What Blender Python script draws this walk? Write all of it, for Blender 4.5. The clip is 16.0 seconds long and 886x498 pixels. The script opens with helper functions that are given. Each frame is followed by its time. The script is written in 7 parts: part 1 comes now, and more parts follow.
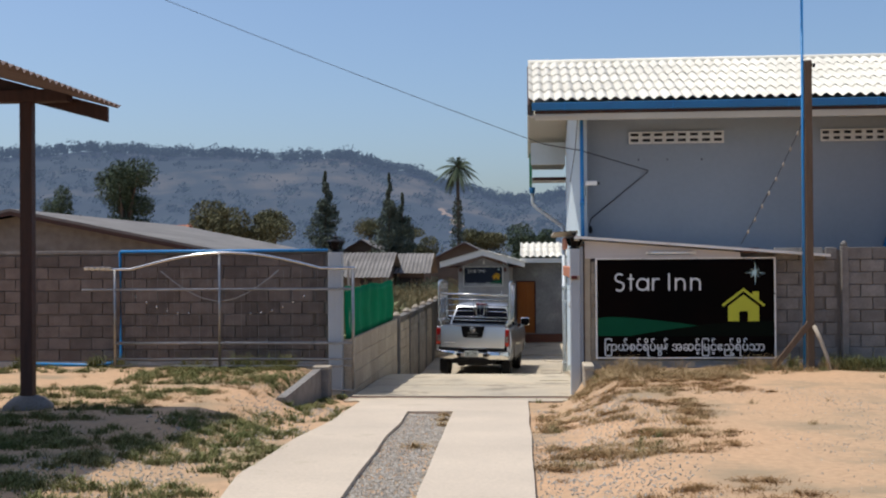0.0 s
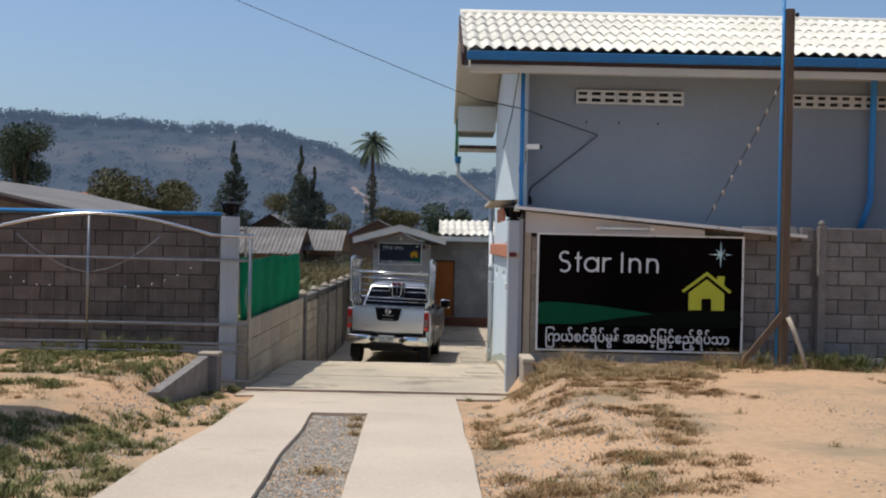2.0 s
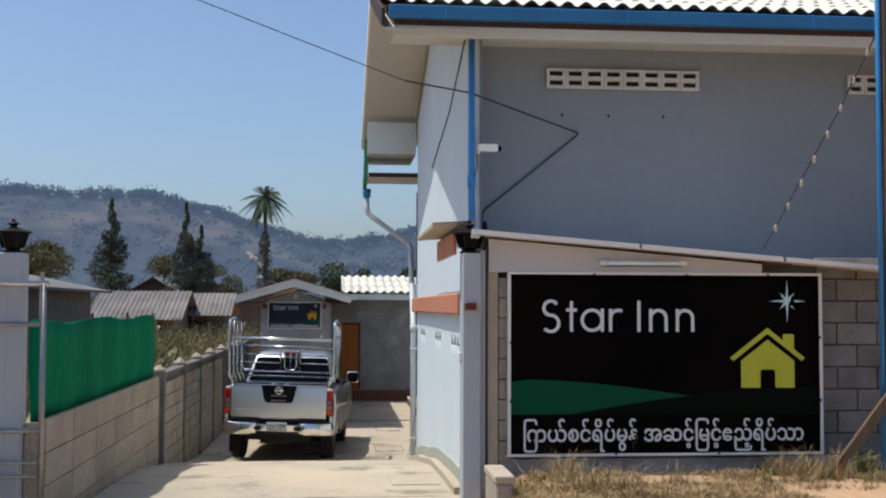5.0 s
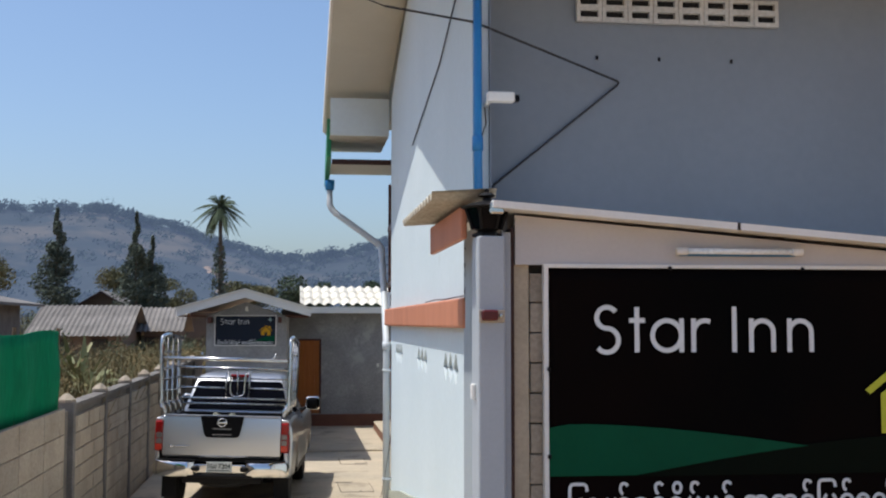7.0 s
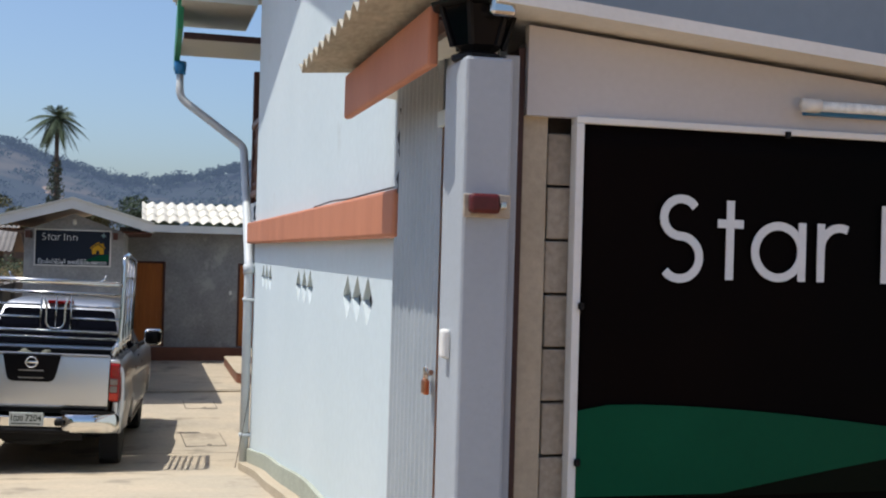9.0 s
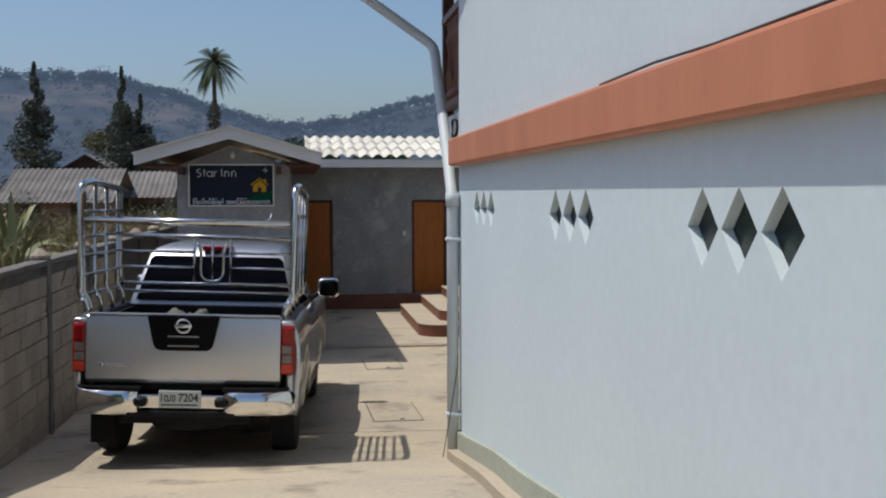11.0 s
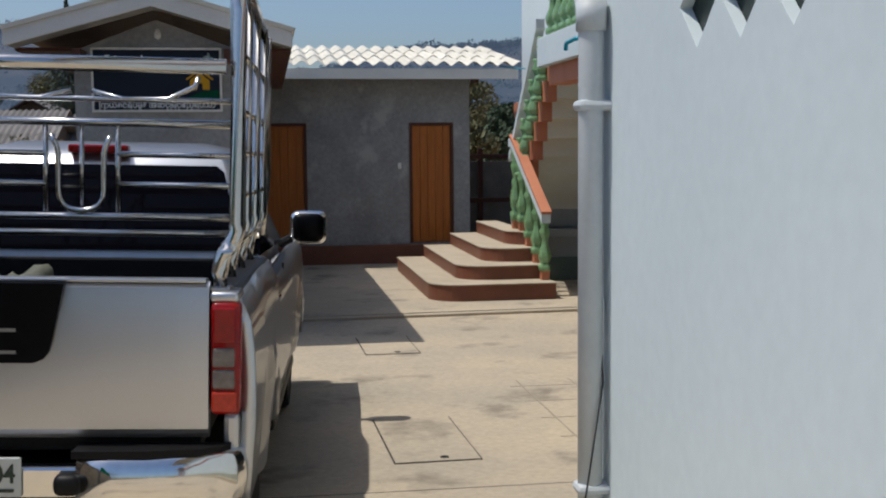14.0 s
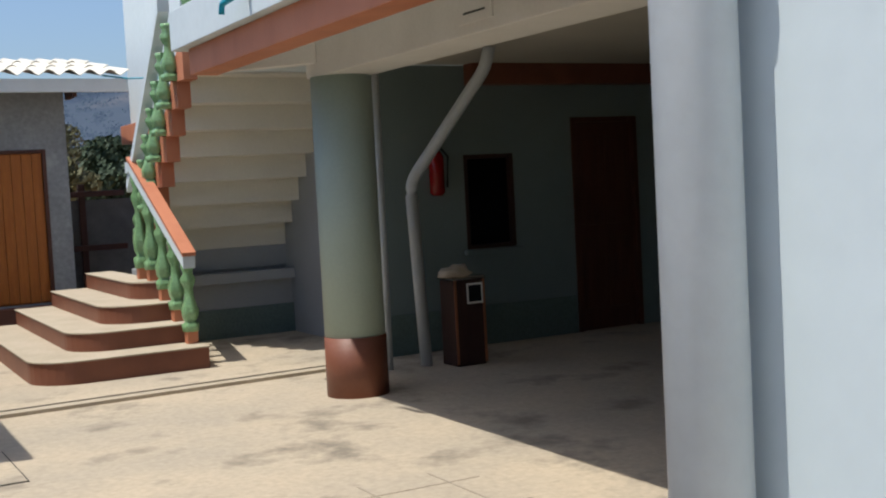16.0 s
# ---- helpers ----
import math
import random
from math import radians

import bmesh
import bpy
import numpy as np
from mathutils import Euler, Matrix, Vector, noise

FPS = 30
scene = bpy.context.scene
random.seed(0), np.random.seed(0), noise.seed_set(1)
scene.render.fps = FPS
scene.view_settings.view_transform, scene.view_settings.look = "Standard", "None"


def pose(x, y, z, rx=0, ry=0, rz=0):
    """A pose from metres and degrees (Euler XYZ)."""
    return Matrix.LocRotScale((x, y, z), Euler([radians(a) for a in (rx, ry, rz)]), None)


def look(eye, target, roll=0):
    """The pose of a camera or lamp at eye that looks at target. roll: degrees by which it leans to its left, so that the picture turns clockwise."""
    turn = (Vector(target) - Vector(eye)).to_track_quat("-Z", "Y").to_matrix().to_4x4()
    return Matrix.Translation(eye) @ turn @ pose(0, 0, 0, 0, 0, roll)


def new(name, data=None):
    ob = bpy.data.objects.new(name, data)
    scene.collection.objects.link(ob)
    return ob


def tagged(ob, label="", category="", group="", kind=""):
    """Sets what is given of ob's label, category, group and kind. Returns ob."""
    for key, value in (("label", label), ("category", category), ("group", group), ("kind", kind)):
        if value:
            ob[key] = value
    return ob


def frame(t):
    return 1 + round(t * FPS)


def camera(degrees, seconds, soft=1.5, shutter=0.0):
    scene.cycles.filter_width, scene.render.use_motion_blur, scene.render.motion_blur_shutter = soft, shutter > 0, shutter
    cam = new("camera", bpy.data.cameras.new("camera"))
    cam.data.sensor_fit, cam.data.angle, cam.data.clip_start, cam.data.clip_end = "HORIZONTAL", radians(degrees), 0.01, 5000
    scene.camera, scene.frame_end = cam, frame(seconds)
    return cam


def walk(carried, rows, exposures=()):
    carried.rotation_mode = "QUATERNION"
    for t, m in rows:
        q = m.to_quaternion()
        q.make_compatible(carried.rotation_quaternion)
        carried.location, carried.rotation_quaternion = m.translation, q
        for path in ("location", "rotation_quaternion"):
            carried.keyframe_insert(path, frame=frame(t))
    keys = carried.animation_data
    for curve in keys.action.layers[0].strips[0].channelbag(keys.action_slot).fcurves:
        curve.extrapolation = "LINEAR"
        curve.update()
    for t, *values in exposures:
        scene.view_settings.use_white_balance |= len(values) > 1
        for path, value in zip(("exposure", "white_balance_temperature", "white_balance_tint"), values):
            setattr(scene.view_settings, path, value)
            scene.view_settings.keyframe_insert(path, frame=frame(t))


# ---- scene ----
cam = camera(42.2, 16.0, soft=2.1)
PATH = [
    (0, (0.214, -3.45, 3.19), (0.066, -1.456, 3.211), -0.4),
    (0.5, (0.132, -2.586, 3.14), (0.172, -0.588, 3.221), -0.5),
    (1, (-0.004, -1.895, 3.123), (0.028, 0.105, 3.092), 0.4),
    (1.5, (-0.059, -1.29, 3.099), (-0.069, 0.709, 3.05), 0.8),
    (2, (-0.075, -0.401, 3.041), (-0.069, 1.599, 3.03), 1.2),
    (2.5, (-0.122, 0.666, 3.073), (0.033, 2.66, 3.1), 1.3),
    (3, (-0.197, 1.608, 3.039), (-0.119, 3.606, 3.106), 1.2),
    (3.5, (-0.285, 2.68, 3.003), (-0.172, 4.675, 3.085), 0.8),
    (4, (-0.254, 3.93, 2.942), (-0.088, 5.921, 3.034), 0.6),
    (4.2, (-0.245, 4.36, 2.925), (-0.075, 6.350, 3.02), 0.5),
    (6.5, (-0.223, 8.46, 2.846), (0.0, 10.444, 2.961), -0.1),
    (7, (-0.191, 9.405, 2.845), (0.061, 11.385, 2.973), 0.0),
    (7.5, (-0.231, 10.124, 2.826), (0.092, 12.093, 2.968), 0.0),
    (8, (-0.146, 11.017, 2.815), (0.272, 12.969, 2.935), -0.1),
    (8.5, (-0.171, 11.787, 2.78), (0.366, 13.712, 2.848), 0.5),
    (9, (-0.103, 12.791, 2.711), (0.406, 14.725, 2.724), 1.6),
    (9.5, (-0.165, 13.605, 2.64), (0.111, 15.585, 2.588), 1.9),
    (9.7, (-0.146, 13.926, 2.64), (0.113, 15.908, 2.559), 1.3),
    (11.8, (-0.276, 17.79, 2.345), (-0.084, 19.779, 2.243), -2.0),
    (12, (-0.258, 18.22, 2.27), (-0.104, 20.214, 2.235), -2.3),
    (12.5, (-0.288, 19.294, 2.188), (-0.175, 21.29, 2.185), -1.1),
    (13, (-0.21, 20.342, 2.094), (-0.08, 22.331, 1.925), 0.5),
    (13.5, (-0.216, 21.209, 2.043), (0.023, 23.189, 1.894), 2.5),
    (14, (-0.176, 21.883, 1.975), (0.124, 23.852, 1.799), -0.5),
    (14.5, (-0.1, 22.804, 1.925), (0.278, 24.762, 1.784), -0.5),
    (15, (0.018, 23.801, 1.869), (0.493, 25.74, 1.751), -1.3),
    (15.5, (0.125, 24.658, 1.815), (0.797, 26.541, 1.748), -0.7),
    (16, (0.206, 25.396, 1.69), (1.164, 27.148, 1.574), -3.0),
]
EXPOSURE = [(0, 0.2), (0.5, 0.13), (1.0, 0.04), (1.5, -0.02), (2, 0.1), (3, 0.08), (4, 0.13), (6.5, 0.38), (7.5, 0.39), (9, 0.36), (9.5, 0.1), (11.8, -0.14), (12, -0.16), (12.5, 0.02), (13, 0.03), (13.5, -0.06), (14, -0.08), (14.5, -0.15), (15, -0.18), (15.5, -0.1), (16, 0.33)]
walk(cam, [(t, look(eye, target, roll)) for t, eye, target, roll in PATH], EXPOSURE)

# ---- world, sun ----
world = bpy.data.worlds.new("sky")
scene.world = world
world.use_nodes = True
wn = world.node_tree
sky = wn.nodes.new("ShaderNodeTexSky")
sky.sky_type = "NISHITA"
sky.sun_disc = False
sky.sun_elevation = radians(68)
sky.sun_rotation = radians(-86)
sky.dust_density = 2.3
sky.air_density = 1.0
sky.ozone_density = 6.0
wn.links.new(sky.outputs[0], wn.nodes["Background"].inputs[0])
wn.nodes["Background"].inputs[1].default_value = 0.126
sun = new("sun", bpy.data.lights.new("sun", "SUN"))
sun.data.energy, sun.data.angle, sun.data.color = 3.4, radians(0.53), (1.0, 0.955, 0.88)
sun.matrix_world = look((-0.395 * 40, 0.03 * 40, 40), (0, 0, 0))

# ---- materials ----
MATS = {}


def mat(name, c1, c2=None, scale=3.0, rough=0.8, metal=0.0, bump=0.15, fine=40.0, vary=0.0, spec=0.4, stain=None, stain_scale=0.7, stain_at=0.55, stretch=(1, 1, 1), island=False, grit=0.7):
    """Two scales of noise between two colours, an optional stain colour, bump, and a change of value from piece to piece."""
    if name in MATS:
        return MATS[name]
    m = bpy.data.materials.new(name)
    MATS[name] = m
    m.use_nodes = True
    nt = m.node_tree
    n, l = nt.nodes, nt.links
    b = n["Principled BSDF"]
    b.inputs["Roughness"].default_value, b.inputs["Metallic"].default_value = rough, metal
    b.inputs["Specular IOR Level"].default_value = spec
    geo = n.new("ShaderNodeNewGeometry")
    mp = n.new("ShaderNodeMapping")
    mp.inputs["Scale"].default_value = stretch
    l.new(geo.outputs["Position"], mp.inputs["Vector"])
    big, small = n.new("ShaderNodeTexNoise"), n.new("ShaderNodeTexNoise")
    for t, s, d in ((big, scale, 5), (small, fine, 3)):
        t.inputs["Scale"].default_value, t.inputs["Detail"].default_value = s, d
        l.new(mp.outputs[0], t.inputs["Vector"])
    c2 = c2 or tuple(v * 0.8 for v in c1)
    ramp = n.new("ShaderNodeMapRange")
    ramp.inputs["From Min"].default_value, ramp.inputs["From Max"].default_value = 0.3, 0.7
    l.new(big.outputs[0], ramp.inputs["Value"])
    mix = n.new("ShaderNodeMix")
    mix.data_type = "RGBA"
    mix.inputs[6].default_value, mix.inputs[7].default_value = (*c1, 1), (*c2, 1)
    l.new(ramp.outputs[0], mix.inputs[0])
    col = mix.outputs[2]
    grain = n.new("ShaderNodeMix")
    grain.data_type, grain.blend_type = "RGBA", "MULTIPLY"
    gr = n.new("ShaderNodeMapRange")
    gr.inputs["To Min"].default_value, gr.inputs["To Max"].default_value = 0.72, 1.25
    gr.inputs["From Min"].default_value, gr.inputs["From Max"].default_value = 0.25, 0.75
    l.new(small.outputs[0], gr.inputs["Value"])
    grain.inputs[0].default_value = grit
    l.new(col, grain.inputs[6])
    l.new(gr.outputs[0], grain.inputs[7])
    col = grain.outputs[2]
    if stain:
        sn = n.new("ShaderNodeTexNoise")
        sn.inputs["Scale"].default_value, sn.inputs["Detail"].default_value = stain_scale, 7
        sn.inputs["Roughness"].default_value = 0.65
        l.new(geo.outputs["Position"], sn.inputs["Vector"])
        sr = n.new("ShaderNodeMapRange")
        sr.inputs["From Min"].default_value, sr.inputs["From Max"].default_value = stain_at, stain_at + 0.12
        l.new(sn.outputs[0], sr.inputs["Value"])
        sm = n.new("ShaderNodeMix")
        sm.data_type = "RGBA"
        sm.inputs[7].default_value = (*stain, 1)
        l.new(sr.outputs[0], sm.inputs[0])
        l.new(col, sm.inputs[6])
        col = sm.outputs[2]
    if vary:
        hv = n.new("ShaderNodeHueSaturation")
        vr = n.new("ShaderNodeMapRange")
        vr.inputs["To Min"].default_value, vr.inputs["To Max"].default_value = 1 - vary, 1 + vary
        if island:
            l.new(geo.outputs["Random Per Island"], vr.inputs["Value"])
        else:
            oi = n.new("ShaderNodeObjectInfo")
            l.new(oi.outputs["Random"], vr.inputs["Value"])
        l.new(vr.outputs[0], hv.inputs["Value"])
        l.new(col, hv.inputs["Color"])
        col = hv.outputs[0]
    l.new(col, b.inputs["Base Color"])
    if bump:
        bp = n.new("ShaderNodeBump")
        bp.inputs["Strength"].default_value, bp.inputs["Distance"].default_value = bump, 0.02
        l.new(small.outputs[0], bp.inputs["Height"])
        l.new(bp.outputs[0], b.inputs["Normal"])
    return m


WHITE_WALL = mat("pale blue wall paint", (0.60, 0.68, 0.71), (0.56, 0.645, 0.675), 0.8, 0.75, bump=0.05, fine=14, stain=(0.42, 0.45, 0.44), stain_scale=0.5, stain_at=0.66, grit=0.12)
ORANGE = mat("terracotta paint", (0.56, 0.22, 0.12), (0.46, 0.17, 0.09), 2.5, 0.6, bump=0.1, stain=(0.36, 0.16, 0.10), stain_scale=2.0, stain_at=0.62, stretch=(1, 1, 0.3), grit=0.12)
BROWN_RED = mat("brown red paint", (0.205, 0.077, 0.044), (0.155, 0.056, 0.033), 3, 0.5, bump=0.1, grit=0.12)
WHITE = mat("white paint", (0.78, 0.77, 0.73), (0.70, 0.69, 0.65), 2, 0.6, bump=0.08, grit=0.12)
SOFFIT = mat("cream board", (0.52, 0.50, 0.43), (0.46, 0.44, 0.38), 1, 0.7, bump=0.05, grit=0.12)
ROOF_WHITE = mat("white cement tile", (0.72, 0.685, 0.585), (0.61, 0.575, 0.485), 1.5, 0.7, bump=0.12, vary=0.10, grit=0.12)
ROOF_GREY = mat("weathered cement sheet", (0.20, 0.185, 0.17), (0.13, 0.12, 0.11), 1.5, 0.85, bump=0.2, vary=0.12, stretch=(1, 0.2, 1))
BLUE = mat("blue paint", (0.02, 0.16, 0.36), (0.02, 0.13, 0.30), 2, 0.45, bump=0.05, grit=0.12)
BLUE_PIPE = mat("blue pvc", (0.02, 0.22, 0.50), (0.02, 0.17, 0.42), 2, 0.4, bump=0.03, grit=0.12)
CYAN_PIPE = mat("cyan pvc", (0.0, 0.30, 0.42), (0.0, 0.25, 0.36), 2, 0.4, bump=0.03, grit=0.12)
GREY_PIPE = mat("pale grey pvc", (0.56, 0.60, 0.62), (0.50, 0.54, 0.56), 4, 0.5, bump=0.05, stain=(0.36, 0.37, 0.37), stain_scale=3, stain_at=0.64, grit=0.12)
GREEN_METAL = mat("green gutter paint", (0.02, 0.22, 0.09), (0.02, 0.17, 0.07), 3, 0.5, bump=0.05, grit=0.12)
CONCRETE = mat("yard concrete", (0.50, 0.415, 0.30), (0.37, 0.325, 0.255), 0.7, 0.88, bump=0.06, fine=25, stain=(0.23, 0.20, 0.155), stain_scale=1.1, stain_at=0.54, grit=0.42)
STRIP = mat("drive concrete", (0.54, 0.452, 0.35), (0.46, 0.385, 0.30), 0.8, 0.9, bump=0.2, fine=30, stain=(0.36, 0.30, 0.21), stain_scale=0.9, stain_at=0.62, grit=0.35)
# house wall darkened: the south front's shade is put into this tone
SHADED_WALL = mat("shade-toned wall paint", (0.218, 0.247, 0.281), (0.198, 0.226, 0.259), 0.6, 0.8, bump=0.04, fine=14, stain=(0.196, 0.222, 0.253), stain_scale=0.5, stain_at=0.62, grit=0.12)
PLASTER = mat("bare cement plaster", (0.335, 0.335, 0.33), (0.245, 0.245, 0.245), 1.6, 0.85, bump=0.2, fine=20, stain=(0.40, 0.395, 0.38), stain_scale=2.0, stain_at=0.56, grit=0.6)
BLOCK = mat("grey concrete block", (0.235, 0.22, 0.207), (0.165, 0.152, 0.14), 4, 0.95, bump=0.7, fine=55, vary=0.16, spec=0.15)
BLOCK_BROWN = mat("brownish concrete block", (0.19, 0.153, 0.135), (0.13, 0.105, 0.093), 4, 0.95, bump=0.7, fine=55, vary=0.2, spec=0.15)
BLOCK_PALE = mat("pale concrete panel", (0.43, 0.37, 0.295), (0.33, 0.28, 0.22), 1.6, 0.95, bump=0.4, fine=35, vary=0.10, spec=0.15, stain=(0.24, 0.19, 0.14), stain_scale=1.1, stain_at=0.6)
MORTAR = mat("mortar", (0.20, 0.182, 0.165), (0.15, 0.137, 0.124), 3, 0.95, bump=0.3, spec=0.1)
COLUMN = mat("grey column paint", (0.40, 0.43, 0.46), (0.36, 0.39, 0.42), 2, 0.7, bump=0.1, grit=0.12)
GREEN_COL = mat("sage green paint", (0.36, 0.44, 0.38), (0.32, 0.40, 0.345), 2, 0.6, bump=0.08, grit=0.12)
# grey-green lowered so that the carport's shade sits in the tone
CARPORT = mat("shade-toned carport wall", (0.20, 0.255, 0.25), (0.17, 0.22, 0.215), 1, 0.75, bump=0.1, grit=0.12)
STAIR_WHITE = mat("stair underside paint", (0.74, 0.72, 0.63), (0.68, 0.66, 0.58), 2, 0.7, bump=0.08, grit=0.12)
GREEN_BAL = mat("glazed green baluster", (0.25, 0.43, 0.22), (0.18, 0.34, 0.16), 6, 0.12, bump=0.02)
STEP_TOP = mat("step top cement", (0.47, 0.40, 0.30), (0.40, 0.34, 0.25), 3, 0.85, bump=0.15, grit=0.35)
DOOR_WOOD = mat("orange stained door wood", (0.46, 0.145, 0.022), (0.37, 0.105, 0.016), 3, 0.45, bump=0.1, fine=18, stretch=(8, 8, 0.6))
DOOR_DARK = mat("dark brown timber", (0.10, 0.032, 0.018), (0.07, 0.022, 0.012), 3, 0.5, bump=0.1, stretch=(6, 6, 0.6))
POLE_WOOD = mat("weathered pole wood", (0.14, 0.098, 0.068), (0.11, 0.075, 0.05), 4, 0.9, bump=0.5, fine=14, stretch=(5, 5, 0.4))
DARK_POST = mat("dark stained post", (0.055, 0.022, 0.016), (0.035, 0.014, 0.010), 4, 0.6, bump=0.3, stretch=(5, 5, 0.5))
BALC_WOOD = mat("turned brown balcony wood", (0.20, 0.085, 0.045), (0.14, 0.055, 0.03), 4, 0.45, bump=0.1)
STEEL = mat("polished stainless steel", (0.60, 0.59, 0.57), (0.54, 0.53, 0.51), 3, 0.14, 1.0, bump=0.02, grit=0.12)
GALV = mat("galvanised steel tube", (0.36, 0.355, 0.35), (0.27, 0.265, 0.26), 5, 0.40, 0.9, bump=0.05)
GALV_DULL = mat("dull galvanised sheet", (0.42, 0.46, 0.49), (0.36, 0.40, 0.43), 2, 0.55, 0.15, bump=0.08, grit=0.12)
SILVER = mat("silver car paint", (0.55, 0.565, 0.59), (0.535, 0.55, 0.575), 1.0, 0.33, 0.88, bump=0.0, fine=200, grit=0.12)
silver = SILVER.node_tree.nodes["Principled BSDF"].inputs
silver["Specular Tint"].default_value = (0.06, 0.06, 0.065, 1)  # metallic flake darkens at the edge
silver["Coat Weight"].default_value, silver["Coat Roughness"].default_value = 0.5, 0.04
CHROME = mat("chrome", (0.75, 0.74, 0.72), (0.72, 0.71, 0.69), 1, 0.08, 1.0, bump=0.0, grit=0.12)
BLACK_PLASTIC = mat("black plastic", (0.007, 0.007, 0.008), (0.005, 0.005, 0.006), 5, 0.5, bump=0.05, spec=0.2)
BLACK_GLOSS = mat("black gloss", (0.004, 0.004, 0.005), (0.003, 0.003, 0.004), 5, 0.3, bump=0.0, spec=0.1)
RUBBER = mat("tyre rubber", (0.020, 0.019, 0.018), (0.015, 0.014, 0.013), 8, 0.85, bump=0.2)
DARK_GLASS = mat("dark tinted glass", (0.003, 0.003, 0.005), (0.003, 0.003, 0.005), 1, 0.06, bump=0.0, spec=0.10, grit=0.12)
RED_LENS = mat("red lamp lens", (0.28, 0.008, 0.008), (0.22, 0.006, 0.006), 8, 0.08, bump=0.05)
CLEAR_LENS = mat("clear lamp lens", (0.20, 0.17, 0.15), (0.14, 0.12, 0.11), 12, 0.10, bump=0.1)
AMBER_LENS = mat("orange red lamp lens", (0.55, 0.05, 0.025), (0.45, 0.04, 0.02), 8, 0.08, bump=0.05)
# plate's white lowered to hold the shadow of the bumper step
PLATE_WHITE = mat("shade-toned plate white", (0.55, 0.58, 0.56), (0.48, 0.51, 0.49), 3, 0.4, bump=0.02, grit=0.12)
INK = mat("dark ink", (0.03, 0.045, 0.035), (0.03, 0.045, 0.035), 3, 0.5, bump=0.0)
SIGN_BLACK = mat("black vinyl banner", (0.0018, 0.0017, 0.0018), (0.0050, 0.0026, 0.0022), 0.9, 0.6, bump=0.05, fine=6, spec=0.03, grit=0.12)
SIGN_GREEN = mat("green vinyl print", (0.003, 0.074, 0.035), (0.002, 0.060, 0.028), 2, 0.5, bump=0.03, spec=0.08, grit=0.12)
SIGN_DKGREEN = mat("dark green vinyl print", (0.0012, 0.0050, 0.0025), (0.0009, 0.0034, 0.0018), 2, 0.5, bump=0.03, spec=0.06, grit=0.12)
SIGN_LIME = mat("lime vinyl print", (0.50, 0.52, 0.045), (0.44, 0.46, 0.04), 2, 0.5, bump=0.02, spec=0.25, grit=0.12)
SIGN_ORANGE = mat("orange yellow vinyl print", (0.62, 0.33, 0.01), (0.55, 0.28, 0.01), 2, 0.5, bump=0.02, spec=0.25, grit=0.12)
SIGN_NAVY = mat("navy vinyl print", (0.007, 0.013, 0.028), (0.005, 0.010, 0.022), 2, 0.45, bump=0.03, spec=0.25, grit=0.12)
SIGN_WHITE = mat("white vinyl print", (0.70, 0.72, 0.72), (0.66, 0.68, 0.68), 2, 0.5, bump=0.02, spec=0.25, grit=0.12)
SIGN_CYAN = mat("pale cyan vinyl print", (0.50, 0.70, 0.72), (0.46, 0.66, 0.68), 2, 0.5, bump=0.02, spec=0.25, grit=0.12)
NET = mat("green shade net", (0.0, 0.19, 0.085), (0.0, 0.145, 0.066), 1.2, 0.9, spec=0.08, bump=0.4, fine=12, stretch=(1, 1, 0.4))
SOIL = mat("sandy soil", (0.50, 0.315, 0.185), (0.40, 0.28, 0.175), 0.35, 0.95, bump=0.5, fine=13, spec=0.1, grit=0.5, stain=(0.30, 0.225, 0.145), stain_scale=0.7, stain_at=0.515)
GRAVEL = mat("pale gravel", (0.44, 0.40, 0.34), (0.30, 0.27, 0.23), 14, 0.95, bump=0.5, fine=60, vary=0.28, spec=0.15, island=True)
DRY = mat("dry grass", (0.46, 0.345, 0.19), (0.30, 0.205, 0.105), 1.2, 0.9, bump=0.0, vary=0.35, spec=0.1, island=True)
WEED = mat("green weed", (0.115, 0.135, 0.045), (0.20, 0.18, 0.075), 1.5, 0.8, bump=0.0, vary=0.35, spec=0.15, island=True)
LEAF = mat("dark leaf", (0.062, 0.090, 0.052), (0.045, 0.066, 0.038), 0.6, 0.7, bump=0.0, vary=0.4, spec=0.2, island=True)
LEAF_OLIVE = mat("olive leaf", (0.125, 0.120, 0.058), (0.088, 0.088, 0.044), 0.5, 0.7, bump=0.0, vary=0.4, spec=0.2, island=True)
# needle colour lightened, the haze of distance put into it
LEAF_BLUE = mat("haze-lightened conifer needle", (0.095, 0.118, 0.090), (0.072, 0.092, 0.072), 0.6, 0.8, bump=0.0, vary=0.3, spec=0.15, island=True)
LEAF_BANANA = mat("banana leaf", (0.17, 0.21, 0.085), (0.22, 0.21, 0.10), 1.5, 0.5, bump=0.0, vary=0.3, spec=0.3, island=True)
DRY_BUSH = mat("dry scrub", (0.22, 0.165, 0.085), (0.15, 0.12, 0.06), 0.8, 0.9, bump=0.0, vary=0.35, spec=0.1, island=True)
BARK = mat("bark", (0.11, 0.085, 0.065), (0.075, 0.058, 0.045), 5, 0.95, bump=0.5, fine=15)
HILL = mat("wooded hill with haze glow", (0.030, 0.036, 0.036), (0.022, 0.028, 0.028), 0.012, 1.0, bump=0.0, fine=0.09, spec=0.0, grit=0.4, stain=(0.075, 0.066, 0.052), stain_scale=0.012, stain_at=0.54)
HILL_TREE = mat("ridge trees with haze glow", (0.045, 0.060, 0.050), (0.035, 0.048, 0.042), 0.02, 1.0, bump=0.0, fine=0.1, vary=0.12, spec=0.0, island=True)
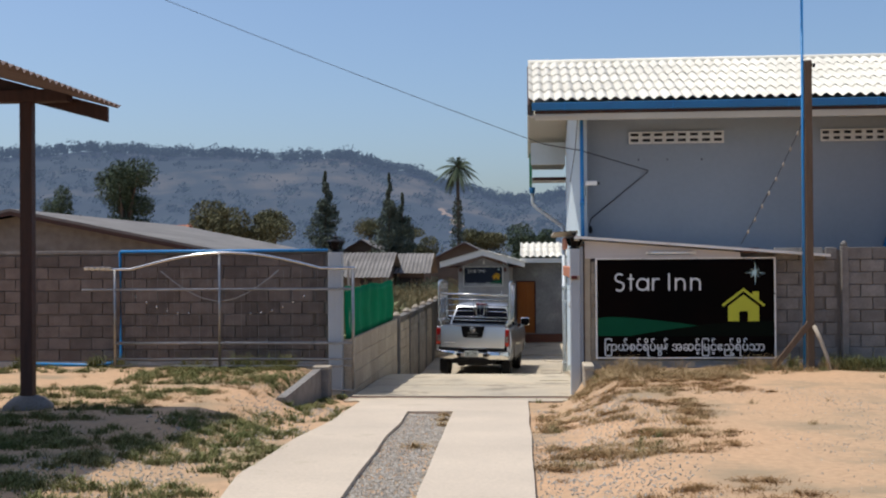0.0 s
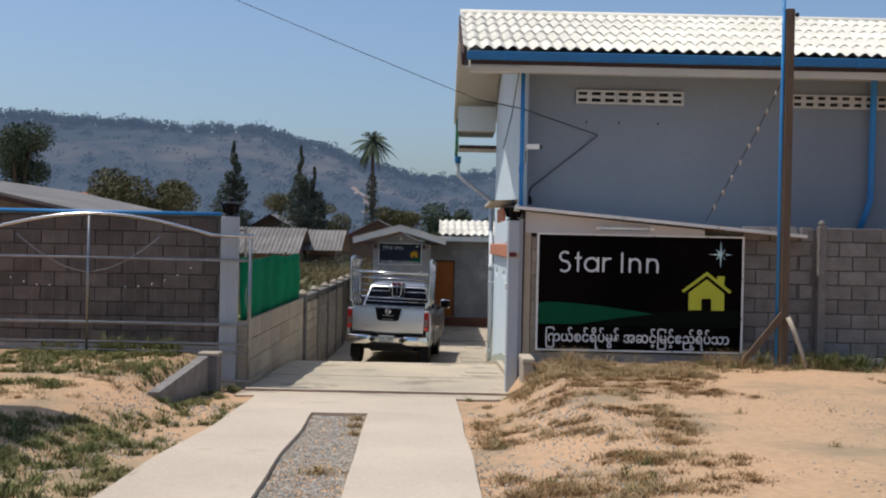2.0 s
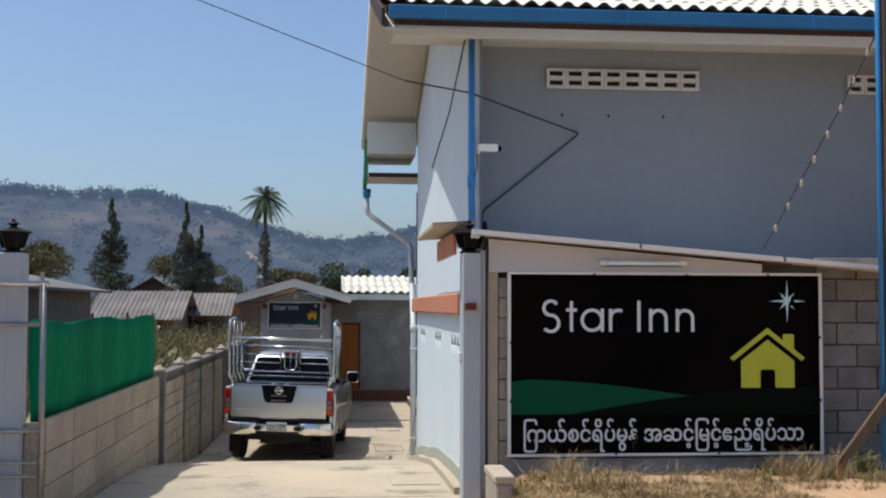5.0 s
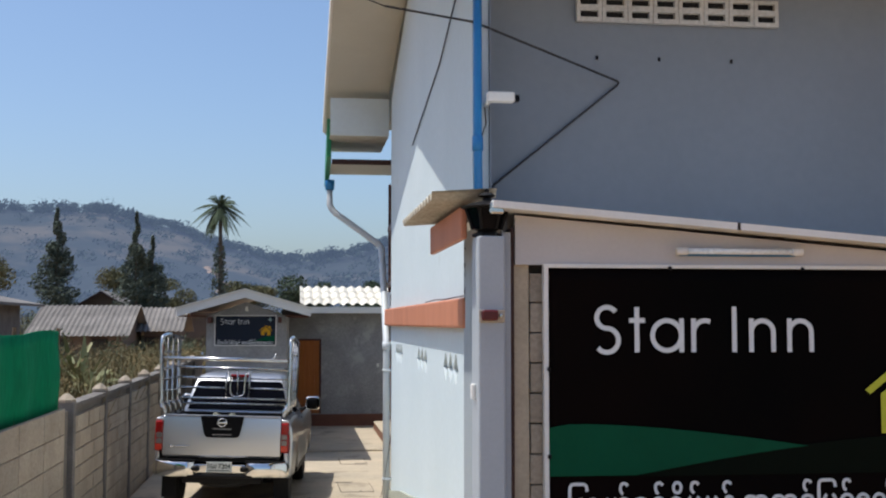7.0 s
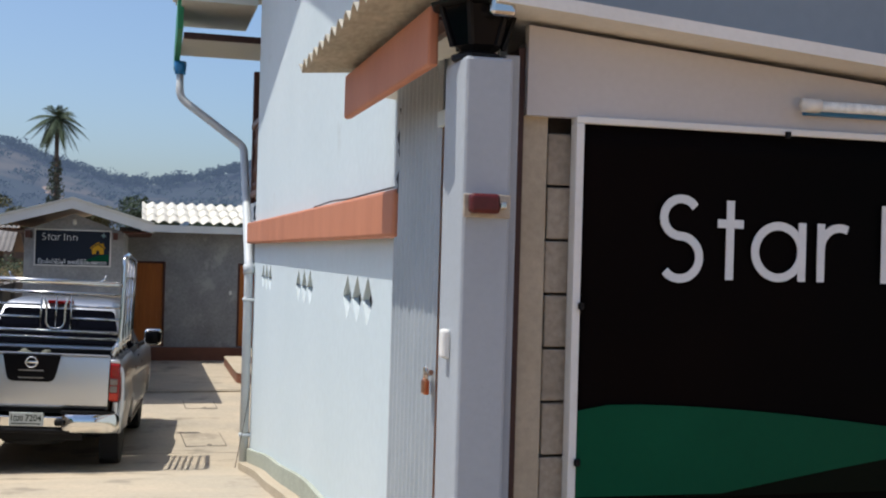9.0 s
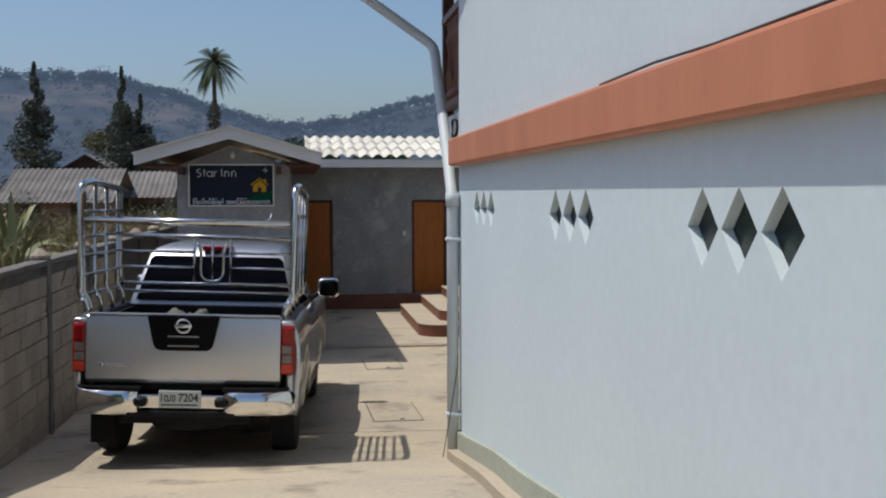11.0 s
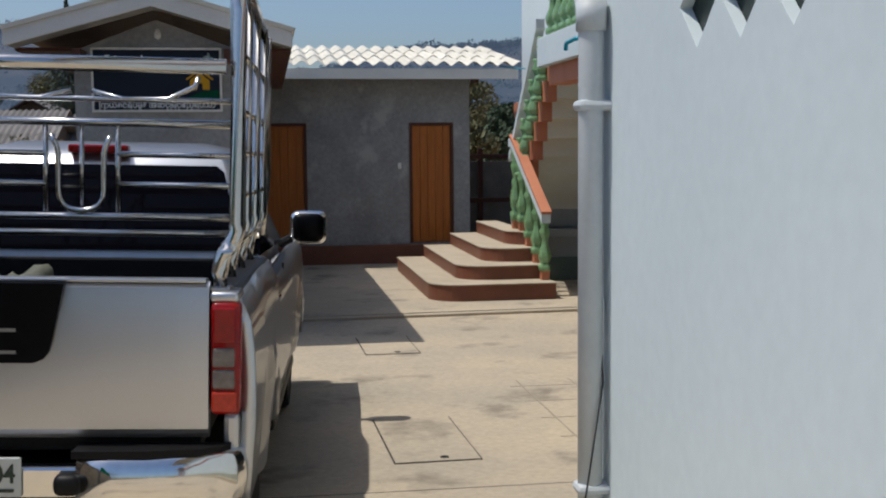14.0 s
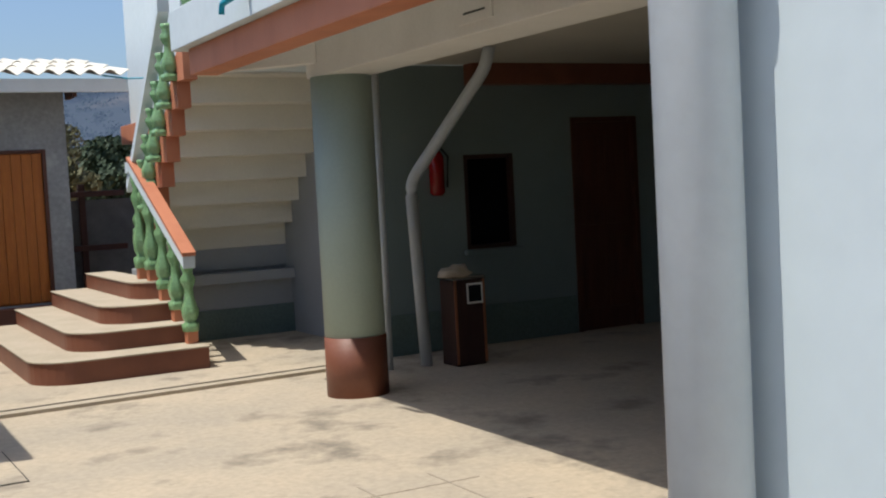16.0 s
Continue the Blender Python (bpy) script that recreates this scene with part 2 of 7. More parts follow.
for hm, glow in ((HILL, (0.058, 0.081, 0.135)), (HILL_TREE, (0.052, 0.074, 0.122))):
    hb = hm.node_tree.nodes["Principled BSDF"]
    hb.inputs["Emission Color"].default_value, hb.inputs["Emission Strength"].default_value = (*glow, 1), 1.0  # even blue glow stands in for haze over the far hills
HILL_PATH = mat("bare earth on hill", (0.26, 0.215, 0.20), (0.20, 0.17, 0.165), 0.05, 1.0, bump=0.0, spec=0.0)
RED_BOX = mat("dark red plastic", (0.10, 0.012, 0.012), (0.08, 0.010, 0.010), 5, 0.35, bump=0.03)
BRASS = mat("padlock brass", (0.50, 0.22, 0.12), (0.45, 0.18, 0.10), 6, 0.3, 0.8, bump=0.02)
TUBE = mat("fluorescent tube glass", (0.80, 0.84, 0.84), (0.78, 0.82, 0.82), 3, 0.2, bump=0.0)
CABLE = mat("black cable", (0.03, 0.03, 0.032), (0.022, 0.022, 0.024), 5, 0.6, bump=0.05)
# near-black that paints in the shade of holes, gaps and openings
DARK_VOID = mat("painted shade of openings", (0.02, 0.02, 0.02), (0.015, 0.015, 0.015), 3, 0.9, bump=0.0)
TARP = mat("olive tarpaulin", (0.13, 0.135, 0.10), (0.08, 0.085, 0.065), 5, 0.7, bump=0.2)


# ---- mesh helpers ----
def world_of(ob):
    return (world_of(ob.parent) if ob.parent else Matrix()) @ ob.matrix_parent_inverse @ ob.matrix_basis


def thing(name, at, label, category, group="", kind=""):
    ob = new(name)
    ob.matrix_basis = at if isinstance(at, Matrix) else Matrix.Translation(at)
    return tagged(ob, label, category, group, kind)


def solid(name, bm, material, smooth=False, at=(0, 0, 0), label="", category="", group="", kind=""):
    """A top-level thing of one mesh, given in world metres."""
    bm.transform(Matrix.Translation(Vector(at)).inverted())
    bmesh.ops.recalc_face_normals(bm, faces=bm.faces)
    me = bpy.data.meshes.new(name)
    bm.to_mesh(me)
    bm.free()
    if smooth:
        me.shade_smooth()
    me.materials.append(material)
    ob = new(name, me)
    ob.matrix_basis = Matrix.Translation(at)
    return tagged(ob, label, category, group, kind)


def part(name, bm, material, parent, label="", smooth=False, local=False, kind=""):
    """One mesh under a thing or a part; in world metres, or in the thing's own with local."""
    if not local:
        bm.transform(world_of(parent).inverted())
    bmesh.ops.recalc_face_normals(bm, faces=bm.faces)
    me = bpy.data.meshes.new(name)
    bm.to_mesh(me)
    bm.free()
    if smooth:
        me.shade_smooth()
    me.materials.append(material)
    ob = new(name, me)
    ob.parent = parent
    return tagged(ob, label, kind=kind)


def piece(name, me, parent, m, label=""):
    """An object on shared mesh data, at the world pose m, under parent."""
    ob = new(name, me)
    ob.parent = parent
    ob.matrix_basis = world_of(parent).inverted() @ m
    return tagged(ob, label)


def mesh_of(name, bm, material, smooth=False):
    bmesh.ops.recalc_face_normals(bm, faces=bm.faces)
    me = bpy.data.meshes.new(name)
    bm.to_mesh(me)
    bm.free()
    if smooth:
        me.shade_smooth()
    me.materials.append(material)
    return me


def box(x0, x1, y0, y1, z0, z1, bevel=0.0, bm=None, seg=2):
    bm = bm or bmesh.new()
    m = Matrix.Translation(((x0 + x1) / 2, (y0 + y1) / 2, (z0 + z1) / 2)) @ Matrix.Diagonal((abs(x1 - x0), abs(y1 - y0), abs(z1 - z0), 1))
    vs = bmesh.ops.create_cube(bm, size=1, matrix=m)["verts"]
    if bevel:
        es = list({e for v in vs for e in v.link_edges})
        bmesh.ops.bevel(bm, geom=es, offset=bevel, segments=seg, affect="EDGES", profile=0.5)
    return bm


def tube(pts, r, bm=None, n=8, cap=True):
    """A round tube along points."""
    bm = bm or bmesh.new()
    pts = [Vector(p) for p in pts]
    rings = []
    for i, p in enumerate(pts):
        a, b = pts[max(i - 1, 0)], pts[min(i + 1, len(pts) - 1)]
        q = (b - a).normalized().to_track_quat("Z", "Y")
        rr = r[i] if isinstance(r, (list, tuple)) else r
        rings.append([bm.verts.new(p + q @ Vector((rr * math.cos(k * math.tau / n), rr * math.sin(k * math.tau / n), 0))) for k in range(n)])
    for i in range(len(rings) - 1):
        for k in range(n):
            bm.faces.new((rings[i][k], rings[i][(k + 1) % n], rings[i + 1][(k + 1) % n], rings[i + 1][k]))
    if cap:
        bm.faces.new(rings[0][::-1])
        bm.faces.new(rings[-1])
    return bm


def bend(pts, radius=0.06, steps=4):
    """A polyline with its corners rounded."""
    pts = [Vector(p) for p in pts]
    out = [pts[0]]
    for a, b, c in zip(pts, pts[1:], pts[2:]):
        d = min(radius, (a - b).length / 2, (c - b).length / 2)
        p, q = b + (a - b).normalized() * d, b + (c - b).normalized() * d
        for i in range(steps + 1):
            t = i / steps
            out.append((1 - t) ** 2 * p + 2 * t * (1 - t) * b + t * t * q)
    return out + [pts[-1]]


def lathe(profile, at=(0, 0, 0), n=12, bm=None):
    """A turned solid: (radius, height) pairs."""
    bm = bm or bmesh.new()
    at = Vector(at)
    rings = [[bm.verts.new(at + Vector((r * math.cos(k * math.tau / n), r * math.sin(k * math.tau / n), z))) for k in range(n)] for r, z in profile]
    for a, b in zip(rings, rings[1:]):
        for k in range(n):
            bm.faces.new((a[k], a[(k + 1) % n], b[(k + 1) % n], b[k]))
    bm.faces.new(rings[0][::-1])
    bm.faces.new(rings[-1])
    return bm


def prism(poly, axis, a, b, bm=None):
    """A polygon in the two other axes, in their order, drawn out along an axis from a to b."""
    bm = bm or bmesh.new()

    def at(p, c):
        return {"x": (c, p[0], p[1]), "y": (p[0], c, p[1]), "z": (p[0], p[1], c)}[axis]
    lo, hi = [bm.verts.new(at(p, a)) for p in poly], [bm.verts.new(at(p, b)) for p in poly]
    bm.faces.new(lo[::-1])
    bm.faces.new(hi)
    for i in range(len(poly)):
        j = (i + 1) % len(poly)
        bm.faces.new((lo[i], lo[j], hi[j], hi[i]))
    return bm


def holed(outer, holes, axis, a, b):
    """A wall slab with openings right through it."""
    bm = bmesh.new()

    def at(p, c):
        return {"x": (c, p[0], p[1]), "y": (p[0], c, p[1]), "z": (p[0], p[1], c)}[axis]
    edges = []
    for loop in (outer, *holes):
        vs = [bm.verts.new(at(p, a)) for p in loop]
        edges += [bm.edges.new((vs[i], vs[(i + 1) % len(vs)])) for i in range(len(vs))]
    bmesh.ops.triangle_fill(bm, use_beauty=True, use_dissolve=False, edges=edges)
    got = bmesh.ops.extrude_face_region(bm, geom=list(bm.faces))
    d = {"x": (b - a, 0, 0), "y": (0, b - a, 0), "z": (0, 0, b - a)}[axis]
    bmesh.ops.translate(bm, verts=[v for v in got["geom"] if isinstance(v, bmesh.types.BMVert)], vec=d)
    return bm


def rect(x0, x1, z0, z1):
    return [(x0, z0), (x1, z0), (x1, z1), (x0, z1)]


def words(text, size, at, material, parent, name="lettering", depth=0.004, fit_width=None, label="", weight=0.0):
    """Flat lettering facing -y, its lower left corner at a world place, with the built-in font."""
    cu = bpy.data.curves.new("text", "FONT")
    cu.body, cu.size, cu.extrude, cu.offset, cu.resolution_u = text, size, depth / 2, weight, 3
    tmp = new("text_source", cu)
    bpy.context.view_layer.update()
    me = bpy.data.meshes.new_from_object(tmp.evaluated_get(bpy.context.evaluated_depsgraph_get()))
    bpy.data.objects.remove(tmp)
    bpy.data.curves.remove(cu)
    xs = [v.co.x for v in me.vertices] or [0, 1]
    k = fit_width / (max(xs) - min(xs)) if fit_width else 1.0
    me.transform(Matrix.Translation(at) @ pose(0, 0, 0, 90) @ Matrix.Diagonal((k, 1, 1, 1)) @ Matrix.Translation((-min(xs), 0, 0)))
    me.transform(world_of(parent).inverted())
    me.materials.clear()
    me.materials.append(material)
    ob = new(name, me)
    ob.parent = parent
    return tagged(ob, label)


def wave_sheet(width, length, pitch, depth, per=6, thick=0.008):
    """One corrugated sheet: waves across x, its length along y, origin at its lower left corner."""
    bm = bmesh.new()
    nx = int(round(width / pitch)) * per
    rows = []
    for lift in (0, thick):
        for y in (0, length):
            rows.append([bm.verts.new((width * i / nx, y, lift + depth * (0.5 + 0.5 * math.cos(math.tau * i / per)) ** 0.8)) for i in range(nx + 1)])
    a, b, c, d = rows
    for i in range(nx):
        bm.faces.new((c[i], c[i + 1], d[i + 1], d[i]))
        bm.faces.new((a[i], b[i], b[i + 1], a[i + 1]))
        bm.faces.new((a[i], a[i + 1], c[i + 1], c[i]))
        bm.faces.new((b[i], d[i], d[i + 1], b[i + 1]))
    return bm


def sheet_roof(parent, x0, x1, low, high, sheet_w, sheet_l, pitch, depth, material, name="roof_tile", lap=0.06, tip=0.02, turn=0.0):
    """Rows of sheets from a low edge (y, z) up to a high edge (y, z), each row lapping the one below."""
    dy, dz = high[0] - low[0], high[1] - low[1]
    run = math.hypot(dy, dz)
    n_rows, n_cols = max(1, round(run / sheet_l)), max(1, round((x1 - x0) / sheet_w))
    w, l = (x1 - x0) / n_cols, run / n_rows
    me = mesh_of(name, wave_sheet(w, l + lap, w / max(1, round(w / pitch)), depth), material)
    ang = math.degrees(math.atan2(dz, abs(dy)))
    way = 1 if dy > 0 else -1
    for r in range(n_rows):
        for c in range(n_cols):
            y, z = low[0] + dy * r / n_rows, low[1] + dz * r / n_rows
            x = x0 + c * w if way > 0 else x0 + (c + 1) * w
            m = pose(x, y, z + 0.012, 0, 0, 0 if way > 0 else 180) @ pose(0, 0, 0, ang - math.degrees(tip / l)) @ pose(0, 0, tip)
            piece(name, me, parent, m)


def block_wall(parent, x0, x1, z0, z1, front, normal, material, bw=0.41, bh=0.215, axis="x", depth=0.05, jitter=0.006, name="block"):
    """Courses of blocks standing proud of a mortar core, each one an object. front: where their faces lie; normal: -1 or 1."""
    random.seed(round(x0 * 10) + 7)
    g = 0.012
    meshes = []
    for w in (bw - g, bw / 2 - g):
        b = box(-w / 2, w / 2, -depth / 2, depth / 2, -(bh - g) / 2, (bh - g) / 2)
        bmesh.ops.bevel(b, geom=list(b.edges), offset=0.006, segments=1, affect="EDGES")
        meshes.append(mesh_of(name, b, material))
    rows = int((z1 - z0) / bh + 0.35)
    for r in range(rows):
        x = x0 - (bw / 2 if r % 2 else 0)
        while x < x1 - 0.05:
            a, b = max(x, x0), min(x + bw, x1)
            if b - a > 0.08:
                me = meshes[0] if b - a > bw * 0.75 else meshes[1]
                c = (a + b) / 2
                off = front - normal * depth / 2 + random.uniform(-jitter, jitter)
                z = z0 + (r + 0.5) * bh
                tw = random.uniform(-0.5, 0.5)
                m = pose(c, off, z, 0, tw, tw) if axis == "x" else pose(off, c, z, tw, 0, 90 + tw)
                piece(name, me, parent, m)
            x += bw


def interp(table, v):
    for (a, fa), (b, fb) in zip(table, table[1:]):
        if v <= b:
            t = max(0.0, (v - a) / (b - a))
            t = t * t * (3 - 2 * t) * 0.35 + t * 0.65
            return fa + (fb - fa) * t
    return table[-1][1]


DRIVE = [(-40, 1.62), (-4, 1.62), (2, 1.54), (5, 1.43), (8, 1.29), (12, 1.06), (15, 0.89), (16.5, 0.84), (19.5, 0.79), (21.5, 0.71), (24, 0.45), (26.6, 0.13), (28.5, 0.0), (90, 0.0)]
SIDE = [(-40, 1.62), (-4, 1.62), (2, 1.56), (5, 1.50), (8, 1.43), (12, 1.38), (16.5, 1.33), (18, 1.2), (24, 0.5), (28.5, 0.0), (90, 0.0)]


def smooth_step(a, b, v):
    t = min(1, max(0, (v - a) / (b - a)))
    return t * t * (3 - 2 * t)


def drive_z(y):
    return interp(DRIVE, y)


def ground_z(x, y):
    side = interp(SIDE, y)
    k = max(smooth_step(0.55, 1.6, x), smooth_step(-3.3, -3.7, x) if y > 13 else smooth_step(-2.9, -3.9, x))
    z = drive_z(y) * (1 - k) + side * k
    if -2.9 < x < 12 and y > (15.0 if x < 1.15 else 16.9):
        z = min(z, drive_z(y)) - 0.10 * smooth_step(15.2, 16.0, y)
    z += 0.035 * noise.noise((x * 0.7, y * 0.7, 0)) * (1 if not (-2.7 < x < 0.4) else 0.2)
    return z

# ---- ground and paving ----
def axis_steps(lo, hi, fine_lo, fine_hi, step, grow=1.35):
    out, v, s = [], fine_lo, step
    while v > lo:
        s *= grow
        v -= s
        out.append(v)
    out = out[::-1]
    v = fine_lo
    while v < fine_hi:
        out.append(v)
        v += step
    s = step
    while v < hi:
        out.append(v)
        s *= grow
        v += s
    return out + [hi]


def ground_sheet():
    bm = bmesh.new()
    xs, ys = axis_steps(-2500, 2500, -12, 12, 0.3), axis_steps(-2500, 2500, -6, 18, 0.3)
    rows = [[bm.verts.new((x, y, ground_z(x, y) if abs(y) < 90 else (1.62 if y < 0 else 0.0))) for x in xs] for y in ys]
    for a, b in zip(rows, rows[1:]):
        for i in range(len(xs) - 1):
            bm.faces.new((a[i], a[i + 1], b[i + 1], b[i]))
    return solid("ground", bm, SOIL, True, label="pale sandy soil with dry patches and gravel", category="ground", kind="structure")


ground_sheet()


def track_edge(x, slope):
    """An edge of the slightly splayed wheel tracks, at x where y is 4.1."""
    return lambda y: x + slope * (max(y, -6) - 4.1)


TRACK = [lambda y: float(np.interp(y, [-9, 3.5, 5.9, 8.0, 11.6, 15.3], [-1.7, -1.86, -2.2, -2.28, -2.35, -2.54])), track_edge(-1.13, -0.043), track_edge(-0.58, -0.033), track_edge(0.26, -0.006)]


def slab_along(x0, x1, y0, y1, lift, thick, step=0.35, wobble=0.0, seed=0, nx=4):
    """A slab that follows the slope of the drive."""
    bm = bmesh.new()
    n = max(2, int((y1 - y0) / step))
    top, low = [], []
    for j in range(n + 1):
        y = y0 + (y1 - y0) * j / n
        a = (x0(y) if callable(x0) else x0) + wobble * noise.noise((y * 0.5, seed, 0))
        b = (x1(y) if callable(x1) else x1) + wobble * noise.noise((y * 0.5, seed + 5, 0))
        z = drive_z(y) + lift
        top.append([bm.verts.new((a + (b - a) * i / nx, y, z)) for i in range(nx + 1)])
        low.append([bm.verts.new((a + (b - a) * i / nx, y, z - thick)) for i in (0, nx)])
    for j in range(n):
        for i in range(nx):
            bm.faces.new((top[j][i], top[j][i + 1], top[j + 1][i + 1], top[j + 1][i]))
        bm.faces.new((top[j][0], top[j + 1][0], low[j + 1][0], low[j][0]))
        bm.faces.new((top[j][nx], low[j][1], low[j + 1][1], top[j + 1][nx]))
    for j in (0, n):
        bm.faces.new((*top[j], low[j][1], low[j][0]))
    return bm


for e0, e1, seed in ((TRACK[0], TRACK[1], 1), (TRACK[2], TRACK[3], 2)):
    solid("drive_strip", slab_along(e0, e1, -9, 12.75, 0.045, 0.16, wobble=0.016, seed=seed), STRIP, label="worn pale concrete wheel track of the drive", category="pavement", kind="structure")
solid("drive_apron", slab_along(TRACK[0], TRACK[3], 12.76, 15.29, 0.043, 0.16, wobble=0.016, seed=3), STRIP, label="worn pale concrete apron before the gate sill", category="pavement", kind="structure")
yard = solid("yard_pavement", slab_along(-2.84, 9.6, 15.30, 44.3, 0.02, 0.14, nx=10), CONCRETE, label="stained pale concrete yard with a sloped entrance", category="pavement", kind="structure")


def flat_on_drive(x0, x1, y0, y1, lift, thick=0.02):
    return slab_along(x0, x1, y0, y1, lift, thick, step=0.2, nx=1)


# gate sill across the entrance, a slotted drain before it and lids
part("gate_sill", flat_on_drive(-2.82, 1.02, 16.02, 16.20, 0.045, 0.03), STEP_TOP, yard, "pale concrete sill of the gate")
part("rail_groove", flat_on_drive(-2.82, 1.02, 15.945, 16.01, 0.026, 0.012), BROWN_RED, yard, "rusty slotted drain before the gate sill")
def across(y0, y1, z0, z1):
    """A strip across the yard, turned by three degrees."""
    return prism([(-2.80, y0 - 0.14), (4.6, y0 + 0.23), (4.6, y1 + 0.23), (-2.80, y1 - 0.14)], "z", z0, z1)


part("channel_edge", across(34.84, 34.98, 0.005, 0.050), STEP_TOP, yard, "raised pale edge of a drain channel")
# near-black strip paints the shade inside the channel
part("channel_bed", across(34.985, 35.06, 0.005, 0.026), DARK_VOID, yard, "black strip painted as shade in a drain channel")
part("channel_edge", across(35.065, 35.11, 0.005, 0.046), STEP_TOP, yard, "raised pale edge of a drain channel")


def yard_lid(x0, x1, y0, y1, turn):
    cx, cy = (x0 + x1) / 2, (y0 + y1) / 2
    z = drive_z(cy) + 0.02
    w, d = (x1 - x0) / 2, (y1 - y0) / 2
    t = thing("inspection_lid", pose(cx, cy, z, 0, 0, turn), "oblong concrete inspection lid set in the yard", "lid", "lids in the yard")
    part("gap", box(-w, w, -d, d, 0.0, 0.004), DARK_VOID, t, "dark joint round the lid", local=True)
    part("lid", box(-w + 0.009, w - 0.009, -d + 0.009, d - 0.009, 0.0, 0.008, 0.002), CONCRETE, t, local=True)
    # raised near-black disc painted in for the shade of a hole
    part("lift_hole", lathe([(0.03, 0.006), (0.03, 0.011)], (0.05, -d + 0.08, 0), 10), DARK_VOID, t, "dark disc painted as the shade of a finger hole", local=True)


yard_lid(0.70, 1.23, 32.62, 33.63, 1)
yard_lid(0.55, 1.11, 28.83, 30.0, 1.5)
part("manhole_cover", flat_on_drive(0.42, 0.98, 19.3, 20.0, 0.030, 0.014), STEP_TOP, yard, "paler square patch of concrete")

# shallow joints in the yard
for x0, x1, y0, y1 in ((-0.3, 3.9, 28.2, 28.206), (-2.8, 1.05, 18.4, 18.406)):
    part("joint", flat_on_drive(x0, x1, y0, y1, 0.0235, 0.01), MORTAR, yard, "shallow dark joint")

SCORE = mat("scored concrete", (0.34, 0.295, 0.225), (0.29, 0.25, 0.19), 2, 0.9, bump=0.05)
for k in range(4):
    part("score_line", flat_on_drive(1.75, 3.4, 29.3 + 0.55 * k, 29.312 + 0.55 * k, 0.0222, 0.01), SCORE, yard, "faint line scored in the concrete")
    part("score_line", flat_on_drive(1.85 + 0.45 * k, 1.861 + 0.45 * k, 29.1, 31.2, 0.0226, 0.01), SCORE, yard, "faint line scored in the concrete")

# gravel between the wheel tracks and along the drive: loose stones
def stones(x0, x1, y0, y1, count, seed, lo=0.008, hi=0.022, ragged=False):
    rnd = random.Random(seed)
    verts, faces = [], []
    for _ in range(count):
        y = rnd.uniform(y0, y1)
        x = rnd.uniform(x0(y), x1(y)) if callable(x0) else rnd.uniform(x0, x1)
        if ragged and noise.noise((x * 0.9, y * 0.6, seed)) + 1.1 * (1 - abs(2 * (x - x0) / (x1 - x0) - 1)) < rnd.uniform(0.1, 1.0):
            continue
        r = rnd.uniform(lo, hi)
        z = ground_z(x, y) + r * 0.35
        a, q = rnd.uniform(0, 6.28), rnd.uniform(0.5, 0.9)
        base = len(verts)
        for k in range(4):
            s = rnd.uniform(0.7, 1.2)
            verts.append((x + r * s * math.cos(a + k * 1.57), y + r * s * math.sin(a + k * 1.57), z))
        verts += [(x, y, z + r * q), (x, y, z - r * 0.6)]
        for k in range(4):
            faces += [(base + k, base + (k + 1) % 4, base + 4), (base + (k + 1) % 4, base + k, base + 5)]
    return verts, faces


def stuff(name, data, material, label, category):
    me = bpy.data.meshes.new(name)
    me.from_pydata(data[0], [], data[1])
    me.materials.append(material)
    return tagged(new(name, me), label, category, kind="stuff")


v1, f1 = stones(TRACK[1], TRACK[2], -1, 12.74, 11000, 3, 0.007, 0.019)
v2, f2 = stones(-0.3, 2.0, 3, 13.5, 9000, 4, 0.005, 0.016, True)
v3, f3 = stones(-4.2, -2.3, 4, 14, 6000, 5, 0.006, 0.020, True)
v4, f4 = stones(2.2, 7.5, 4, 13.0, 5000, 6, 0.004, 0.012, True)
gv, gf = [], []
for v, f in ((v1, f1), (v2, f2), (v3, f3), (v4, f4)):
    k = len(gv)
    gv += v
    gf += [tuple(i + k for i in t) for t in f]
stuff("gravel", (gv, gf), GRAVEL, "loose grey gravel between and beside the wheel tracks", "gravel")


def grass(patches, seed, height, lean=0.6, width=0.006):
    """Bent blades in ragged patches (x, y, radius, blades); shorter towards the rim."""
    rnd = random.Random(seed)
    verts, faces = [], []
    for px, py, pr, count in patches:
        for _ in range(count):
            a, d = rnd.uniform(0, 6.28), abs(rnd.gauss(0, 0.52))
            x, y = px + pr * d * math.cos(a), py + pr * d * math.sin(a) * 0.8
            if TRACK[0](y) < x < TRACK[1](y) or TRACK[2](y) < x < TRACK[3](y) or (y > 12.7 and TRACK[0](y) < x < TRACK[3](y)):
                continue
            h = height * rnd.uniform(0.2, 1.15) * max(0.3, 1.1 - 0.55 * d)
            la, ll = rnd.uniform(0, 6.28), h * lean * rnd.uniform(0.1, 1.2)
            z = ground_z(x, y) - 0.008
            w = width * rnd.uniform(0.6, 1.5)
            ta = la + rnd.uniform(-0.9, 0.9)
            wx, wy = -math.sin(ta) * w, math.cos(ta) * w
            b = len(verts)
            mx, my = x + math.cos(la) * ll * 0.35, y + math.sin(la) * ll * 0.35
            verts += [(x - wx, y - wy, z), (x + wx, y + wy, z), (mx - wx * 0.7, my - wy * 0.7, z + h * 0.6), (mx + wx * 0.7, my + wy * 0.7, z + h * 0.6),
                      (x + math.cos(la) * ll, y + math.sin(la) * ll, z + h * rnd.uniform(0.6, 1.0))]
            faces += [(b, b + 1, b + 3, b + 2), (b + 2, b + 3, b + 4)]
    return verts, faces


rnd = random.Random(11)


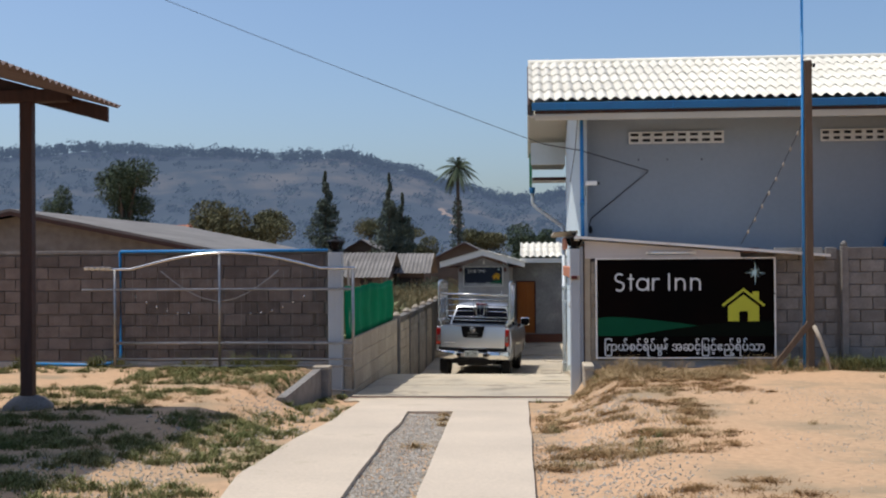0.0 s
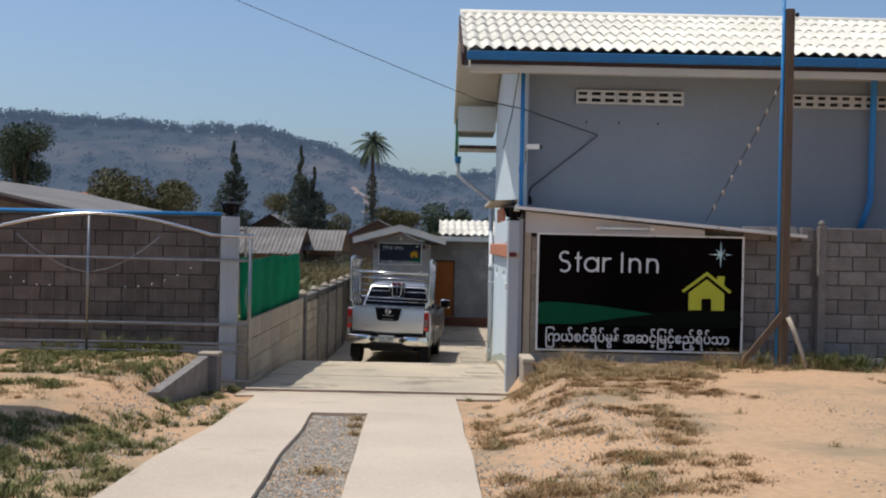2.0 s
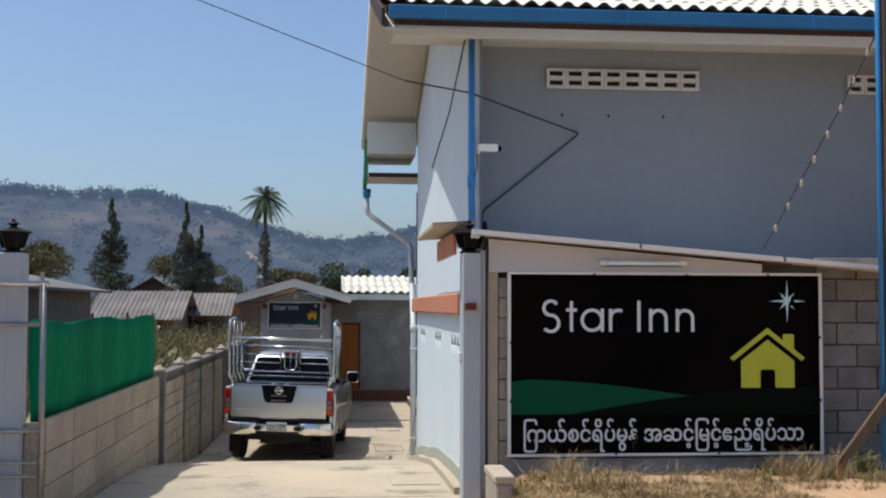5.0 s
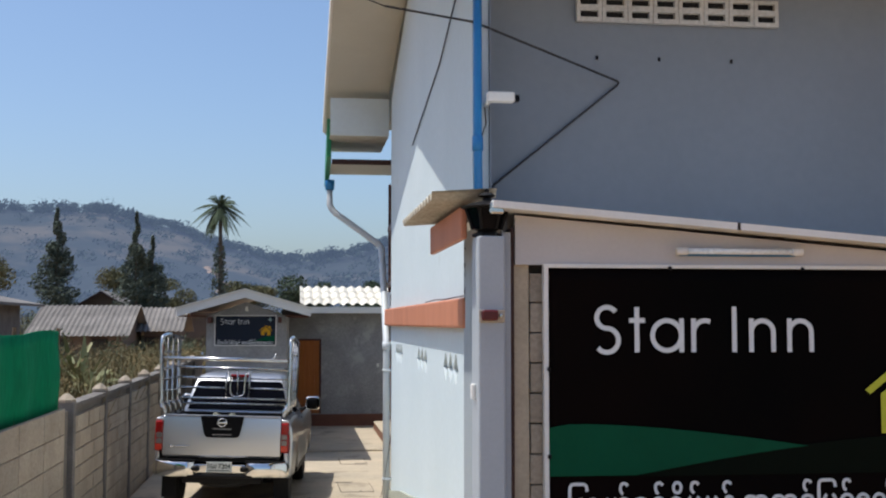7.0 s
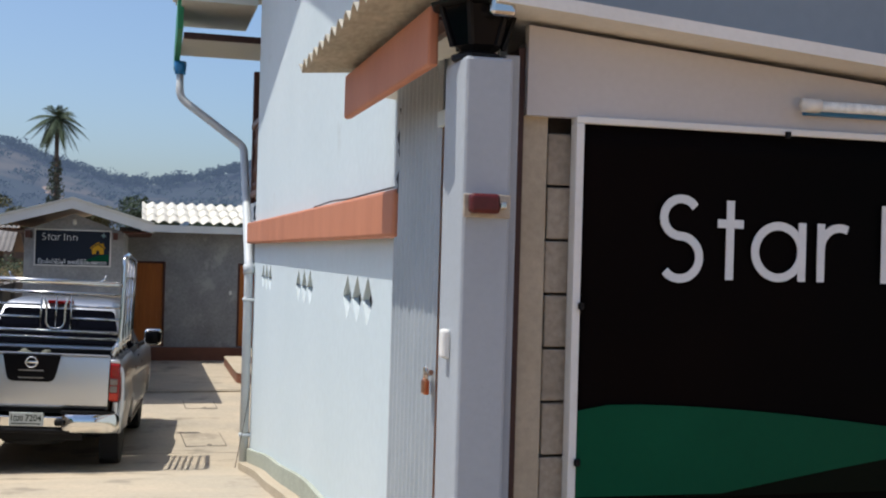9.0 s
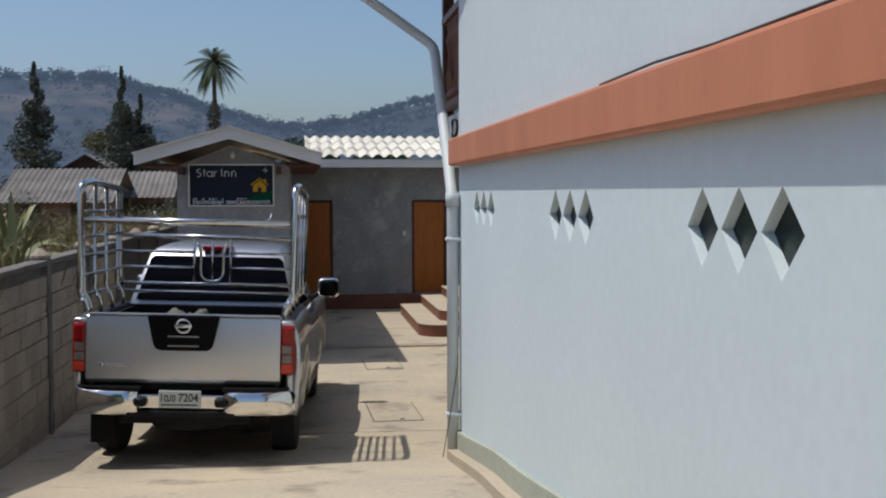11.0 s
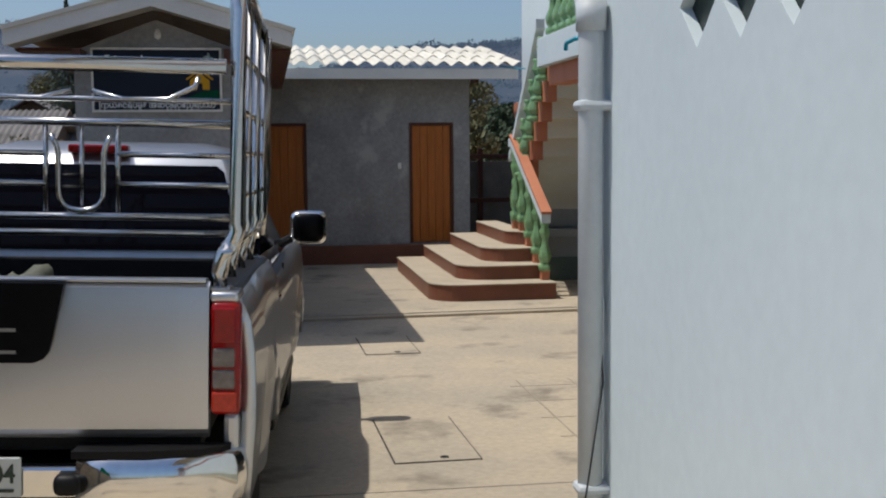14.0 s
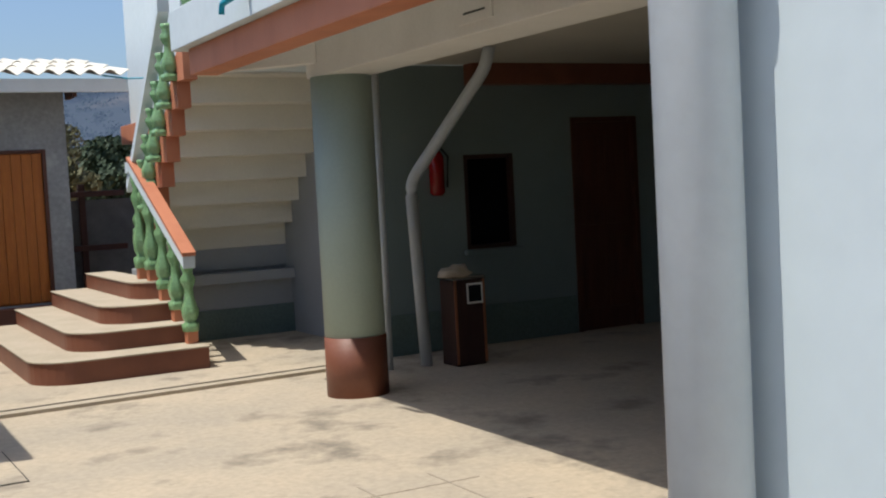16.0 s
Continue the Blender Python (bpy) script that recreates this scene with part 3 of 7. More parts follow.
def scatter(x0, x1, y0, y1, n, r0, r1, dens, gap=-0.12, freq=0.55):
    """Irregular tufts over a stretch of ground, kept where a slow noise passes gap; dens: blades a square metre of tuft."""
    out = []
    for _ in range(n):
        x, y = rnd.uniform(x0, x1), rnd.uniform(y0, y1)
        v = noise.noise((x * freq, y * freq, 7)) + 0.4 * noise.noise((x * freq * 3.3, y * freq * 3.3, 2))
        if v < gap + rnd.uniform(-0.1, 0.1):
            continue
        r = rnd.uniform(r0, r1)
        out.append((x, y, r, int(10 + dens * r * r * 5)))
    return out


RUSSET = mat("dead russet grass", (0.30, 0.185, 0.085), (0.20, 0.115, 0.055), 2.0, 0.9, bump=0.0, vary=0.4, spec=0.08, island=True)
mats_of_grass = scatter(0.3, 2.3, 4.0, 12.5, 260, 0.10, 0.34, 560, 0.02) + scatter(0.9, 3.2, 12.5, 15.4, 120, 0.12, 0.34, 560, -0.05)
mats_of_grass += scatter(2.3, 8.5, 12.2, 15.6, 90, 0.06, 0.22, 420, 0.12) + scatter(-5.0, -2.7, 7, 15.5, 90, 0.06, 0.22, 420, 0.08)
stuff("russet_grass", grass(mats_of_grass, 27, 0.06, 2.2, 0.0034), RUSSET, "flattened dead russet grass on the sandy verge", "grass")
dry = scatter(0.8, 3.6, 14.2, 16.4, 190, 0.12, 0.32, 560, -0.5) + scatter(3.2, 8.8, 15.4, 16.5, 110, 0.08, 0.26, 460, -0.1)
dry += scatter(0.3, 2.2, 6.5, 14.6, 200, 0.06, 0.24, 560, -0.02) + scatter(2.0, 8.0, 9, 15, 60, 0.04, 0.16, 320, 0.1)
dry += scatter(-5.2, -2.6, 5, 15.6, 90, 0.05, 0.2, 420, 0.0) + scatter(-10, -4, 13, 16.6, 50, 0.06, 0.2, 300, 0.0)
dry += [(-0.95, 12.3, 0.20, 260), (-0.92, 11.6, 0.18, 220), (-0.88, 10.9, 0.16, 180), (-0.95, 8.2, 0.26, 320)]
stuff("dry_grass", grass(dry, 21, 0.10, 1.5, 0.0032), DRY, "dry straw-coloured grass on sandy soil", "grass")
tall = scatter(1.7, 3.0, 15.2, 16.3, 42, 0.12, 0.30, 300, -0.2) + scatter(1.5, 5.4, 15.8, 16.45, 60, 0.06, 0.2, 330, -0.1)
stuff("tall_dry_grass", grass(tall, 23, 0.31, 1.2, 0.0024), DRY, "tall wispy dry grass under the black sign", "grass")
weed = scatter(-3.9, -2.0, 2, 10.5, 330, 0.06, 0.24, 620, -0.12, 0.8) + scatter(-3.3, -2.2, 10, 14.5, 110, 0.05, 0.18, 520, -0.1, 0.8)
weed += scatter(-7.5, -2.9, 2, 9.5, 330, 0.08, 0.30, 520, -0.12) + scatter(-9.5, -3.7, 15.3, 16.9, 90, 0.08, 0.26, 420, -0.1) + scatter(-6.2, -3.5, 13.4, 16.4, 190, 0.08, 0.26, 480, -0.3)
weed += scatter(-3.6, -2.95, 12.8, 16.4, 90, 0.05, 0.18, 480, -0.2, 0.8)
weed += scatter(-9.0, -4.2, 7, 12.8, 300, 0.10, 0.34, 520, -0.35)
weed += scatter(3.0, 8.8, 15.7, 16.6, 90, 0.08, 0.25, 460, -0.1) + scatter(0.35, 1.5, 6, 15.9, 46, 0.05, 0.16, 460, 0.05)
stuff("weeds", grass(weed, 22, 0.10, 1.4, 0.0046), WEED, "low green weeds on the verge", "weeds")
side_tall = scatter(4.4, 9.0, 15.9, 16.55, 110, 0.08, 0.22, 480, -0.1) + scatter(-9.5, -3.8, 16.2, 16.9, 80, 0.06, 0.24, 460, 0.0)
stuff("tall_weeds", grass(side_tall, 25, 0.30, 0.9, 0.006), WEED, "taller green weeds along the foot of the walls", "weeds")

# ---- boundary walls ----
wall_l = solid("wall_front_west", box(-14.0, -3.36, 17.06, 17.20, 0.9, 3.36), MORTAR, label="unplastered wall of brownish concrete blocks", category="wall", kind="structure")
part("plinth", box(-14.0, -3.36, 17.0, 17.06, 0.9, 1.40, 0.01), PLASTER, wall_l, "dark cement footing")
part("coping", box(-14.0, -3.36, 17.02, 17.21, 3.36, 3.42, 0.008), BLOCK, wall_l)
part("top_rail", tube([(-7.2, 16.98, 3.40), (-3.38, 16.98, 3.40)], 0.028), BLUE_PIPE, wall_l, "blue water pipe along the top of the wall", True)
part("down_pipe", tube(bend([(-7.2, 16.98, 3.40), (-7.2, 16.98, 1.42), (-7.45, 16.7, 1.36), (-8.6, 16.5, 1.40)], 0.08), 0.028), BLUE_PIPE, wall_l, "blue water pipe down the wall", True)

wall_r = solid("wall_front_east", box(1.26, 13.0, 16.78, 16.92, 0.9, 3.34), MORTAR, label="unplastered wall of grey concrete blocks", category="wall", kind="structure")
for x in (1.23, 5.62, 8.6):
    part("concrete_post", box(x - 0.055, x + 0.055, 16.64, 16.80, 0.9, 3.40, 0.008), STEP_TOP if x < 2 else BLOCK, wall_r, "slim concrete post")
    part("post_cap", lathe([(0.05, 3.40), (0.062, 3.44), (0.03, 3.48), (0.0, 3.50)], (x, 16.72, 0), 8), BLOCK, wall_r, smooth=True)
part("footing", box(1.30, 13.0, 16.68, 16.78, 0.9, 1.45, 0.01), PLASTER, wall_r, "cement footing")

wall_w = solid("wall_west", box(-3.06, -2.93, 16.70, 44.0, -0.2, 1.78), MORTAR, label="low boundary wall of concrete panels and blocks", category="wall", kind="structure")
me_panel = mesh_of("wall_panel", box(-0.03, 0.03, -0.545, 0.545, -0.298, 0.0, 0.008), BLOCK_PALE)
y = 16.70
while y < 23.0:
    for k in range(6):
        piece("wall_panel", me_panel, wall_w, pose(-2.905 + 0.003 * (k % 2), y + 0.56, 1.84 - 0.305 * k, 0.0, 0.3 * ((k * 3) % 4 - 1.5), 0.0))
    y += 1.12
y = 23.95
while y < 43:
    part("pier", box(-3.06, -2.86, y - 0.08, y + 0.08, -0.1, 1.88, 0.01), BLOCK, wall_w, "concrete pier")
    part("pier_cap", lathe([(0.11, 1.88), (0.11, 1.91), (0.03, 1.98), (0.0, 1.985)], (-2.96, y, 0), 8), BLOCK_PALE, wall_w, "pale pointed pier cap")
    y += 2.4
part("end_panel", box(-3.04, -2.90, 16.58, 16.69, 0.75, 1.82, 0.01), BLOCK_PALE, wall_w, "short concrete panel against the gate column")
part("coping", box(-3.05, -2.87, 24.04, 43.5, 1.80, 1.86, 0.01), BLOCK, wall_w)

# ---- green shade net along the low wall ----
net = thing("shade_net", (-2.98, 16.7, 1.8), "bright green shade net tied to thin posts above the wall", "net")
bm = bmesh.new()
grid = [[bm.verts.new((-2.97 + 0.035 * noise.noise((yy * 1.6, zz * 2, 4)) + 0.02 * math.sin(yy * 5) - 0.3 * max(0.0, 16.95 - yy), yy, zz)) for zz in [1.80 + (2.74 + 0.02 * math.sin(yy * 2) - 1.80) * k / 6 for k in range(7)]] for yy in [16.7 + 6.85 * i / 48 for i in range(49)]]
for a, b in zip(grid, grid[1:]):
    for k in range(6):
        bm.faces.new((a[k], b[k], b[k + 1], a[k + 1]))
nt = part("netting", bm, NET, net, smooth=True)
nt.modifiers.new("thick", "SOLIDIFY").thickness = 0.004
for yy, top in ((16.95, 3.2), (19.2, 2.8), (21.4, 2.8), (23.55, 2.78)):
    part("post", tube([(-3.0, yy, 1.0), (-3.0, yy, top)], 0.022), GALV if yy < 17 else POLE_WOOD, net, "thin upright post")


# ---- gate columns with lanterns ----
def lantern(x, y, z):
    t = thing("lantern", (x, y, z), "dark bronze six-sided garden lantern on a gate column", "lantern", "lanterns on the gate columns")
    part("foot", lathe([(0.085, 0), (0.085, 0.025), (0.05, 0.05), (0.075, 0.075)], (0, 0, 0), 6), BLACK_PLASTIC, t, local=True)
    part("glass", lathe([(0.078, 0.075), (0.118, 0.27)], (0, 0, 0), 6), DARK_GLASS, t, "smoky glass", local=True)
    for k in range(6):
        a = k * math.tau / 6
        part("rib", tube([(0.082 * math.cos(a), 0.082 * math.sin(a), 0.07), (0.122 * math.cos(a), 0.122 * math.sin(a), 0.28)], 0.010, n=5), BLACK_PLASTIC, t, local=True)
    part("cap", lathe([(0.15, 0.275), (0.155, 0.29), (0.07, 0.335), (0.03, 0.355), (0.025, 0.38), (0.055, 0.40), (0.035, 0.42), (0.012, 0.44), (0.018, 0.46), (0.0, 0.475)], (0, 0, 0), 10), BLACK_PLASTIC, t, local=True)
    for o in t.children:
        o.matrix_basis = Matrix.Diagonal((1.12, 1.12, 0.66, 1))
    return t


def gate_column(x0, x1, y0, y1, z0, z1, label):
    t = thing("gate_column", ((x0 + x1) / 2, (y0 + y1) / 2, z0), label, "column", "gate columns")
    part("shaft", box(x0, x1, y0, y1, z0, z1, 0.012), COLUMN, t)
    return t


gate_column(-3.28, -3.045, 16.42, 16.66, 0.7, 3.36, "square grey-painted gate column with a lantern on top")
lantern(-3.16, 16.54, 3.36)
col_r = gate_column(0.935, 1.105, 16.50, 16.77, 0.7, 3.39, "slim grey-painted gate column beside the black sign")
part("rear_shaft", box(1.105, 1.16, 16.60, 16.9, 0.7, 3.42, 0.006), COLUMN, col_r)
part("red_box", box(0.95, 1.055, 16.445, 16.488, 2.858, 2.925, 0.014, seg=3), RED_BOX, col_r, "dark red alarm light housing")
part("red_box_mount", box(1.062, 1.085, 16.47, 16.488, 2.875, 2.90, 0.006), STEEL, col_r, "small metal screw cap")
part("red_box_plate", box(0.937, 1.103, 16.488, 16.498, 2.845, 2.925, 0.004), BLOCK_PALE, col_r, "rusty back plate")
part("door_bell", box(0.905, 0.936, 16.60, 16.65, 2.36, 2.46, 0.010), WHITE, col_r, "white plastic door bell")
lantern(1.01, 16.62, 3.39)
# dark strip stands in for the shade of the narrow gap
part("dark_jamb", box(1.162, 1.185, 16.62, 16.80, 0.9, 3.45), DARK_POST, col_r, "dark strip painted as shade in the gap")


# ---- low kerbs and blocks each side of the entrance ----
kerb_l = thing("retaining_kerb", (-3.3, 15.6, 1.0), "low sloping grey concrete kerb ending in a block", "kerb", "kerbs at the gate")
part("block", box(-3.44, -3.16, 15.75, 16.05, 0.75, 1.37, 0.02), BLOCK, kerb_l)
part("block_cap", box(-3.45, -3.15, 15.74, 16.06, 1.37, 1.42, 0.012), BLOCK_PALE, kerb_l)
part("sloping_kerb", prism([(12.9, 0.8), (15.76, 0.75), (15.76, 1.38), (12.9, 1.24)], "x", -3.42, -3.29), BLOCK, kerb_l)
kerb_r = thing("gate_block", (1.22, 15.85, 0.9), "pale concrete block at the foot of the gate column", "kerb", "kerbs at the gate")
part("block", box(1.12, 1.27, 15.6, 16.3, 0.75, 1.38, 0.02), BLOCK_PALE, kerb_r)
part("block_cap", box(1.11, 1.285, 15.59, 16.31, 1.38, 1.45, 0.015), STEP_TOP, kerb_r)
part("lower_block", box(1.20, 1.48, 15.25, 15.58, 0.8, 1.22, 0.03), BLOCK_PALE, kerb_r)


# ---- sliding gate of steel tubes, drawn back along the wall ----
gate = thing("sliding_gate", (-5.2, 16.35, 1.3), "open sliding gate of shiny steel tubes with an arched top", "gate")
GY = 16.34
arch = [(-6.77 + 3.38 * k / 16, GY, 3.08 + 0.28 * math.sin(math.pi * k / 16)) for k in range(17)]
part("arched_top_rail", tube([(-7.52, GY, 3.08)] + arch + [(-2.79, GY, 3.08)], 0.026), STEEL, gate, smooth=True)
for zz, x0, x1, r in ((2.72, -7.67, -2.82, 0.022), (1.78, -7.07, -2.82, 0.024), (1.50, -7.07, -2.82, 0.018), (1.38, -7.07, -2.82, 0.018), (0.96, -3.52, -2.82, 0.02)):
    part("rail", tube([(x0, GY, zz), (x1, GY, zz)], r), GALV, gate, smooth=True)
for xx, z0, z1, r in ((-7.07, 1.36, 3.08, 0.024), (-5.19, 1.38, 3.34, 0.024), (-2.83, 0.98, 3.08, 0.026)):
    part("upright", tube([(xx, GY, z0), (xx, GY, z1)], r), GALV, gate, smooth=True)
for s in (-1, 1):
    part("curved_brace", tube([(-5.19 + s * 1.05 * (1 - t) ** 0.6, GY, 3.05 - 0.55 * t) for t in [k / 8 for k in range(9)]], 0.011), GALV, gate, smooth=True)
    for k in range(6):
        xx = -5.19 + s * (0.55 + 0.19 * k)
        part("stud", lathe([(0.0, -0.02), (0.022, 0.0), (0.0, 0.02)], (xx, GY, 2.30 + 0.012 * k * k), 8), STEEL, gate, "shiny steel stud", True)
bm = bmesh.new()
for k in range(28):
    tube([(-7.05 + k * 0.15, GY, 1.38), (-7.05 + k * 0.15, GY, 3.05)], 0.0012, bm, 4)
part("wire_mesh", bm, GALV, gate, "fine upright wires")
bm = bmesh.new()
for k in range(5):
    box(-7.62 + 0.1 * k, -7.53 + 0.1 * k, GY - 0.03, GY + 0.03, 3.07, 3.13, 0.008, bm)
part("end_plate", bm, STEEL, gate, "shiny end plate")

# ---- shed behind the sign ----
shed = thing("lean_to_shed", (3.0, 17.8, 1.4), "white-edged lean-to roof with a grey fascia behind the sign", "shed")


def shed_z(x):
    return 3.555 - 0.080 * (x - 1.13)


for a, b in ((1.02, 2.62), (2.60, 4.02), (4.00, 5.32)):
    z0, z1 = shed_z(a), shed_z(b)
    part("roof_edge", prism([(a, z0), (b, z1), (b, z1 + 0.045), (a, z0 + 0.045)], "y", 16.42, 18.85), WHITE, shed, "white sheet metal roof")
part("fascia", prism([(1.19, 3.215), (3.85, 3.215), (3.85, shed_z(3.85) - 0.03), (1.19, shed_z(1.19) - 0.02)], "y", 16.60, 16.64), mat("grey board", (0.53, 0.51, 0.50), (0.49, 0.47, 0.46), 2, 0.8, bump=0.03, grit=0.1), shed, "grey cement board")
part("rafter_end", box(3.86, 4.16, 16.62, 16.9, 3.30, 3.38), DOOR_DARK, shed, "dark timber end in the gap")
part("ridge_end", box(1.0, 1.09, 16.44, 16.6, 3.52, 3.60, 0.015), STEEL, shed, "bent metal end of the roof sheet")

lampf = thing("tube_light", (2.66, 16.56, 3.30), "white fluorescent tube light on the grey fascia", "light")
part("tube", tube([(2.30, 16.54, 3.305), (3.02, 16.54, 3.305)], 0.020, n=10), TUBE, lampf, smooth=True)
for xx in (2.27, 3.05):
    part("end_cap", tube([(xx - 0.035, 16.54, 3.305), (xx + 0.035, 16.54, 3.305)], 0.026, n=10), WHITE, lampf, smooth=True)
part("batten", box(2.27, 3.05, 16.565, 16.60, 3.275, 3.30, 0.004), BLUE, lampf, "thin blue-green batten")


# ---- the black sign ----
def house_icon(parent, x, y, z, w, material, name="house_print"):
    """A small plain house with a roof line, a chimney and an open door, facing -y."""
    u = w * 1.06
    bm = bmesh.new()
    for poly in ([(-.355, 0), (-.10, 0), (-.10, .543), (-.355, .347)], [(.10, 0), (.355, 0), (.355, .347), (.10, .543)],
                 [(-.0995, .21), (-.07, .235), (.07, .235), (.0995, .21), (.0995, .5425), (0, .62), (-.0995, .5425)],
                 [(-.5, .385), (-.455, .345), (0, .695), (0, .772)], [(.0005, .695), (.455, .345), (.5, .385), (.0005, .772)],
                 [(.207, .613), (.352, .501), (.352, .69), (.207, .69)]):
        prism([(x + px * u, z + pz * u) for px, pz in poly], "y", y - 0.004, y, bm)
    return part(name, bm, material, parent)


def star_print(parent, x, y, z, r, material):
    bm = bmesh.new()
    poly = []
    for k in range(16):
        a = math.pi / 2 + k * math.tau / 16
        rr = r * (0.18 if k % 2 else (1.0 if k % 4 == 0 else 0.55))
        poly.append((x + rr * math.cos(a), z + rr * math.sin(a) * 1.1))
    prism(poly, "y", y - 0.004, y, bm)
    bmesh.ops.triangulate(bm, faces=bm.faces)
    return part("star_print", bm, material, parent)


def ribbon(pts, w, y, bm=None):
    """A flat stroke of even width along points in x and z, facing -y."""
    bm = bm or bmesh.new()
    lo, hi = [], []
    for i, p in enumerate(pts):
        a, b = Vector(pts[max(i - 1, 0)]), Vector(pts[min(i + 1, len(pts) - 1)])
        d = (b - a).normalized()
        n = Vector((-d.y, d.x)) * w / 2
        for dst, yy in ((lo, y), (hi, y - 0.004)):
            dst.append((bm.verts.new((p[0] + n.x, yy, p[1] + n.y)), bm.verts.new((p[0] - n.x, yy, p[1] - n.y))))
    for i in range(len(pts) - 1):
        bm.faces.new((hi[i][0], hi[i][1], hi[i + 1][1], hi[i + 1][0]))
        for s in (0, 1):
            bm.faces.new((lo[i][s], lo[i + 1][s], hi[i + 1][s], hi[i][s]))
    return bm


def arc(cx, cz, r, a0, a1, n=14, sq=1.0):
    return [(cx + r * math.cos(math.radians(a0 + (a1 - a0) * k / n)), cz + r * sq * math.sin(math.radians(a0 + (a1 - a0) * k / n))) for k in range(n + 1)]


def inn_letters(parent, x, y, z, k):
    """The two white words in an even, round, thin letter, one part each letter."""
    w = 0.031
    n_arc = arc(0.088, 0.132, 0.075, 180, 0)
    letters = [
        (0.00, [arc(0.092, 0.222, 0.068, 35, 255, 12) + arc(0.090, 0.078, 0.077, 75, -140, 14)]),
        (0.237, [[(0.052, 0.29), (0.052, 0.0)], [(0.0, 0.205), (0.105, 0.205)]]),
        (0.38, [arc(0.108, 0.108, 0.096, 0, 360, 28), [(0.206, 0.218), (0.206, 0.0)]]),
        (0.65, [[(0.016, 0.218), (0.016, 0.0)], arc(0.095, 0.125, 0.079, 180, 65, 8)]),
        (0.925, [[(0.016, 0.295), (0.016, 0.0)]]),
        (1.04, [[(0.016, 0.218), (0.016, 0.0)], arc(0.091, 0.128, 0.075, 180, 0) + [(0.166, 0.0)]]),
        (1.30, [[(0.016, 0.218), (0.016, 0.0)], arc(0.091, 0.128, 0.075, 180, 0) + [(0.166, 0.0)]]),
    ]
    for dx, strokes in letters:
        bm = bmesh.new()
        for j, s in enumerate(strokes):
            ribbon([(x + (dx + p[0]) * k, z + p[1] * k) for p in s], w * k, y - 0.0006 * j, bm)
        part("letter", bm, SIGN_WHITE, parent)


sign = thing("inn_sign", (2.9, 16.6, 1.5), "large black vinyl sign with white lettering, green hill and lime house", "sign")
SX0, SX1, SZ0, SZ1, SY = 1.40, 4.41, 1.505, 3.195, 16.60
bm = bmesh.new()
cols = [[bm.verts.new((SX0 + (SX1 - SX0) * i / 40, SY - 0.004 * noise.noise((i * 0.35, k * 0.4, 2)), SZ0 + (SZ1 - SZ0) * k / 20)) for k in range(21)] for i in range(41)]
for a, b in zip(cols, cols[1:]):
    for k in range(20):
        bm.faces.new((a[k], b[k], b[k + 1], a[k + 1]))
banner = part("banner", bm, SIGN_BLACK, sign, "black vinyl sheet, faintly creased", True)
bs = banner.modifiers.new("thick", "SOLIDIFY")
bs.thickness, bs.offset = 0.01, 0.0
for a, b, c, d in ((SX0 - 0.03, SX1 + 0.03, SZ1, SZ1 + 0.025), (SX0 - 0.03, SX1 + 0.03, SZ0 - 0.025, SZ0), (SX0 - 0.03, SX0, SZ0, SZ1), (SX1, SX1 + 0.03, SZ0, SZ1)):
    part("frame_bar", box(a, b, SY - 0.02, SY + 0.04, c, d, 0.004), WHITE, sign, "white frame")
FY = SY - 0.014
hill = [(SX0, SZ0 + 0.37 + 0.0)] + [(SX0 + 1.72 * k / 14, SZ0 + 0.695 - 0.155 * max(0, (k - 2) / 12) ** 1.5 - (0.02 if k == 0 else 0)) for k in range(15)] + [(SX0 + 1.72 - 1.15 * k / 10, SZ0 + 0.54 - 0.17 * (k / 10) ** 1.2) for k in range(1, 11)]
bm = prism(hill, "y", FY - 0.003, FY)
bmesh.ops.triangulate(bm, faces=bm.faces)
part("hill_print", bm, SIGN_GREEN, sign, "green hill")
low = [(SX0 + 0.42, SZ0 + 0.36)] + [(SX0 + 0.42 + 2.59 * k / 14, SZ0 + 0.37 + 0.25 * math.sin(k / 14 * 1.6)) for k in range(15)] + [(SX1, SZ0 + 0.36)]
bm = prism(low, "y", FY + 0.001, FY + 0.004)
bmesh.ops.triangulate(bm, faces=bm.faces)
part("low_hill_print", bm, SIGN_DKGREEN, sign, "dark green hill")
house_icon(sign, 3.89, FY - 0.004, SZ0 + 0.615, 0.70, SIGN_LIME)
star_print(sign, 4.09, FY, SZ1 - 0.245, 0.185, SIGN_CYAN)
inn_letters(sign, 1.69, FY, 2.654, 1.0)
words("ြကယ်စင်ရိပ်မွန် အဆင့်ြမင့်ဧည့်ရိပ်သာ", 0.21, (1.52, FY, 1.62), SIGN_WHITE, sign, "lower_lettering", fit_width=2.72, weight=0.003)
for xx, zz in ((SX0, 2.0), (SX0, 2.55), (SX1, 2.0), (SX1, 2.6), (2.2, SZ1), (3.1, SZ1), (3.9, SZ1), (2.4, SZ0), (3.4, SZ0)):
    part("tie", lathe([(0.012, -0.012), (0.012, 0.012)], (xx, SY - 0.028, zz), 6), BLACK_PLASTIC, sign)

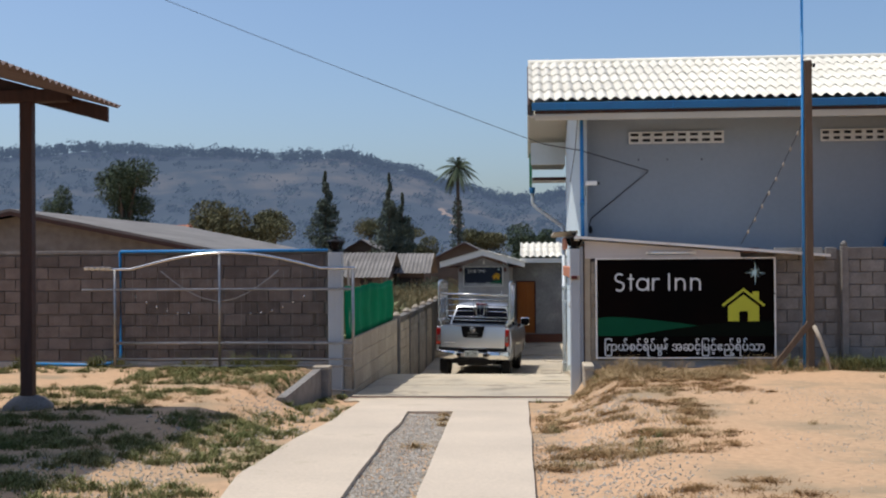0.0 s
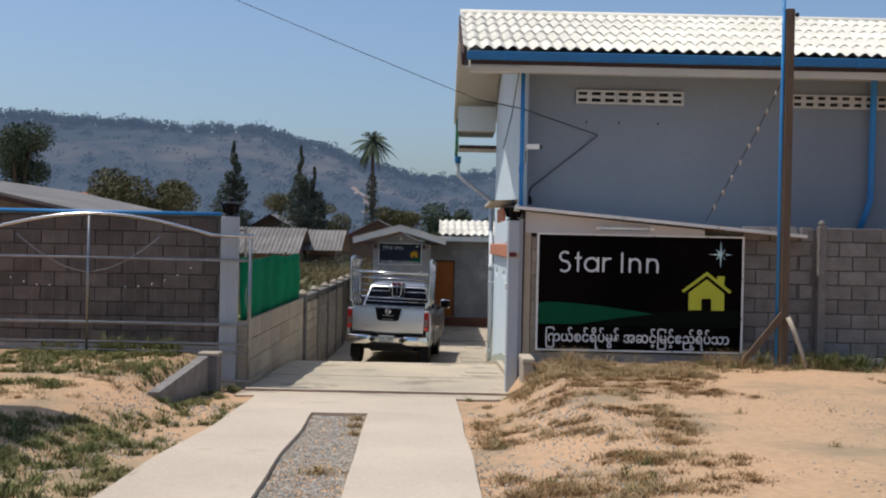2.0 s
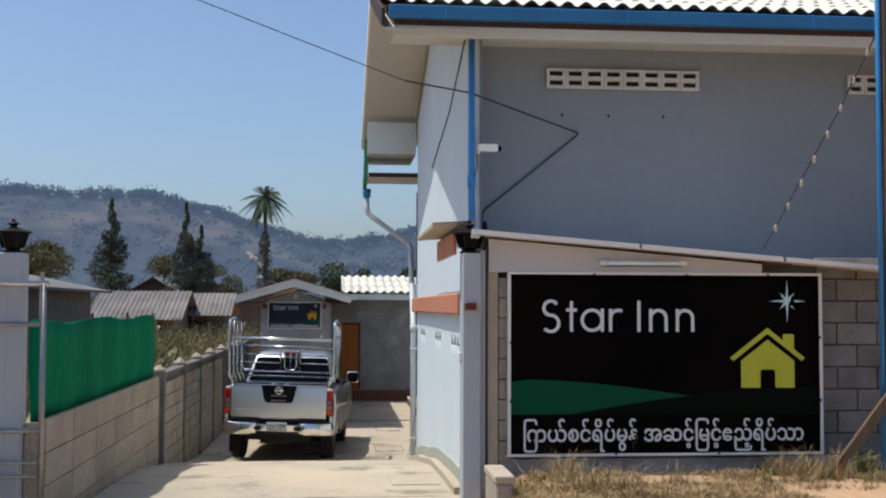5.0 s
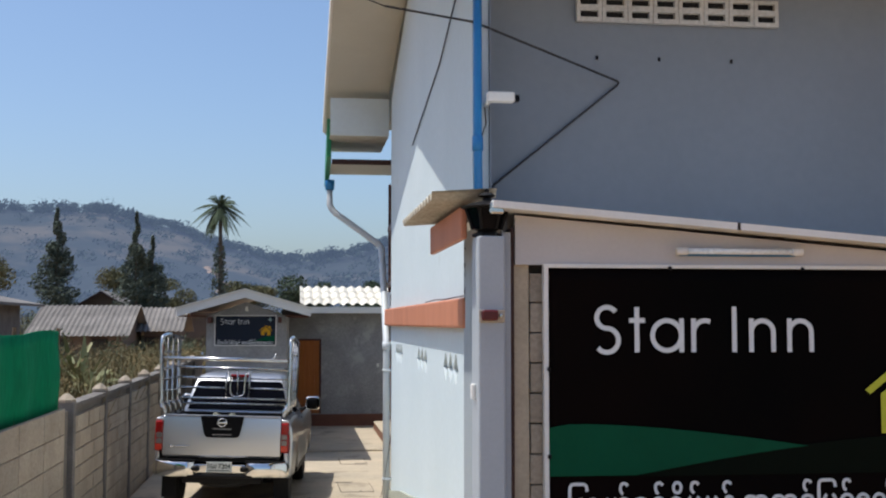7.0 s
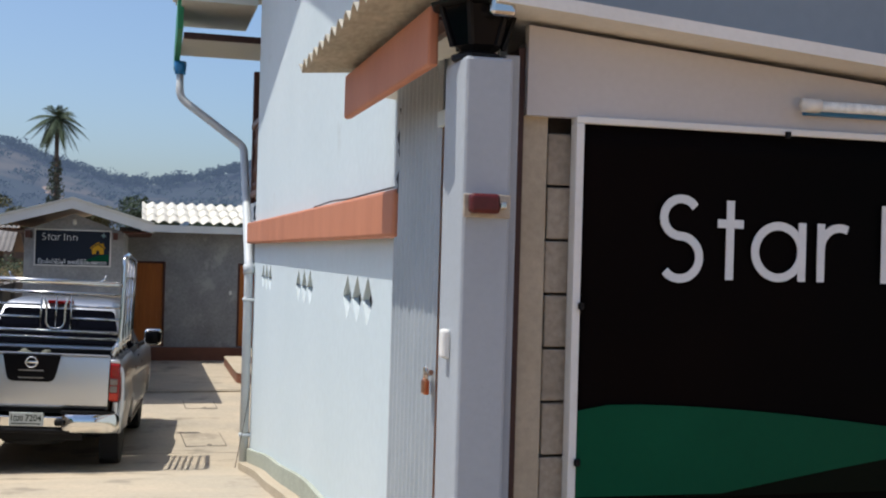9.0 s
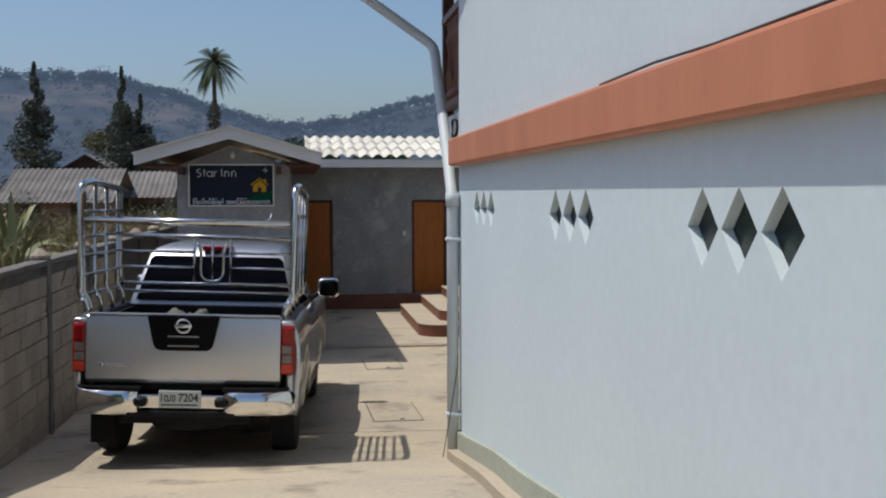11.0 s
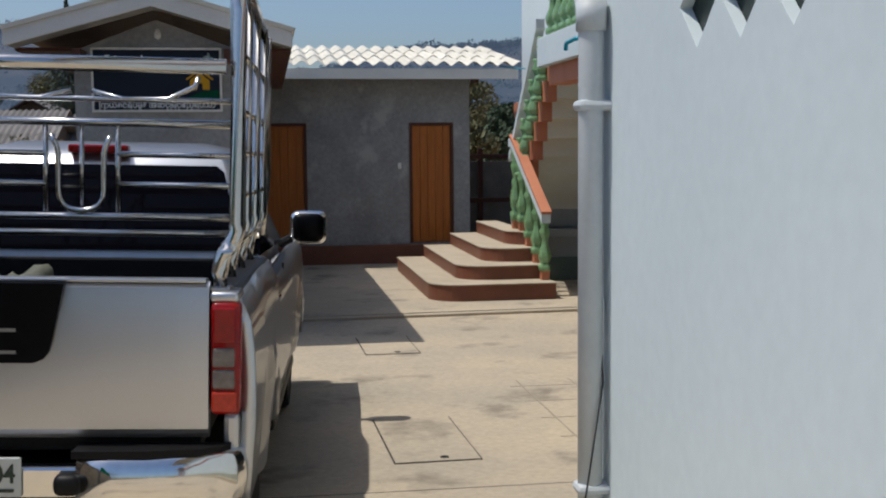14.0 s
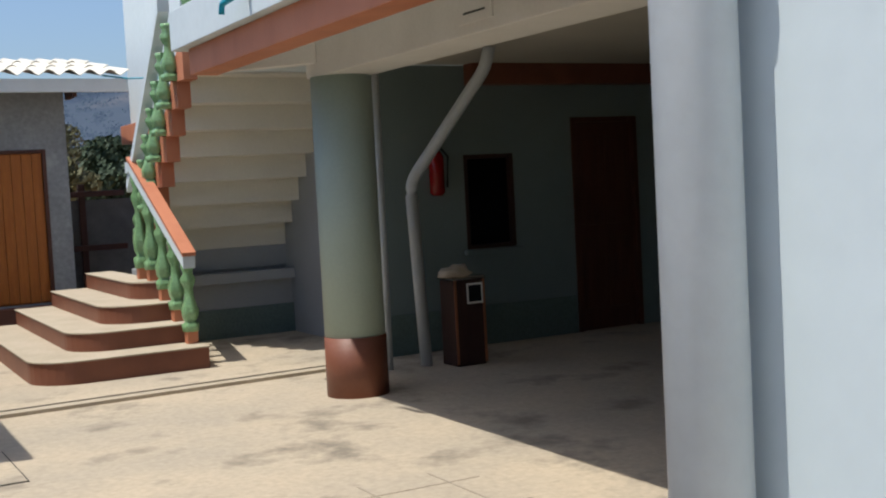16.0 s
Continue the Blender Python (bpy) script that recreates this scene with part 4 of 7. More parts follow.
# ---- pole with water pipe, antenna and braces ----
pole = thing("timber_pole", (4.88, 16.1, 1.3), "weathered timber pole with braces and a blue pipe mast", "pole")
part("shaft", box(4.83, 4.95, 16.04, 16.16, 1.2, 6.5, 0.012), POLE_WOOD, pole)
part("brace", prism([(4.16, 1.30), (4.26, 1.30), (4.93, 2.13), (4.83, 2.16)], "y", 15.98, 16.03), POLE_WOOD, pole, "slanting timber brace")
part("pale_brace", tube([(4.92, 15.98, 2.08), (5.02, 15.95, 1.85), (5.12, 15.92, 1.55), (5.18, 15.9, 1.28)], [0.035, 0.032, 0.03, 0.025]), BLOCK_PALE, pole, "pale bent branch brace", True)
part("mast_pipe", tube([(4.79, 16.08, 1.25), (4.80, 16.08, 7.95)], 0.024), BLUE_PIPE, pole, "blue water pipe mast", True)
part("insulator", lathe([(0.02, 0), (0.03, 0.03), (0.02, 0.06)], (4.98, 16.05, 6.38), 8), BLACK_PLASTIC, pole)
bm = bmesh.new()
tube([(3.68, 16.08, 7.90), (4.84, 16.08, 7.92)], 0.010, bm, 6)
for k in range(9):
    xx = 3.74 + k * 0.12
    tube([(xx, 15.9 - 0.015 * k, 7.905), (xx, 16.26 + 0.015 * k, 7.905)], 0.004, bm, 4)
    tube([(xx, 16.08, 7.87), (xx, 16.08, 7.94)], 0.004, bm, 4)
part("antenna", bm, GALV, pole, "television antenna with thin rods")
wire = thing("guy_wire", (3.9, 16.6, 3.4), "knotted wire from the pole to the shed roof", "wire")
part("strand", tube([(4.84, 16.1, 5.55), (4.5, 16.3, 4.75), (3.87, 16.62, 3.45)], 0.009, n=5), CABLE, wire)
for k in range(9):
    t = k / 9
    bm = lathe([(0.0, -0.045), (0.017, -0.02), (0.017, 0.02), (0.0, 0.045)], (4.84 - 0.97 * t, 16.1 + 0.52 * t, 5.55 - 2.10 * t - 0.08 * math.sin(t * 3.1)), 5)
    part("knot", bm, BLOCK_PALE, wire, "pale knot in the wire")

# ---- doorway beside the gate column: corrugated sheet, door, little roof ----
sheet = thing("metal_fence", (1.13, 18.0, 0.9), "pale grey ribbed metal sheet fence", "fence")
ny = 44
rib = [(1.125 + (0.016 if k % 4 in (1, 2) else 0.0), 17.52 + 0.92 * k / ny) for k in range(ny + 1)]
for k0, k1 in ((0, 22), (22, 44)):
    bm = bmesh.new()
    lo, hi = [bm.verts.new((x, yy, 0.75)) for x, yy in rib[k0:k1 + 1]], [bm.verts.new((x, yy, 3.585)) for x, yy in rib[k0:k1 + 1]]
    for k in range(k1 - k0):
        bm.faces.new((lo[k], lo[k + 1], hi[k + 1], hi[k]))
    sh = part("ribbed_sheet", bm, GALV_DULL, sheet)
    sh.modifiers.new("thick", "SOLIDIFY").thickness = 0.003
for zz in (1.25, 2.95):
    part("fence_rail", box(1.146, 1.176, 17.56, 18.40, zz, zz + 0.04), GALV_DULL, sheet, "steel rail behind the sheets")
side_door = thing("door_1", (1.13, 17.3, 0.9), "orange-stained panelled timber door, closed and padlocked", "door", kind="structure")
part("leaf", box(1.165, 1.205, 16.80, 17.54, 1.14, 3.26, 0.006), DOOR_WOOD, side_door)
for z0, z1 in ((1.27, 1.88), (1.97, 2.38), (2.46, 3.16)):
    for y0, y1 in ((16.86, 17.12), (17.20, 17.45)):
        part("panel", box(1.153, 1.17, y0, y1, z0, z1, 0.008), DOOR_WOOD, side_door)
part("door_frame", box(1.11, 1.18, 16.78, 17.56, 3.262, 3.33, 0.006), WHITE_WALL, side_door, "pale door head")
part("door_jamb", box(1.143, 1.205, 17.545, 17.72, 0.95, 3.585, 0.004), DOOR_WOOD, side_door)
part("transom", box(1.14, 1.17, 16.78, 17.56, 3.332, 3.585), GALV_DULL, side_door, "grey sheet above the door")
part("threshold", box(1.10, 1.20, 16.78, 17.56, 0.75, 1.138, 0.01), COLUMN, side_door, "raised cement threshold")
part("padlock", box(1.075, 1.10, 17.52, 17.58, 2.12, 2.185, 0.008), BRASS, side_door, "pink-red padlock")
part("shackle", tube(bend([(1.088, 17.53, 2.18), (1.088, 17.53, 2.24), (1.088, 17.57, 2.24), (1.088, 17.57, 2.18)], 0.02), 0.006, n=6), STEEL, side_door, smooth=True)
part("hasp", tube([(1.10, 17.50, 2.22), (1.10, 17.60, 2.20)], 0.012, n=6), GALV, side_door)
awn = thing("door_awning", (0.95, 17.5, 3.4), "small corrugated roof with terracotta fascia over the side door", "awning")
part("fascia", box(0.86, 0.90, 16.74, 18.47, 3.385, 3.60, 0.01), ORANGE, awn)
part("soffit", box(0.90, 1.19, 16.92, 18.46, 3.588, 3.602), DOOR_DARK, awn)
me_aw = mesh_of("roof_sheet", wave_sheet(2.06, 0.42, 0.172, 0.05), mat("pale awning sheet", (0.46, 0.42, 0.34), (0.38, 0.35, 0.28), 3, 0.8, bump=0.1))
piece("roof_sheet", me_aw, awn, Matrix.Translation((0.66, 18.68, 3.62)) @ pose(0, 0, 0, 0, 0, -90) @ pose(0, 0, 0, 4))
cab = thing("hanging_cables", (1.13, 18.42, 3.0), "black cables hanging down the house corner", "cable")
for k in range(3):
    part("cable", tube([(1.135 - 0.01 * math.sin(j * 2 + k), 18.38 - 0.014 * k + 0.012 * math.sin(j * 1.7 + k), 3.02 + 0.42 * j / 6) for j in range(7)], 0.007, n=5), CABLE, cab)
part("loose_cable", tube([(1.15, 18.35, 3.06), (1.16, 19.2, 3.062), (1.15, 19.9, 3.055), (1.16, 20.6, 3.07), (1.15, 21.4, 3.055)], 0.006, n=5), CABLE, cab)

# ---- main house ----
def diamond(yc, zc=2.433, w=0.158, h=0.145):
    return [(yc - w, zc), (yc, zc - h), (yc + w, zc), (yc, zc + h)]


FACE = 1.205
ys_d = [c + d for c in (19.83, 22.22, 25.12) for d in (-0.345, 0, 0.345)]
outer = [(18.48, 0.3), (26.52, -0.3), (26.52, 6.20), (22.9, 7.40), (18.48, 5.95)]
side = solid("wall_house_west", holed(outer, [diamond(c) for c in ys_d], "x", FACE, FACE + 0.043), WHITE_WALL, label="pale blue plastered house wall with diamond openings", category="wall", kind="structure")
part("inner_leaf", box(FACE + 0.062, FACE + 0.138, 18.52, 26.36, 0.1, 5.9), WHITE_WALL, side)
# thin dark sheet in place of the shade behind the diamonds
part("dark_room", box(FACE + 0.5, FACE + 0.52, 19.0, 26.5, 2.0, 2.8), DARK_VOID, side, "dark sheet painted as shade behind the openings")
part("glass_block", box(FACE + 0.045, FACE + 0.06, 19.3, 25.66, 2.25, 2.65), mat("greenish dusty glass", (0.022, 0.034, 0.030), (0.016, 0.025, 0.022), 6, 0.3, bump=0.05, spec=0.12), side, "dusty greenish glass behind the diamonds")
front = solid("wall_house_south", box(FACE + 0.16, 13.0, 18.90, 19.06, 0.2, 6.0), SHADED_WALL, label="plastered house front, shade put into its grey-blue tone", category="wall", kind="structure")
solid("wall_house_corner", box(FACE + 0.142, 1.36, 18.484, 18.898, 0.2, 5.94), SHADED_WALL, label="plastered house corner, shade put into its grey-blue tone", category="wall", kind="structure")
solid("wall_house_north", box(FACE + 0.145, 13.0, 26.37, 26.51, -0.2, 6.0), WHITE_WALL, label="pale blue plastered rear house wall", category="wall", kind="structure")
solid("wall_house_east", box(12.9, 13.04, 19.06, 26.70, -0.2, 7.0), WHITE_WALL, label="pale blue plastered house wall", category="wall", kind="structure")
part("band", box(1.108, FACE - 0.002, 18.40, 26.54, 2.80, 3.045, 0.02), ORANGE, side, "terracotta-painted band")
part("band_return", box(FACE + 0.001, 1.40, 18.40, 18.478, 2.80, 3.045, 0.025), ORANGE, side, "terracotta-painted band")
part("plinth", slab_along(1.165, FACE - 0.002, 18.5, 26.51, 0.25, 0.35, nx=1), mat("sage plinth paint", (0.40, 0.43, 0.36), (0.34, 0.36, 0.30), 3, 0.8, bump=0.1), side, "greenish painted plinth")
part("kerb_strip", slab_along(1.06, 1.163, 18.5, 26.3, 0.10, 0.2, nx=1), STEP_TOP, side, "narrow cement strip at the wall foot")

roof = thing("house_roof", (6.5, 22.9, 6.1), "white corrugated cement tile roof with blue gutter", "roof", kind="structure")
sheet_roof(roof, 0.24, 13.4, (18.12, 6.145), (22.9, 7.66), 1.0, 0.98, 0.20, 0.06, ROOF_WHITE)
part("rear_slope", prism([(22.9, 7.64), (28.8, 6.12), (28.8, 6.17), (22.9, 7.70)], "x", 0.24, 13.4), ROOF_WHITE, roof, "rear roof slope")
part("ridge_cap", tube([(0.24, 22.9, 7.69), (13.4, 22.9, 7.69)], 0.09, n=10), ROOF_WHITE, roof, smooth=True)
part("gutter", box(0.30, 7.22, 18.02, 18.14, 5.995, 6.135, 0.012), BLUE, roof, "blue painted gutter")
part("red_fascia", box(7.225, 13.4, 18.10, 18.128, 5.95, 6.11), BROWN_RED, roof, "brown-red fascia beyond the gutter")
for xx in (0.9, 2.9, 5.0, 6.6):
    part("gutter_strap", box(xx, xx + 0.02, 18.012, 18.15, 5.99, 6.14), BLUE_PIPE, roof)
part("dark_fascia", box(0.36, 13.4, 18.13, 18.17, 5.935, 6.005), DARK_POST, roof, "dark timber strip under the gutter")
part("white_fascia", box(0.36, 13.4, 18.13, 18.20, 5.815, 5.935, 0.005), SOFFIT, roof, "cream fascia board")
part("front_soffit", box(0.36, 13.4, 18.20, 18.90, 5.90, 5.92), SOFFIT, roof, "cream soffit")
for nm, a, b in (("front", (18.1, 6.07), (22.9, 7.60)), ("rear", (22.9, 7.60), (28.8, 6.22))):
    part("barge_board", prism([(a[0], a[1] - 0.16), (b[0], b[1] - 0.16), (b[0], b[1] + 0.04), (a[0], a[1] + 0.04)], "x", 0.22, 0.26), DARK_POST if nm == "front" else WHITE, roof, "dark edge of the verge" if nm == "front" else "white verge board")
    part("verge_soffit", prism([(a[0], a[1] - 0.20), (b[0], b[1] - 0.20), (b[0], b[1] - 0.17), (a[0], a[1] - 0.17)], "x", 0.26, FACE), SOFFIT, roof, "cream soffit under the verge")
part("boxed_eave", box(0.30, FACE - 0.002, 27.0, 28.7, 5.72, 5.75), SOFFIT, roof, "cream boxed eave")
part("boxed_eave_front", box(0.30, FACE - 0.002, 26.97, 27.0, 5.72, 6.30), WHITE_WALL, roof, "white boxed eave end")
part("rear_eave", box(0.34, 1.9, 27.5, 28.9, 5.36, 5.40), SOFFIT, roof, "cream rear soffit")
part("rear_eave_edge", box(0.34, 1.9, 27.44, 27.50, 5.34, 5.42, 0.01), DARK_POST, roof, "dark edge board")
part("rear_roof", prism([(27.3, 5.9), (36.0, 5.5), (36.0, 5.56), (27.3, 5.96)], "x", 2.5, 13.0), ROOF_WHITE, roof, "lower rear roof")
part("green_gutter", prism([(27.4, 5.45), (28.9, 5.15), (28.9, 5.40), (27.4, 6.05)], "x", 0.26, 0.33), GREEN_METAL, roof, "green verge gutter")


def vent_grille(x0, x1, z0, z1, n, y):
    t = thing("vent_grille", ((x0 + x1) / 2, y, z0), "row of white cement ventilation blocks high on the wall", "vent", "vents on the house front")
    # dark sheet gives the slots their shade by colour
    part("backing", box(x0 + 0.01, x1 - 0.01, y - 0.012, y - 0.004, z0 + 0.01, z1 - 0.01), DARK_VOID, t, "dark sheet painted as shade in the slots")
    w = (x1 - x0) / n
    for k in range(n):
        a, b = x0 + k * w, x0 + (k + 1) * w
        hm = (z1 - z0)
        holes = [rect(a + 0.035, b - 0.035, z0 + 0.035 * hm / 0.22 + j * hm / 2 * 0.94, z0 + hm / 2 - 0.02 + j * hm / 2 * 0.94) for j in (0, 1)]
        # white greyed down, the shade under the eave put into its tone
        part("vent_block", holed(rect(a + 0.003, b - 0.003, z0, z1), holes, "y", y - 0.06, y - 0.012), mat("shade-toned white vent", (0.54, 0.53, 0.50), (0.47, 0.46, 0.43), 4, 0.85, bump=0.1), t)


vent_grille(2.16, 3.97, 5.42, 5.65, 8, 18.90)
vent_grille(5.78, 7.40, 5.42, 5.65, 8, 18.90)
for xx in (2.35, 2.9, 3.55):
    part("bolt", lathe([(0.012, 5.1), (0.012, 5.13)], (xx, 18.892, 0), 6), BLACK_PLASTIC, front)

down = thing("blue_downpipe", (1.30, 18.85, 3.6), "blue pvc pipe down the house corner", "pipe", "blue pipes on the house front")
part("pipe", tube(bend([(1.24, 18.44, 5.93), (1.24, 18.44, 4.3), (1.25, 18.44, 3.5)], 0.05), 0.035), BLUE_PIPE, down, smooth=True)
part("joint", lathe([(0.045, 4.22), (0.045, 4.34)], (1.24, 18.44, 0), 10), BLUE_PIPE, down, smooth=True)
down2 = thing("blue_downpipe", (7.1, 18.8, 3.4), "blue pvc rainwater pipe from the gutter", "pipe", "blue pipes on the house front")
part("pipe", tube(bend([(7.10, 18.1, 6.1), (7.12, 18.75, 5.9), (7.12, 18.80, 3.9), (6.95, 18.8, 3.4)], 0.1), 0.055), BLUE_PIPE, down2, smooth=True)
camz = thing("security_camera", (1.40, 18.4, 4.62), "white bullet security camera on the house corner", "camera")
part("housing", box(1.30, 1.52, 18.30, 18.40, 4.60, 4.68, 0.012), WHITE, camz)
part("lens_hood", box(1.50, 1.56, 18.31, 18.39, 4.605, 4.66, 0.01), BLACK_GLOSS, camz, "black lens")
part("bracket", tube([(1.32, 18.5, 4.60), (1.32, 18.38, 4.62)], 0.02), WHITE, camz, smooth=True)
part("lead", tube([(1.30, 18.46, 4.58), (1.31, 18.45, 4.45), (1.27, 18.45, 4.33)], 0.006, n=5), CABLE, camz)
cable = thing("overhead_cable", (2.5, 18.8, 4.9), "thin black cable from the street across the house wall", "cable")
sag = [Vector((-22.0, 21.7, 15.4)).lerp(Vector((0.5, 18.6, 5.42)), t) - Vector((0, 0, 1.0 * t * (1 - t))) for t in [k / 20 for k in range(21)]]
part("span", tube(sag, 0.006, n=5), CABLE, cable)
part("wall_run", tube(bend([(0.5, 18.6, 5.42), (1.22, 18.45, 5.27), (2.55, 18.87, 4.90), (1.42, 18.87, 3.98), (1.36, 18.6, 3.75)], 0.05), 0.010, n=6), CABLE, cable)
part("side_run", tube([(1.18, 18.6, 5.9), (1.19, 20.5, 5.4), (1.19, 23.2, 5.0)], 0.008, n=5), CABLE, cable)
part("hook", lathe([(0.03, 3.70), (0.04, 3.76), (0.02, 3.84)], (1.40, 18.55, 0), 8), BLACK_PLASTIC, cable, "black cable anchor")

# rain pipe at the far corner
rain = thing("rain_pipe", (1.17, 26.55, 0), "pale grey pvc rain pipe strapped to the house corner", "pipe")
part("pipe", tube(bend([(1.135, 26.45, 0.12), (1.135, 26.45, 2.52), (1.19, 28.30, 4.10), (0.34, 28.55, 4.74), (0.34, 28.55, 5.12)], 0.12), 0.052, n=16), GREY_PIPE, rain, smooth=True)
for zz in (0.55, 2.14):
    part("strap", box(1.07, 1.22, 26.39, 26.51, zz - 0.022, zz + 0.022, 0.02), GREY_PIPE, rain, "strap round the pipe")
part("joint", lathe([(0.062, 2.44), (0.064, 2.56)], (1.135, 26.45, 0), 16), GREY_PIPE, rain, smooth=True)
part("outlet", lathe([(0.07, 5.05), (0.08, 5.16), (0.08, 5.22)], (0.34, 28.55, 0), 12), BLUE_PIPE, rain, "blue outlet", True)
part("hose", tube([(1.188, 26.505, 2.4), (1.187, 26.50, 1.4), (1.175, 26.40, 1.0), (1.10, 26.38, 0.55), (1.03, 26.38, 0.15)], 0.004, n=6), CABLE, rain, "thin dark cable behind the pipe", True)

# ---- rear wing: slab, carport, balcony ----
slab = solid("balcony_slab", box(2.90, 9.5, 26.56, 34.82, 2.88, 3.20, 0.006), WHITE_WALL, label="pale concrete balcony slab over the carport", category="slab", kind="structure")
part("slab_near", box(1.45, 2.89, 26.56, 28.9, 3.06, 3.30, 0.006), WHITE_WALL, slab)
part("slab_rear", box(3.64, 9.5, 34.83, 36.40, 2.885, 3.19, 0.006), WHITE_WALL, slab)
part("edge_beam", box(2.99, 3.22, 26.56, 34.62, 2.665, 2.879, 0.006), ORANGE, slab, "terracotta-painted edge beam")
part("inner_beam", box(3.77, 4.20, 26.56, 34.05, 2.572, 2.879, 0.006), WHITE, slab, "white beam over the column")
part("cross_beam", prism([(3.225, 34.60), (3.225, 34.42), (3.765, 33.82), (3.765, 34.02)], "z", 2.68, 2.878), WHITE, slab, "white slanting cross beam")
part("notice", box(3.755, 3.769, 31.15, 31.55, 2.64, 2.76), WHITE, slab, "small white notice")
part("notice_text", box(3.750, 3.754, 31.22, 31.47, 2.692, 2.704), INK, slab, "grey line of unreadable text")
solid("ceiling", box(4.23, 9.4, 26.56, 35.38, 2.85, 2.878), SOFFIT, label="cream carport ceiling", category="ceiling", kind="structure")
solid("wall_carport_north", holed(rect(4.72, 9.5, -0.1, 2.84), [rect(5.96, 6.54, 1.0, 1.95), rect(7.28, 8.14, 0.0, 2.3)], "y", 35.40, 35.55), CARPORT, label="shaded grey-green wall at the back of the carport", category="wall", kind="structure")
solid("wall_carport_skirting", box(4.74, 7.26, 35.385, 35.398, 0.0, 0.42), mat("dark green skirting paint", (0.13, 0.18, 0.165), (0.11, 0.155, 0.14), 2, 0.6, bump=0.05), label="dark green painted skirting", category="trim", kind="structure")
# out of view, added to close the carport dark on its east
solid("wall_carport_east", box(9.5, 9.65, 26.4, 44, -0.1, 6.0), CARPORT, label="unseen grey-green side wall that closes the carport dark", category="wall", kind="structure")
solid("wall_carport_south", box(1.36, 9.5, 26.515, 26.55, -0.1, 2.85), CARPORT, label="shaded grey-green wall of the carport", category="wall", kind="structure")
d = thing("door_2", (7.7, 35.45, 0), "dark brown timber door in the carport, closed", "door", kind="structure")
part("leaf", box(7.33, 8.09, 35.44, 35.48, 0.01, 2.25, 0.006), DOOR_DARK, d)
for x0, x1 in ((7.28, 7.33), (8.09, 8.14)):
    part("jamb", box(x0, x1, 35.38, 35.5, 0, 2.30), DOOR_DARK, d)
part("door_head", box(7.33, 8.09, 35.38, 35.5, 2.25, 2.30), DOOR_DARK, d)
for z0, z1 in ((0.25, 1.0), (1.15, 2.1)):
    for x0, x1 in ((7.42, 7.68), (7.74, 8.0)):
        part("panel", box(x0, x1, 35.428, 35.445, z0, z1, 0.008), DOOR_DARK, d)
w = thing("window_1", (6.25, 35.45, 1.0), "small dark window in the carport wall", "window", kind="structure")
part("pane", box(6.0, 6.5, 35.46, 35.47, 1.04, 1.91), DARK_GLASS, w)
for a, b, c, e in ((5.96, 6.0, 1.0, 1.95), (6.5, 6.54, 1.0, 1.95), (6.0, 6.5, 1.0, 1.04), (6.0, 6.5, 1.91, 1.95)):
    part("window_frame", box(a, b, 35.39, 35.5, c, e, 0.004), DARK_POST, w)
part("window_sill", box(5.92, 6.58, 35.33, 35.398, 0.95, 0.995, 0.006), CARPORT, w)
solid("roof_beam", box(6.0, 9.5, 35.2, 35.38, 2.64, 2.849, 0.006), BROWN_RED, label="dark red painted beam in the carport", category="beam", kind="structure")

# unseen wall added to keep daylight out of the carport
solid("wall_carport_east", box(9.52, 9.66, 26.56, 35.55, -0.1, 3.2), CARPORT, label="unseen grey-green wall added to darken the carport", category="wall", kind="structure")
column = thing("round_column", (3.98, 33.85, 0.05), "round sage green column with a brown-red base", "column")
part("shaft", lathe([(0.245, 0.50), (0.245, 2.57)], (3.98, 33.85, 0), 40), GREEN_COL, column, smooth=True)
part("base", lathe([(0.252, 0.01), (0.252, 0.50)], (3.98, 33.85, 0), 40), BROWN_RED, column, "brown-red painted base", True)
drain = thing("waste_pipe", (4.95, 34.7, 0), "pale grey bent waste pipe under the slab", "pipe", "pipes in the carport")
part("pipe", tube(bend([(5.05, 34.68, 0.01), (4.98, 34.68, 1.70), (5.42, 34.0, 2.66), (5.44, 33.95, 2.84)], 0.12), 0.055, n=12), GREY_PIPE, drain, smooth=True)
drain2 = thing("waste_pipe", (4.66, 34.75, 0), "thin upright grey pipe beside the column", "pipe", "pipes in the carport")
part("pipe", tube([(4.69, 34.72, 0.01), (4.70, 34.72, 2.84)], 0.035, n=10), GREY_PIPE, drain2, smooth=True)
ext = thing("fire_extinguisher", (5.55, 35.3, 1.45), "red fire extinguisher on the shaded wall", "extinguisher")
part("cylinder", lathe([(0.05, 1.56), (0.075, 1.59), (0.075, 1.94), (0.03, 2.02), (0.03, 2.07)], (5.60, 35.31, 0), 14), RED_LENS, ext, smooth=True)
part("hose", tube([(5.60, 35.28, 2.06), (5.70, 35.25, 1.94), (5.68, 35.25, 1.64)], 0.012, n=6), BLACK_PLASTIC, ext)
bin_ = thing("litter_bin", (5.36, 34.5, 0.02), "dark brown litter bin with brass edges and crumpled cloth", "bin")
part("body", box(5.20, 5.51, 34.36, 34.64, 0.02, 0.80, 0.015), DARK_POST, bin_)
for bx in (5.196, 5.49):
    part("edge_strip", box(bx, bx + 0.024, 34.352, 34.359, 0.04, 0.80, 0.002), BRASS, bin_, "thin brass corner strip")
part("rim", box(5.185, 5.525, 34.345, 34.655, 0.80, 0.835, 0.012), STEEL, bin_, "steel rim")
# black plate stands in for the shade inside the bin
part("flap", box(5.34, 5.475, 34.351, 34.358, 0.60, 0.75), BLACK_PLASTIC, bin_, "dark panel painted as an unlit opening")
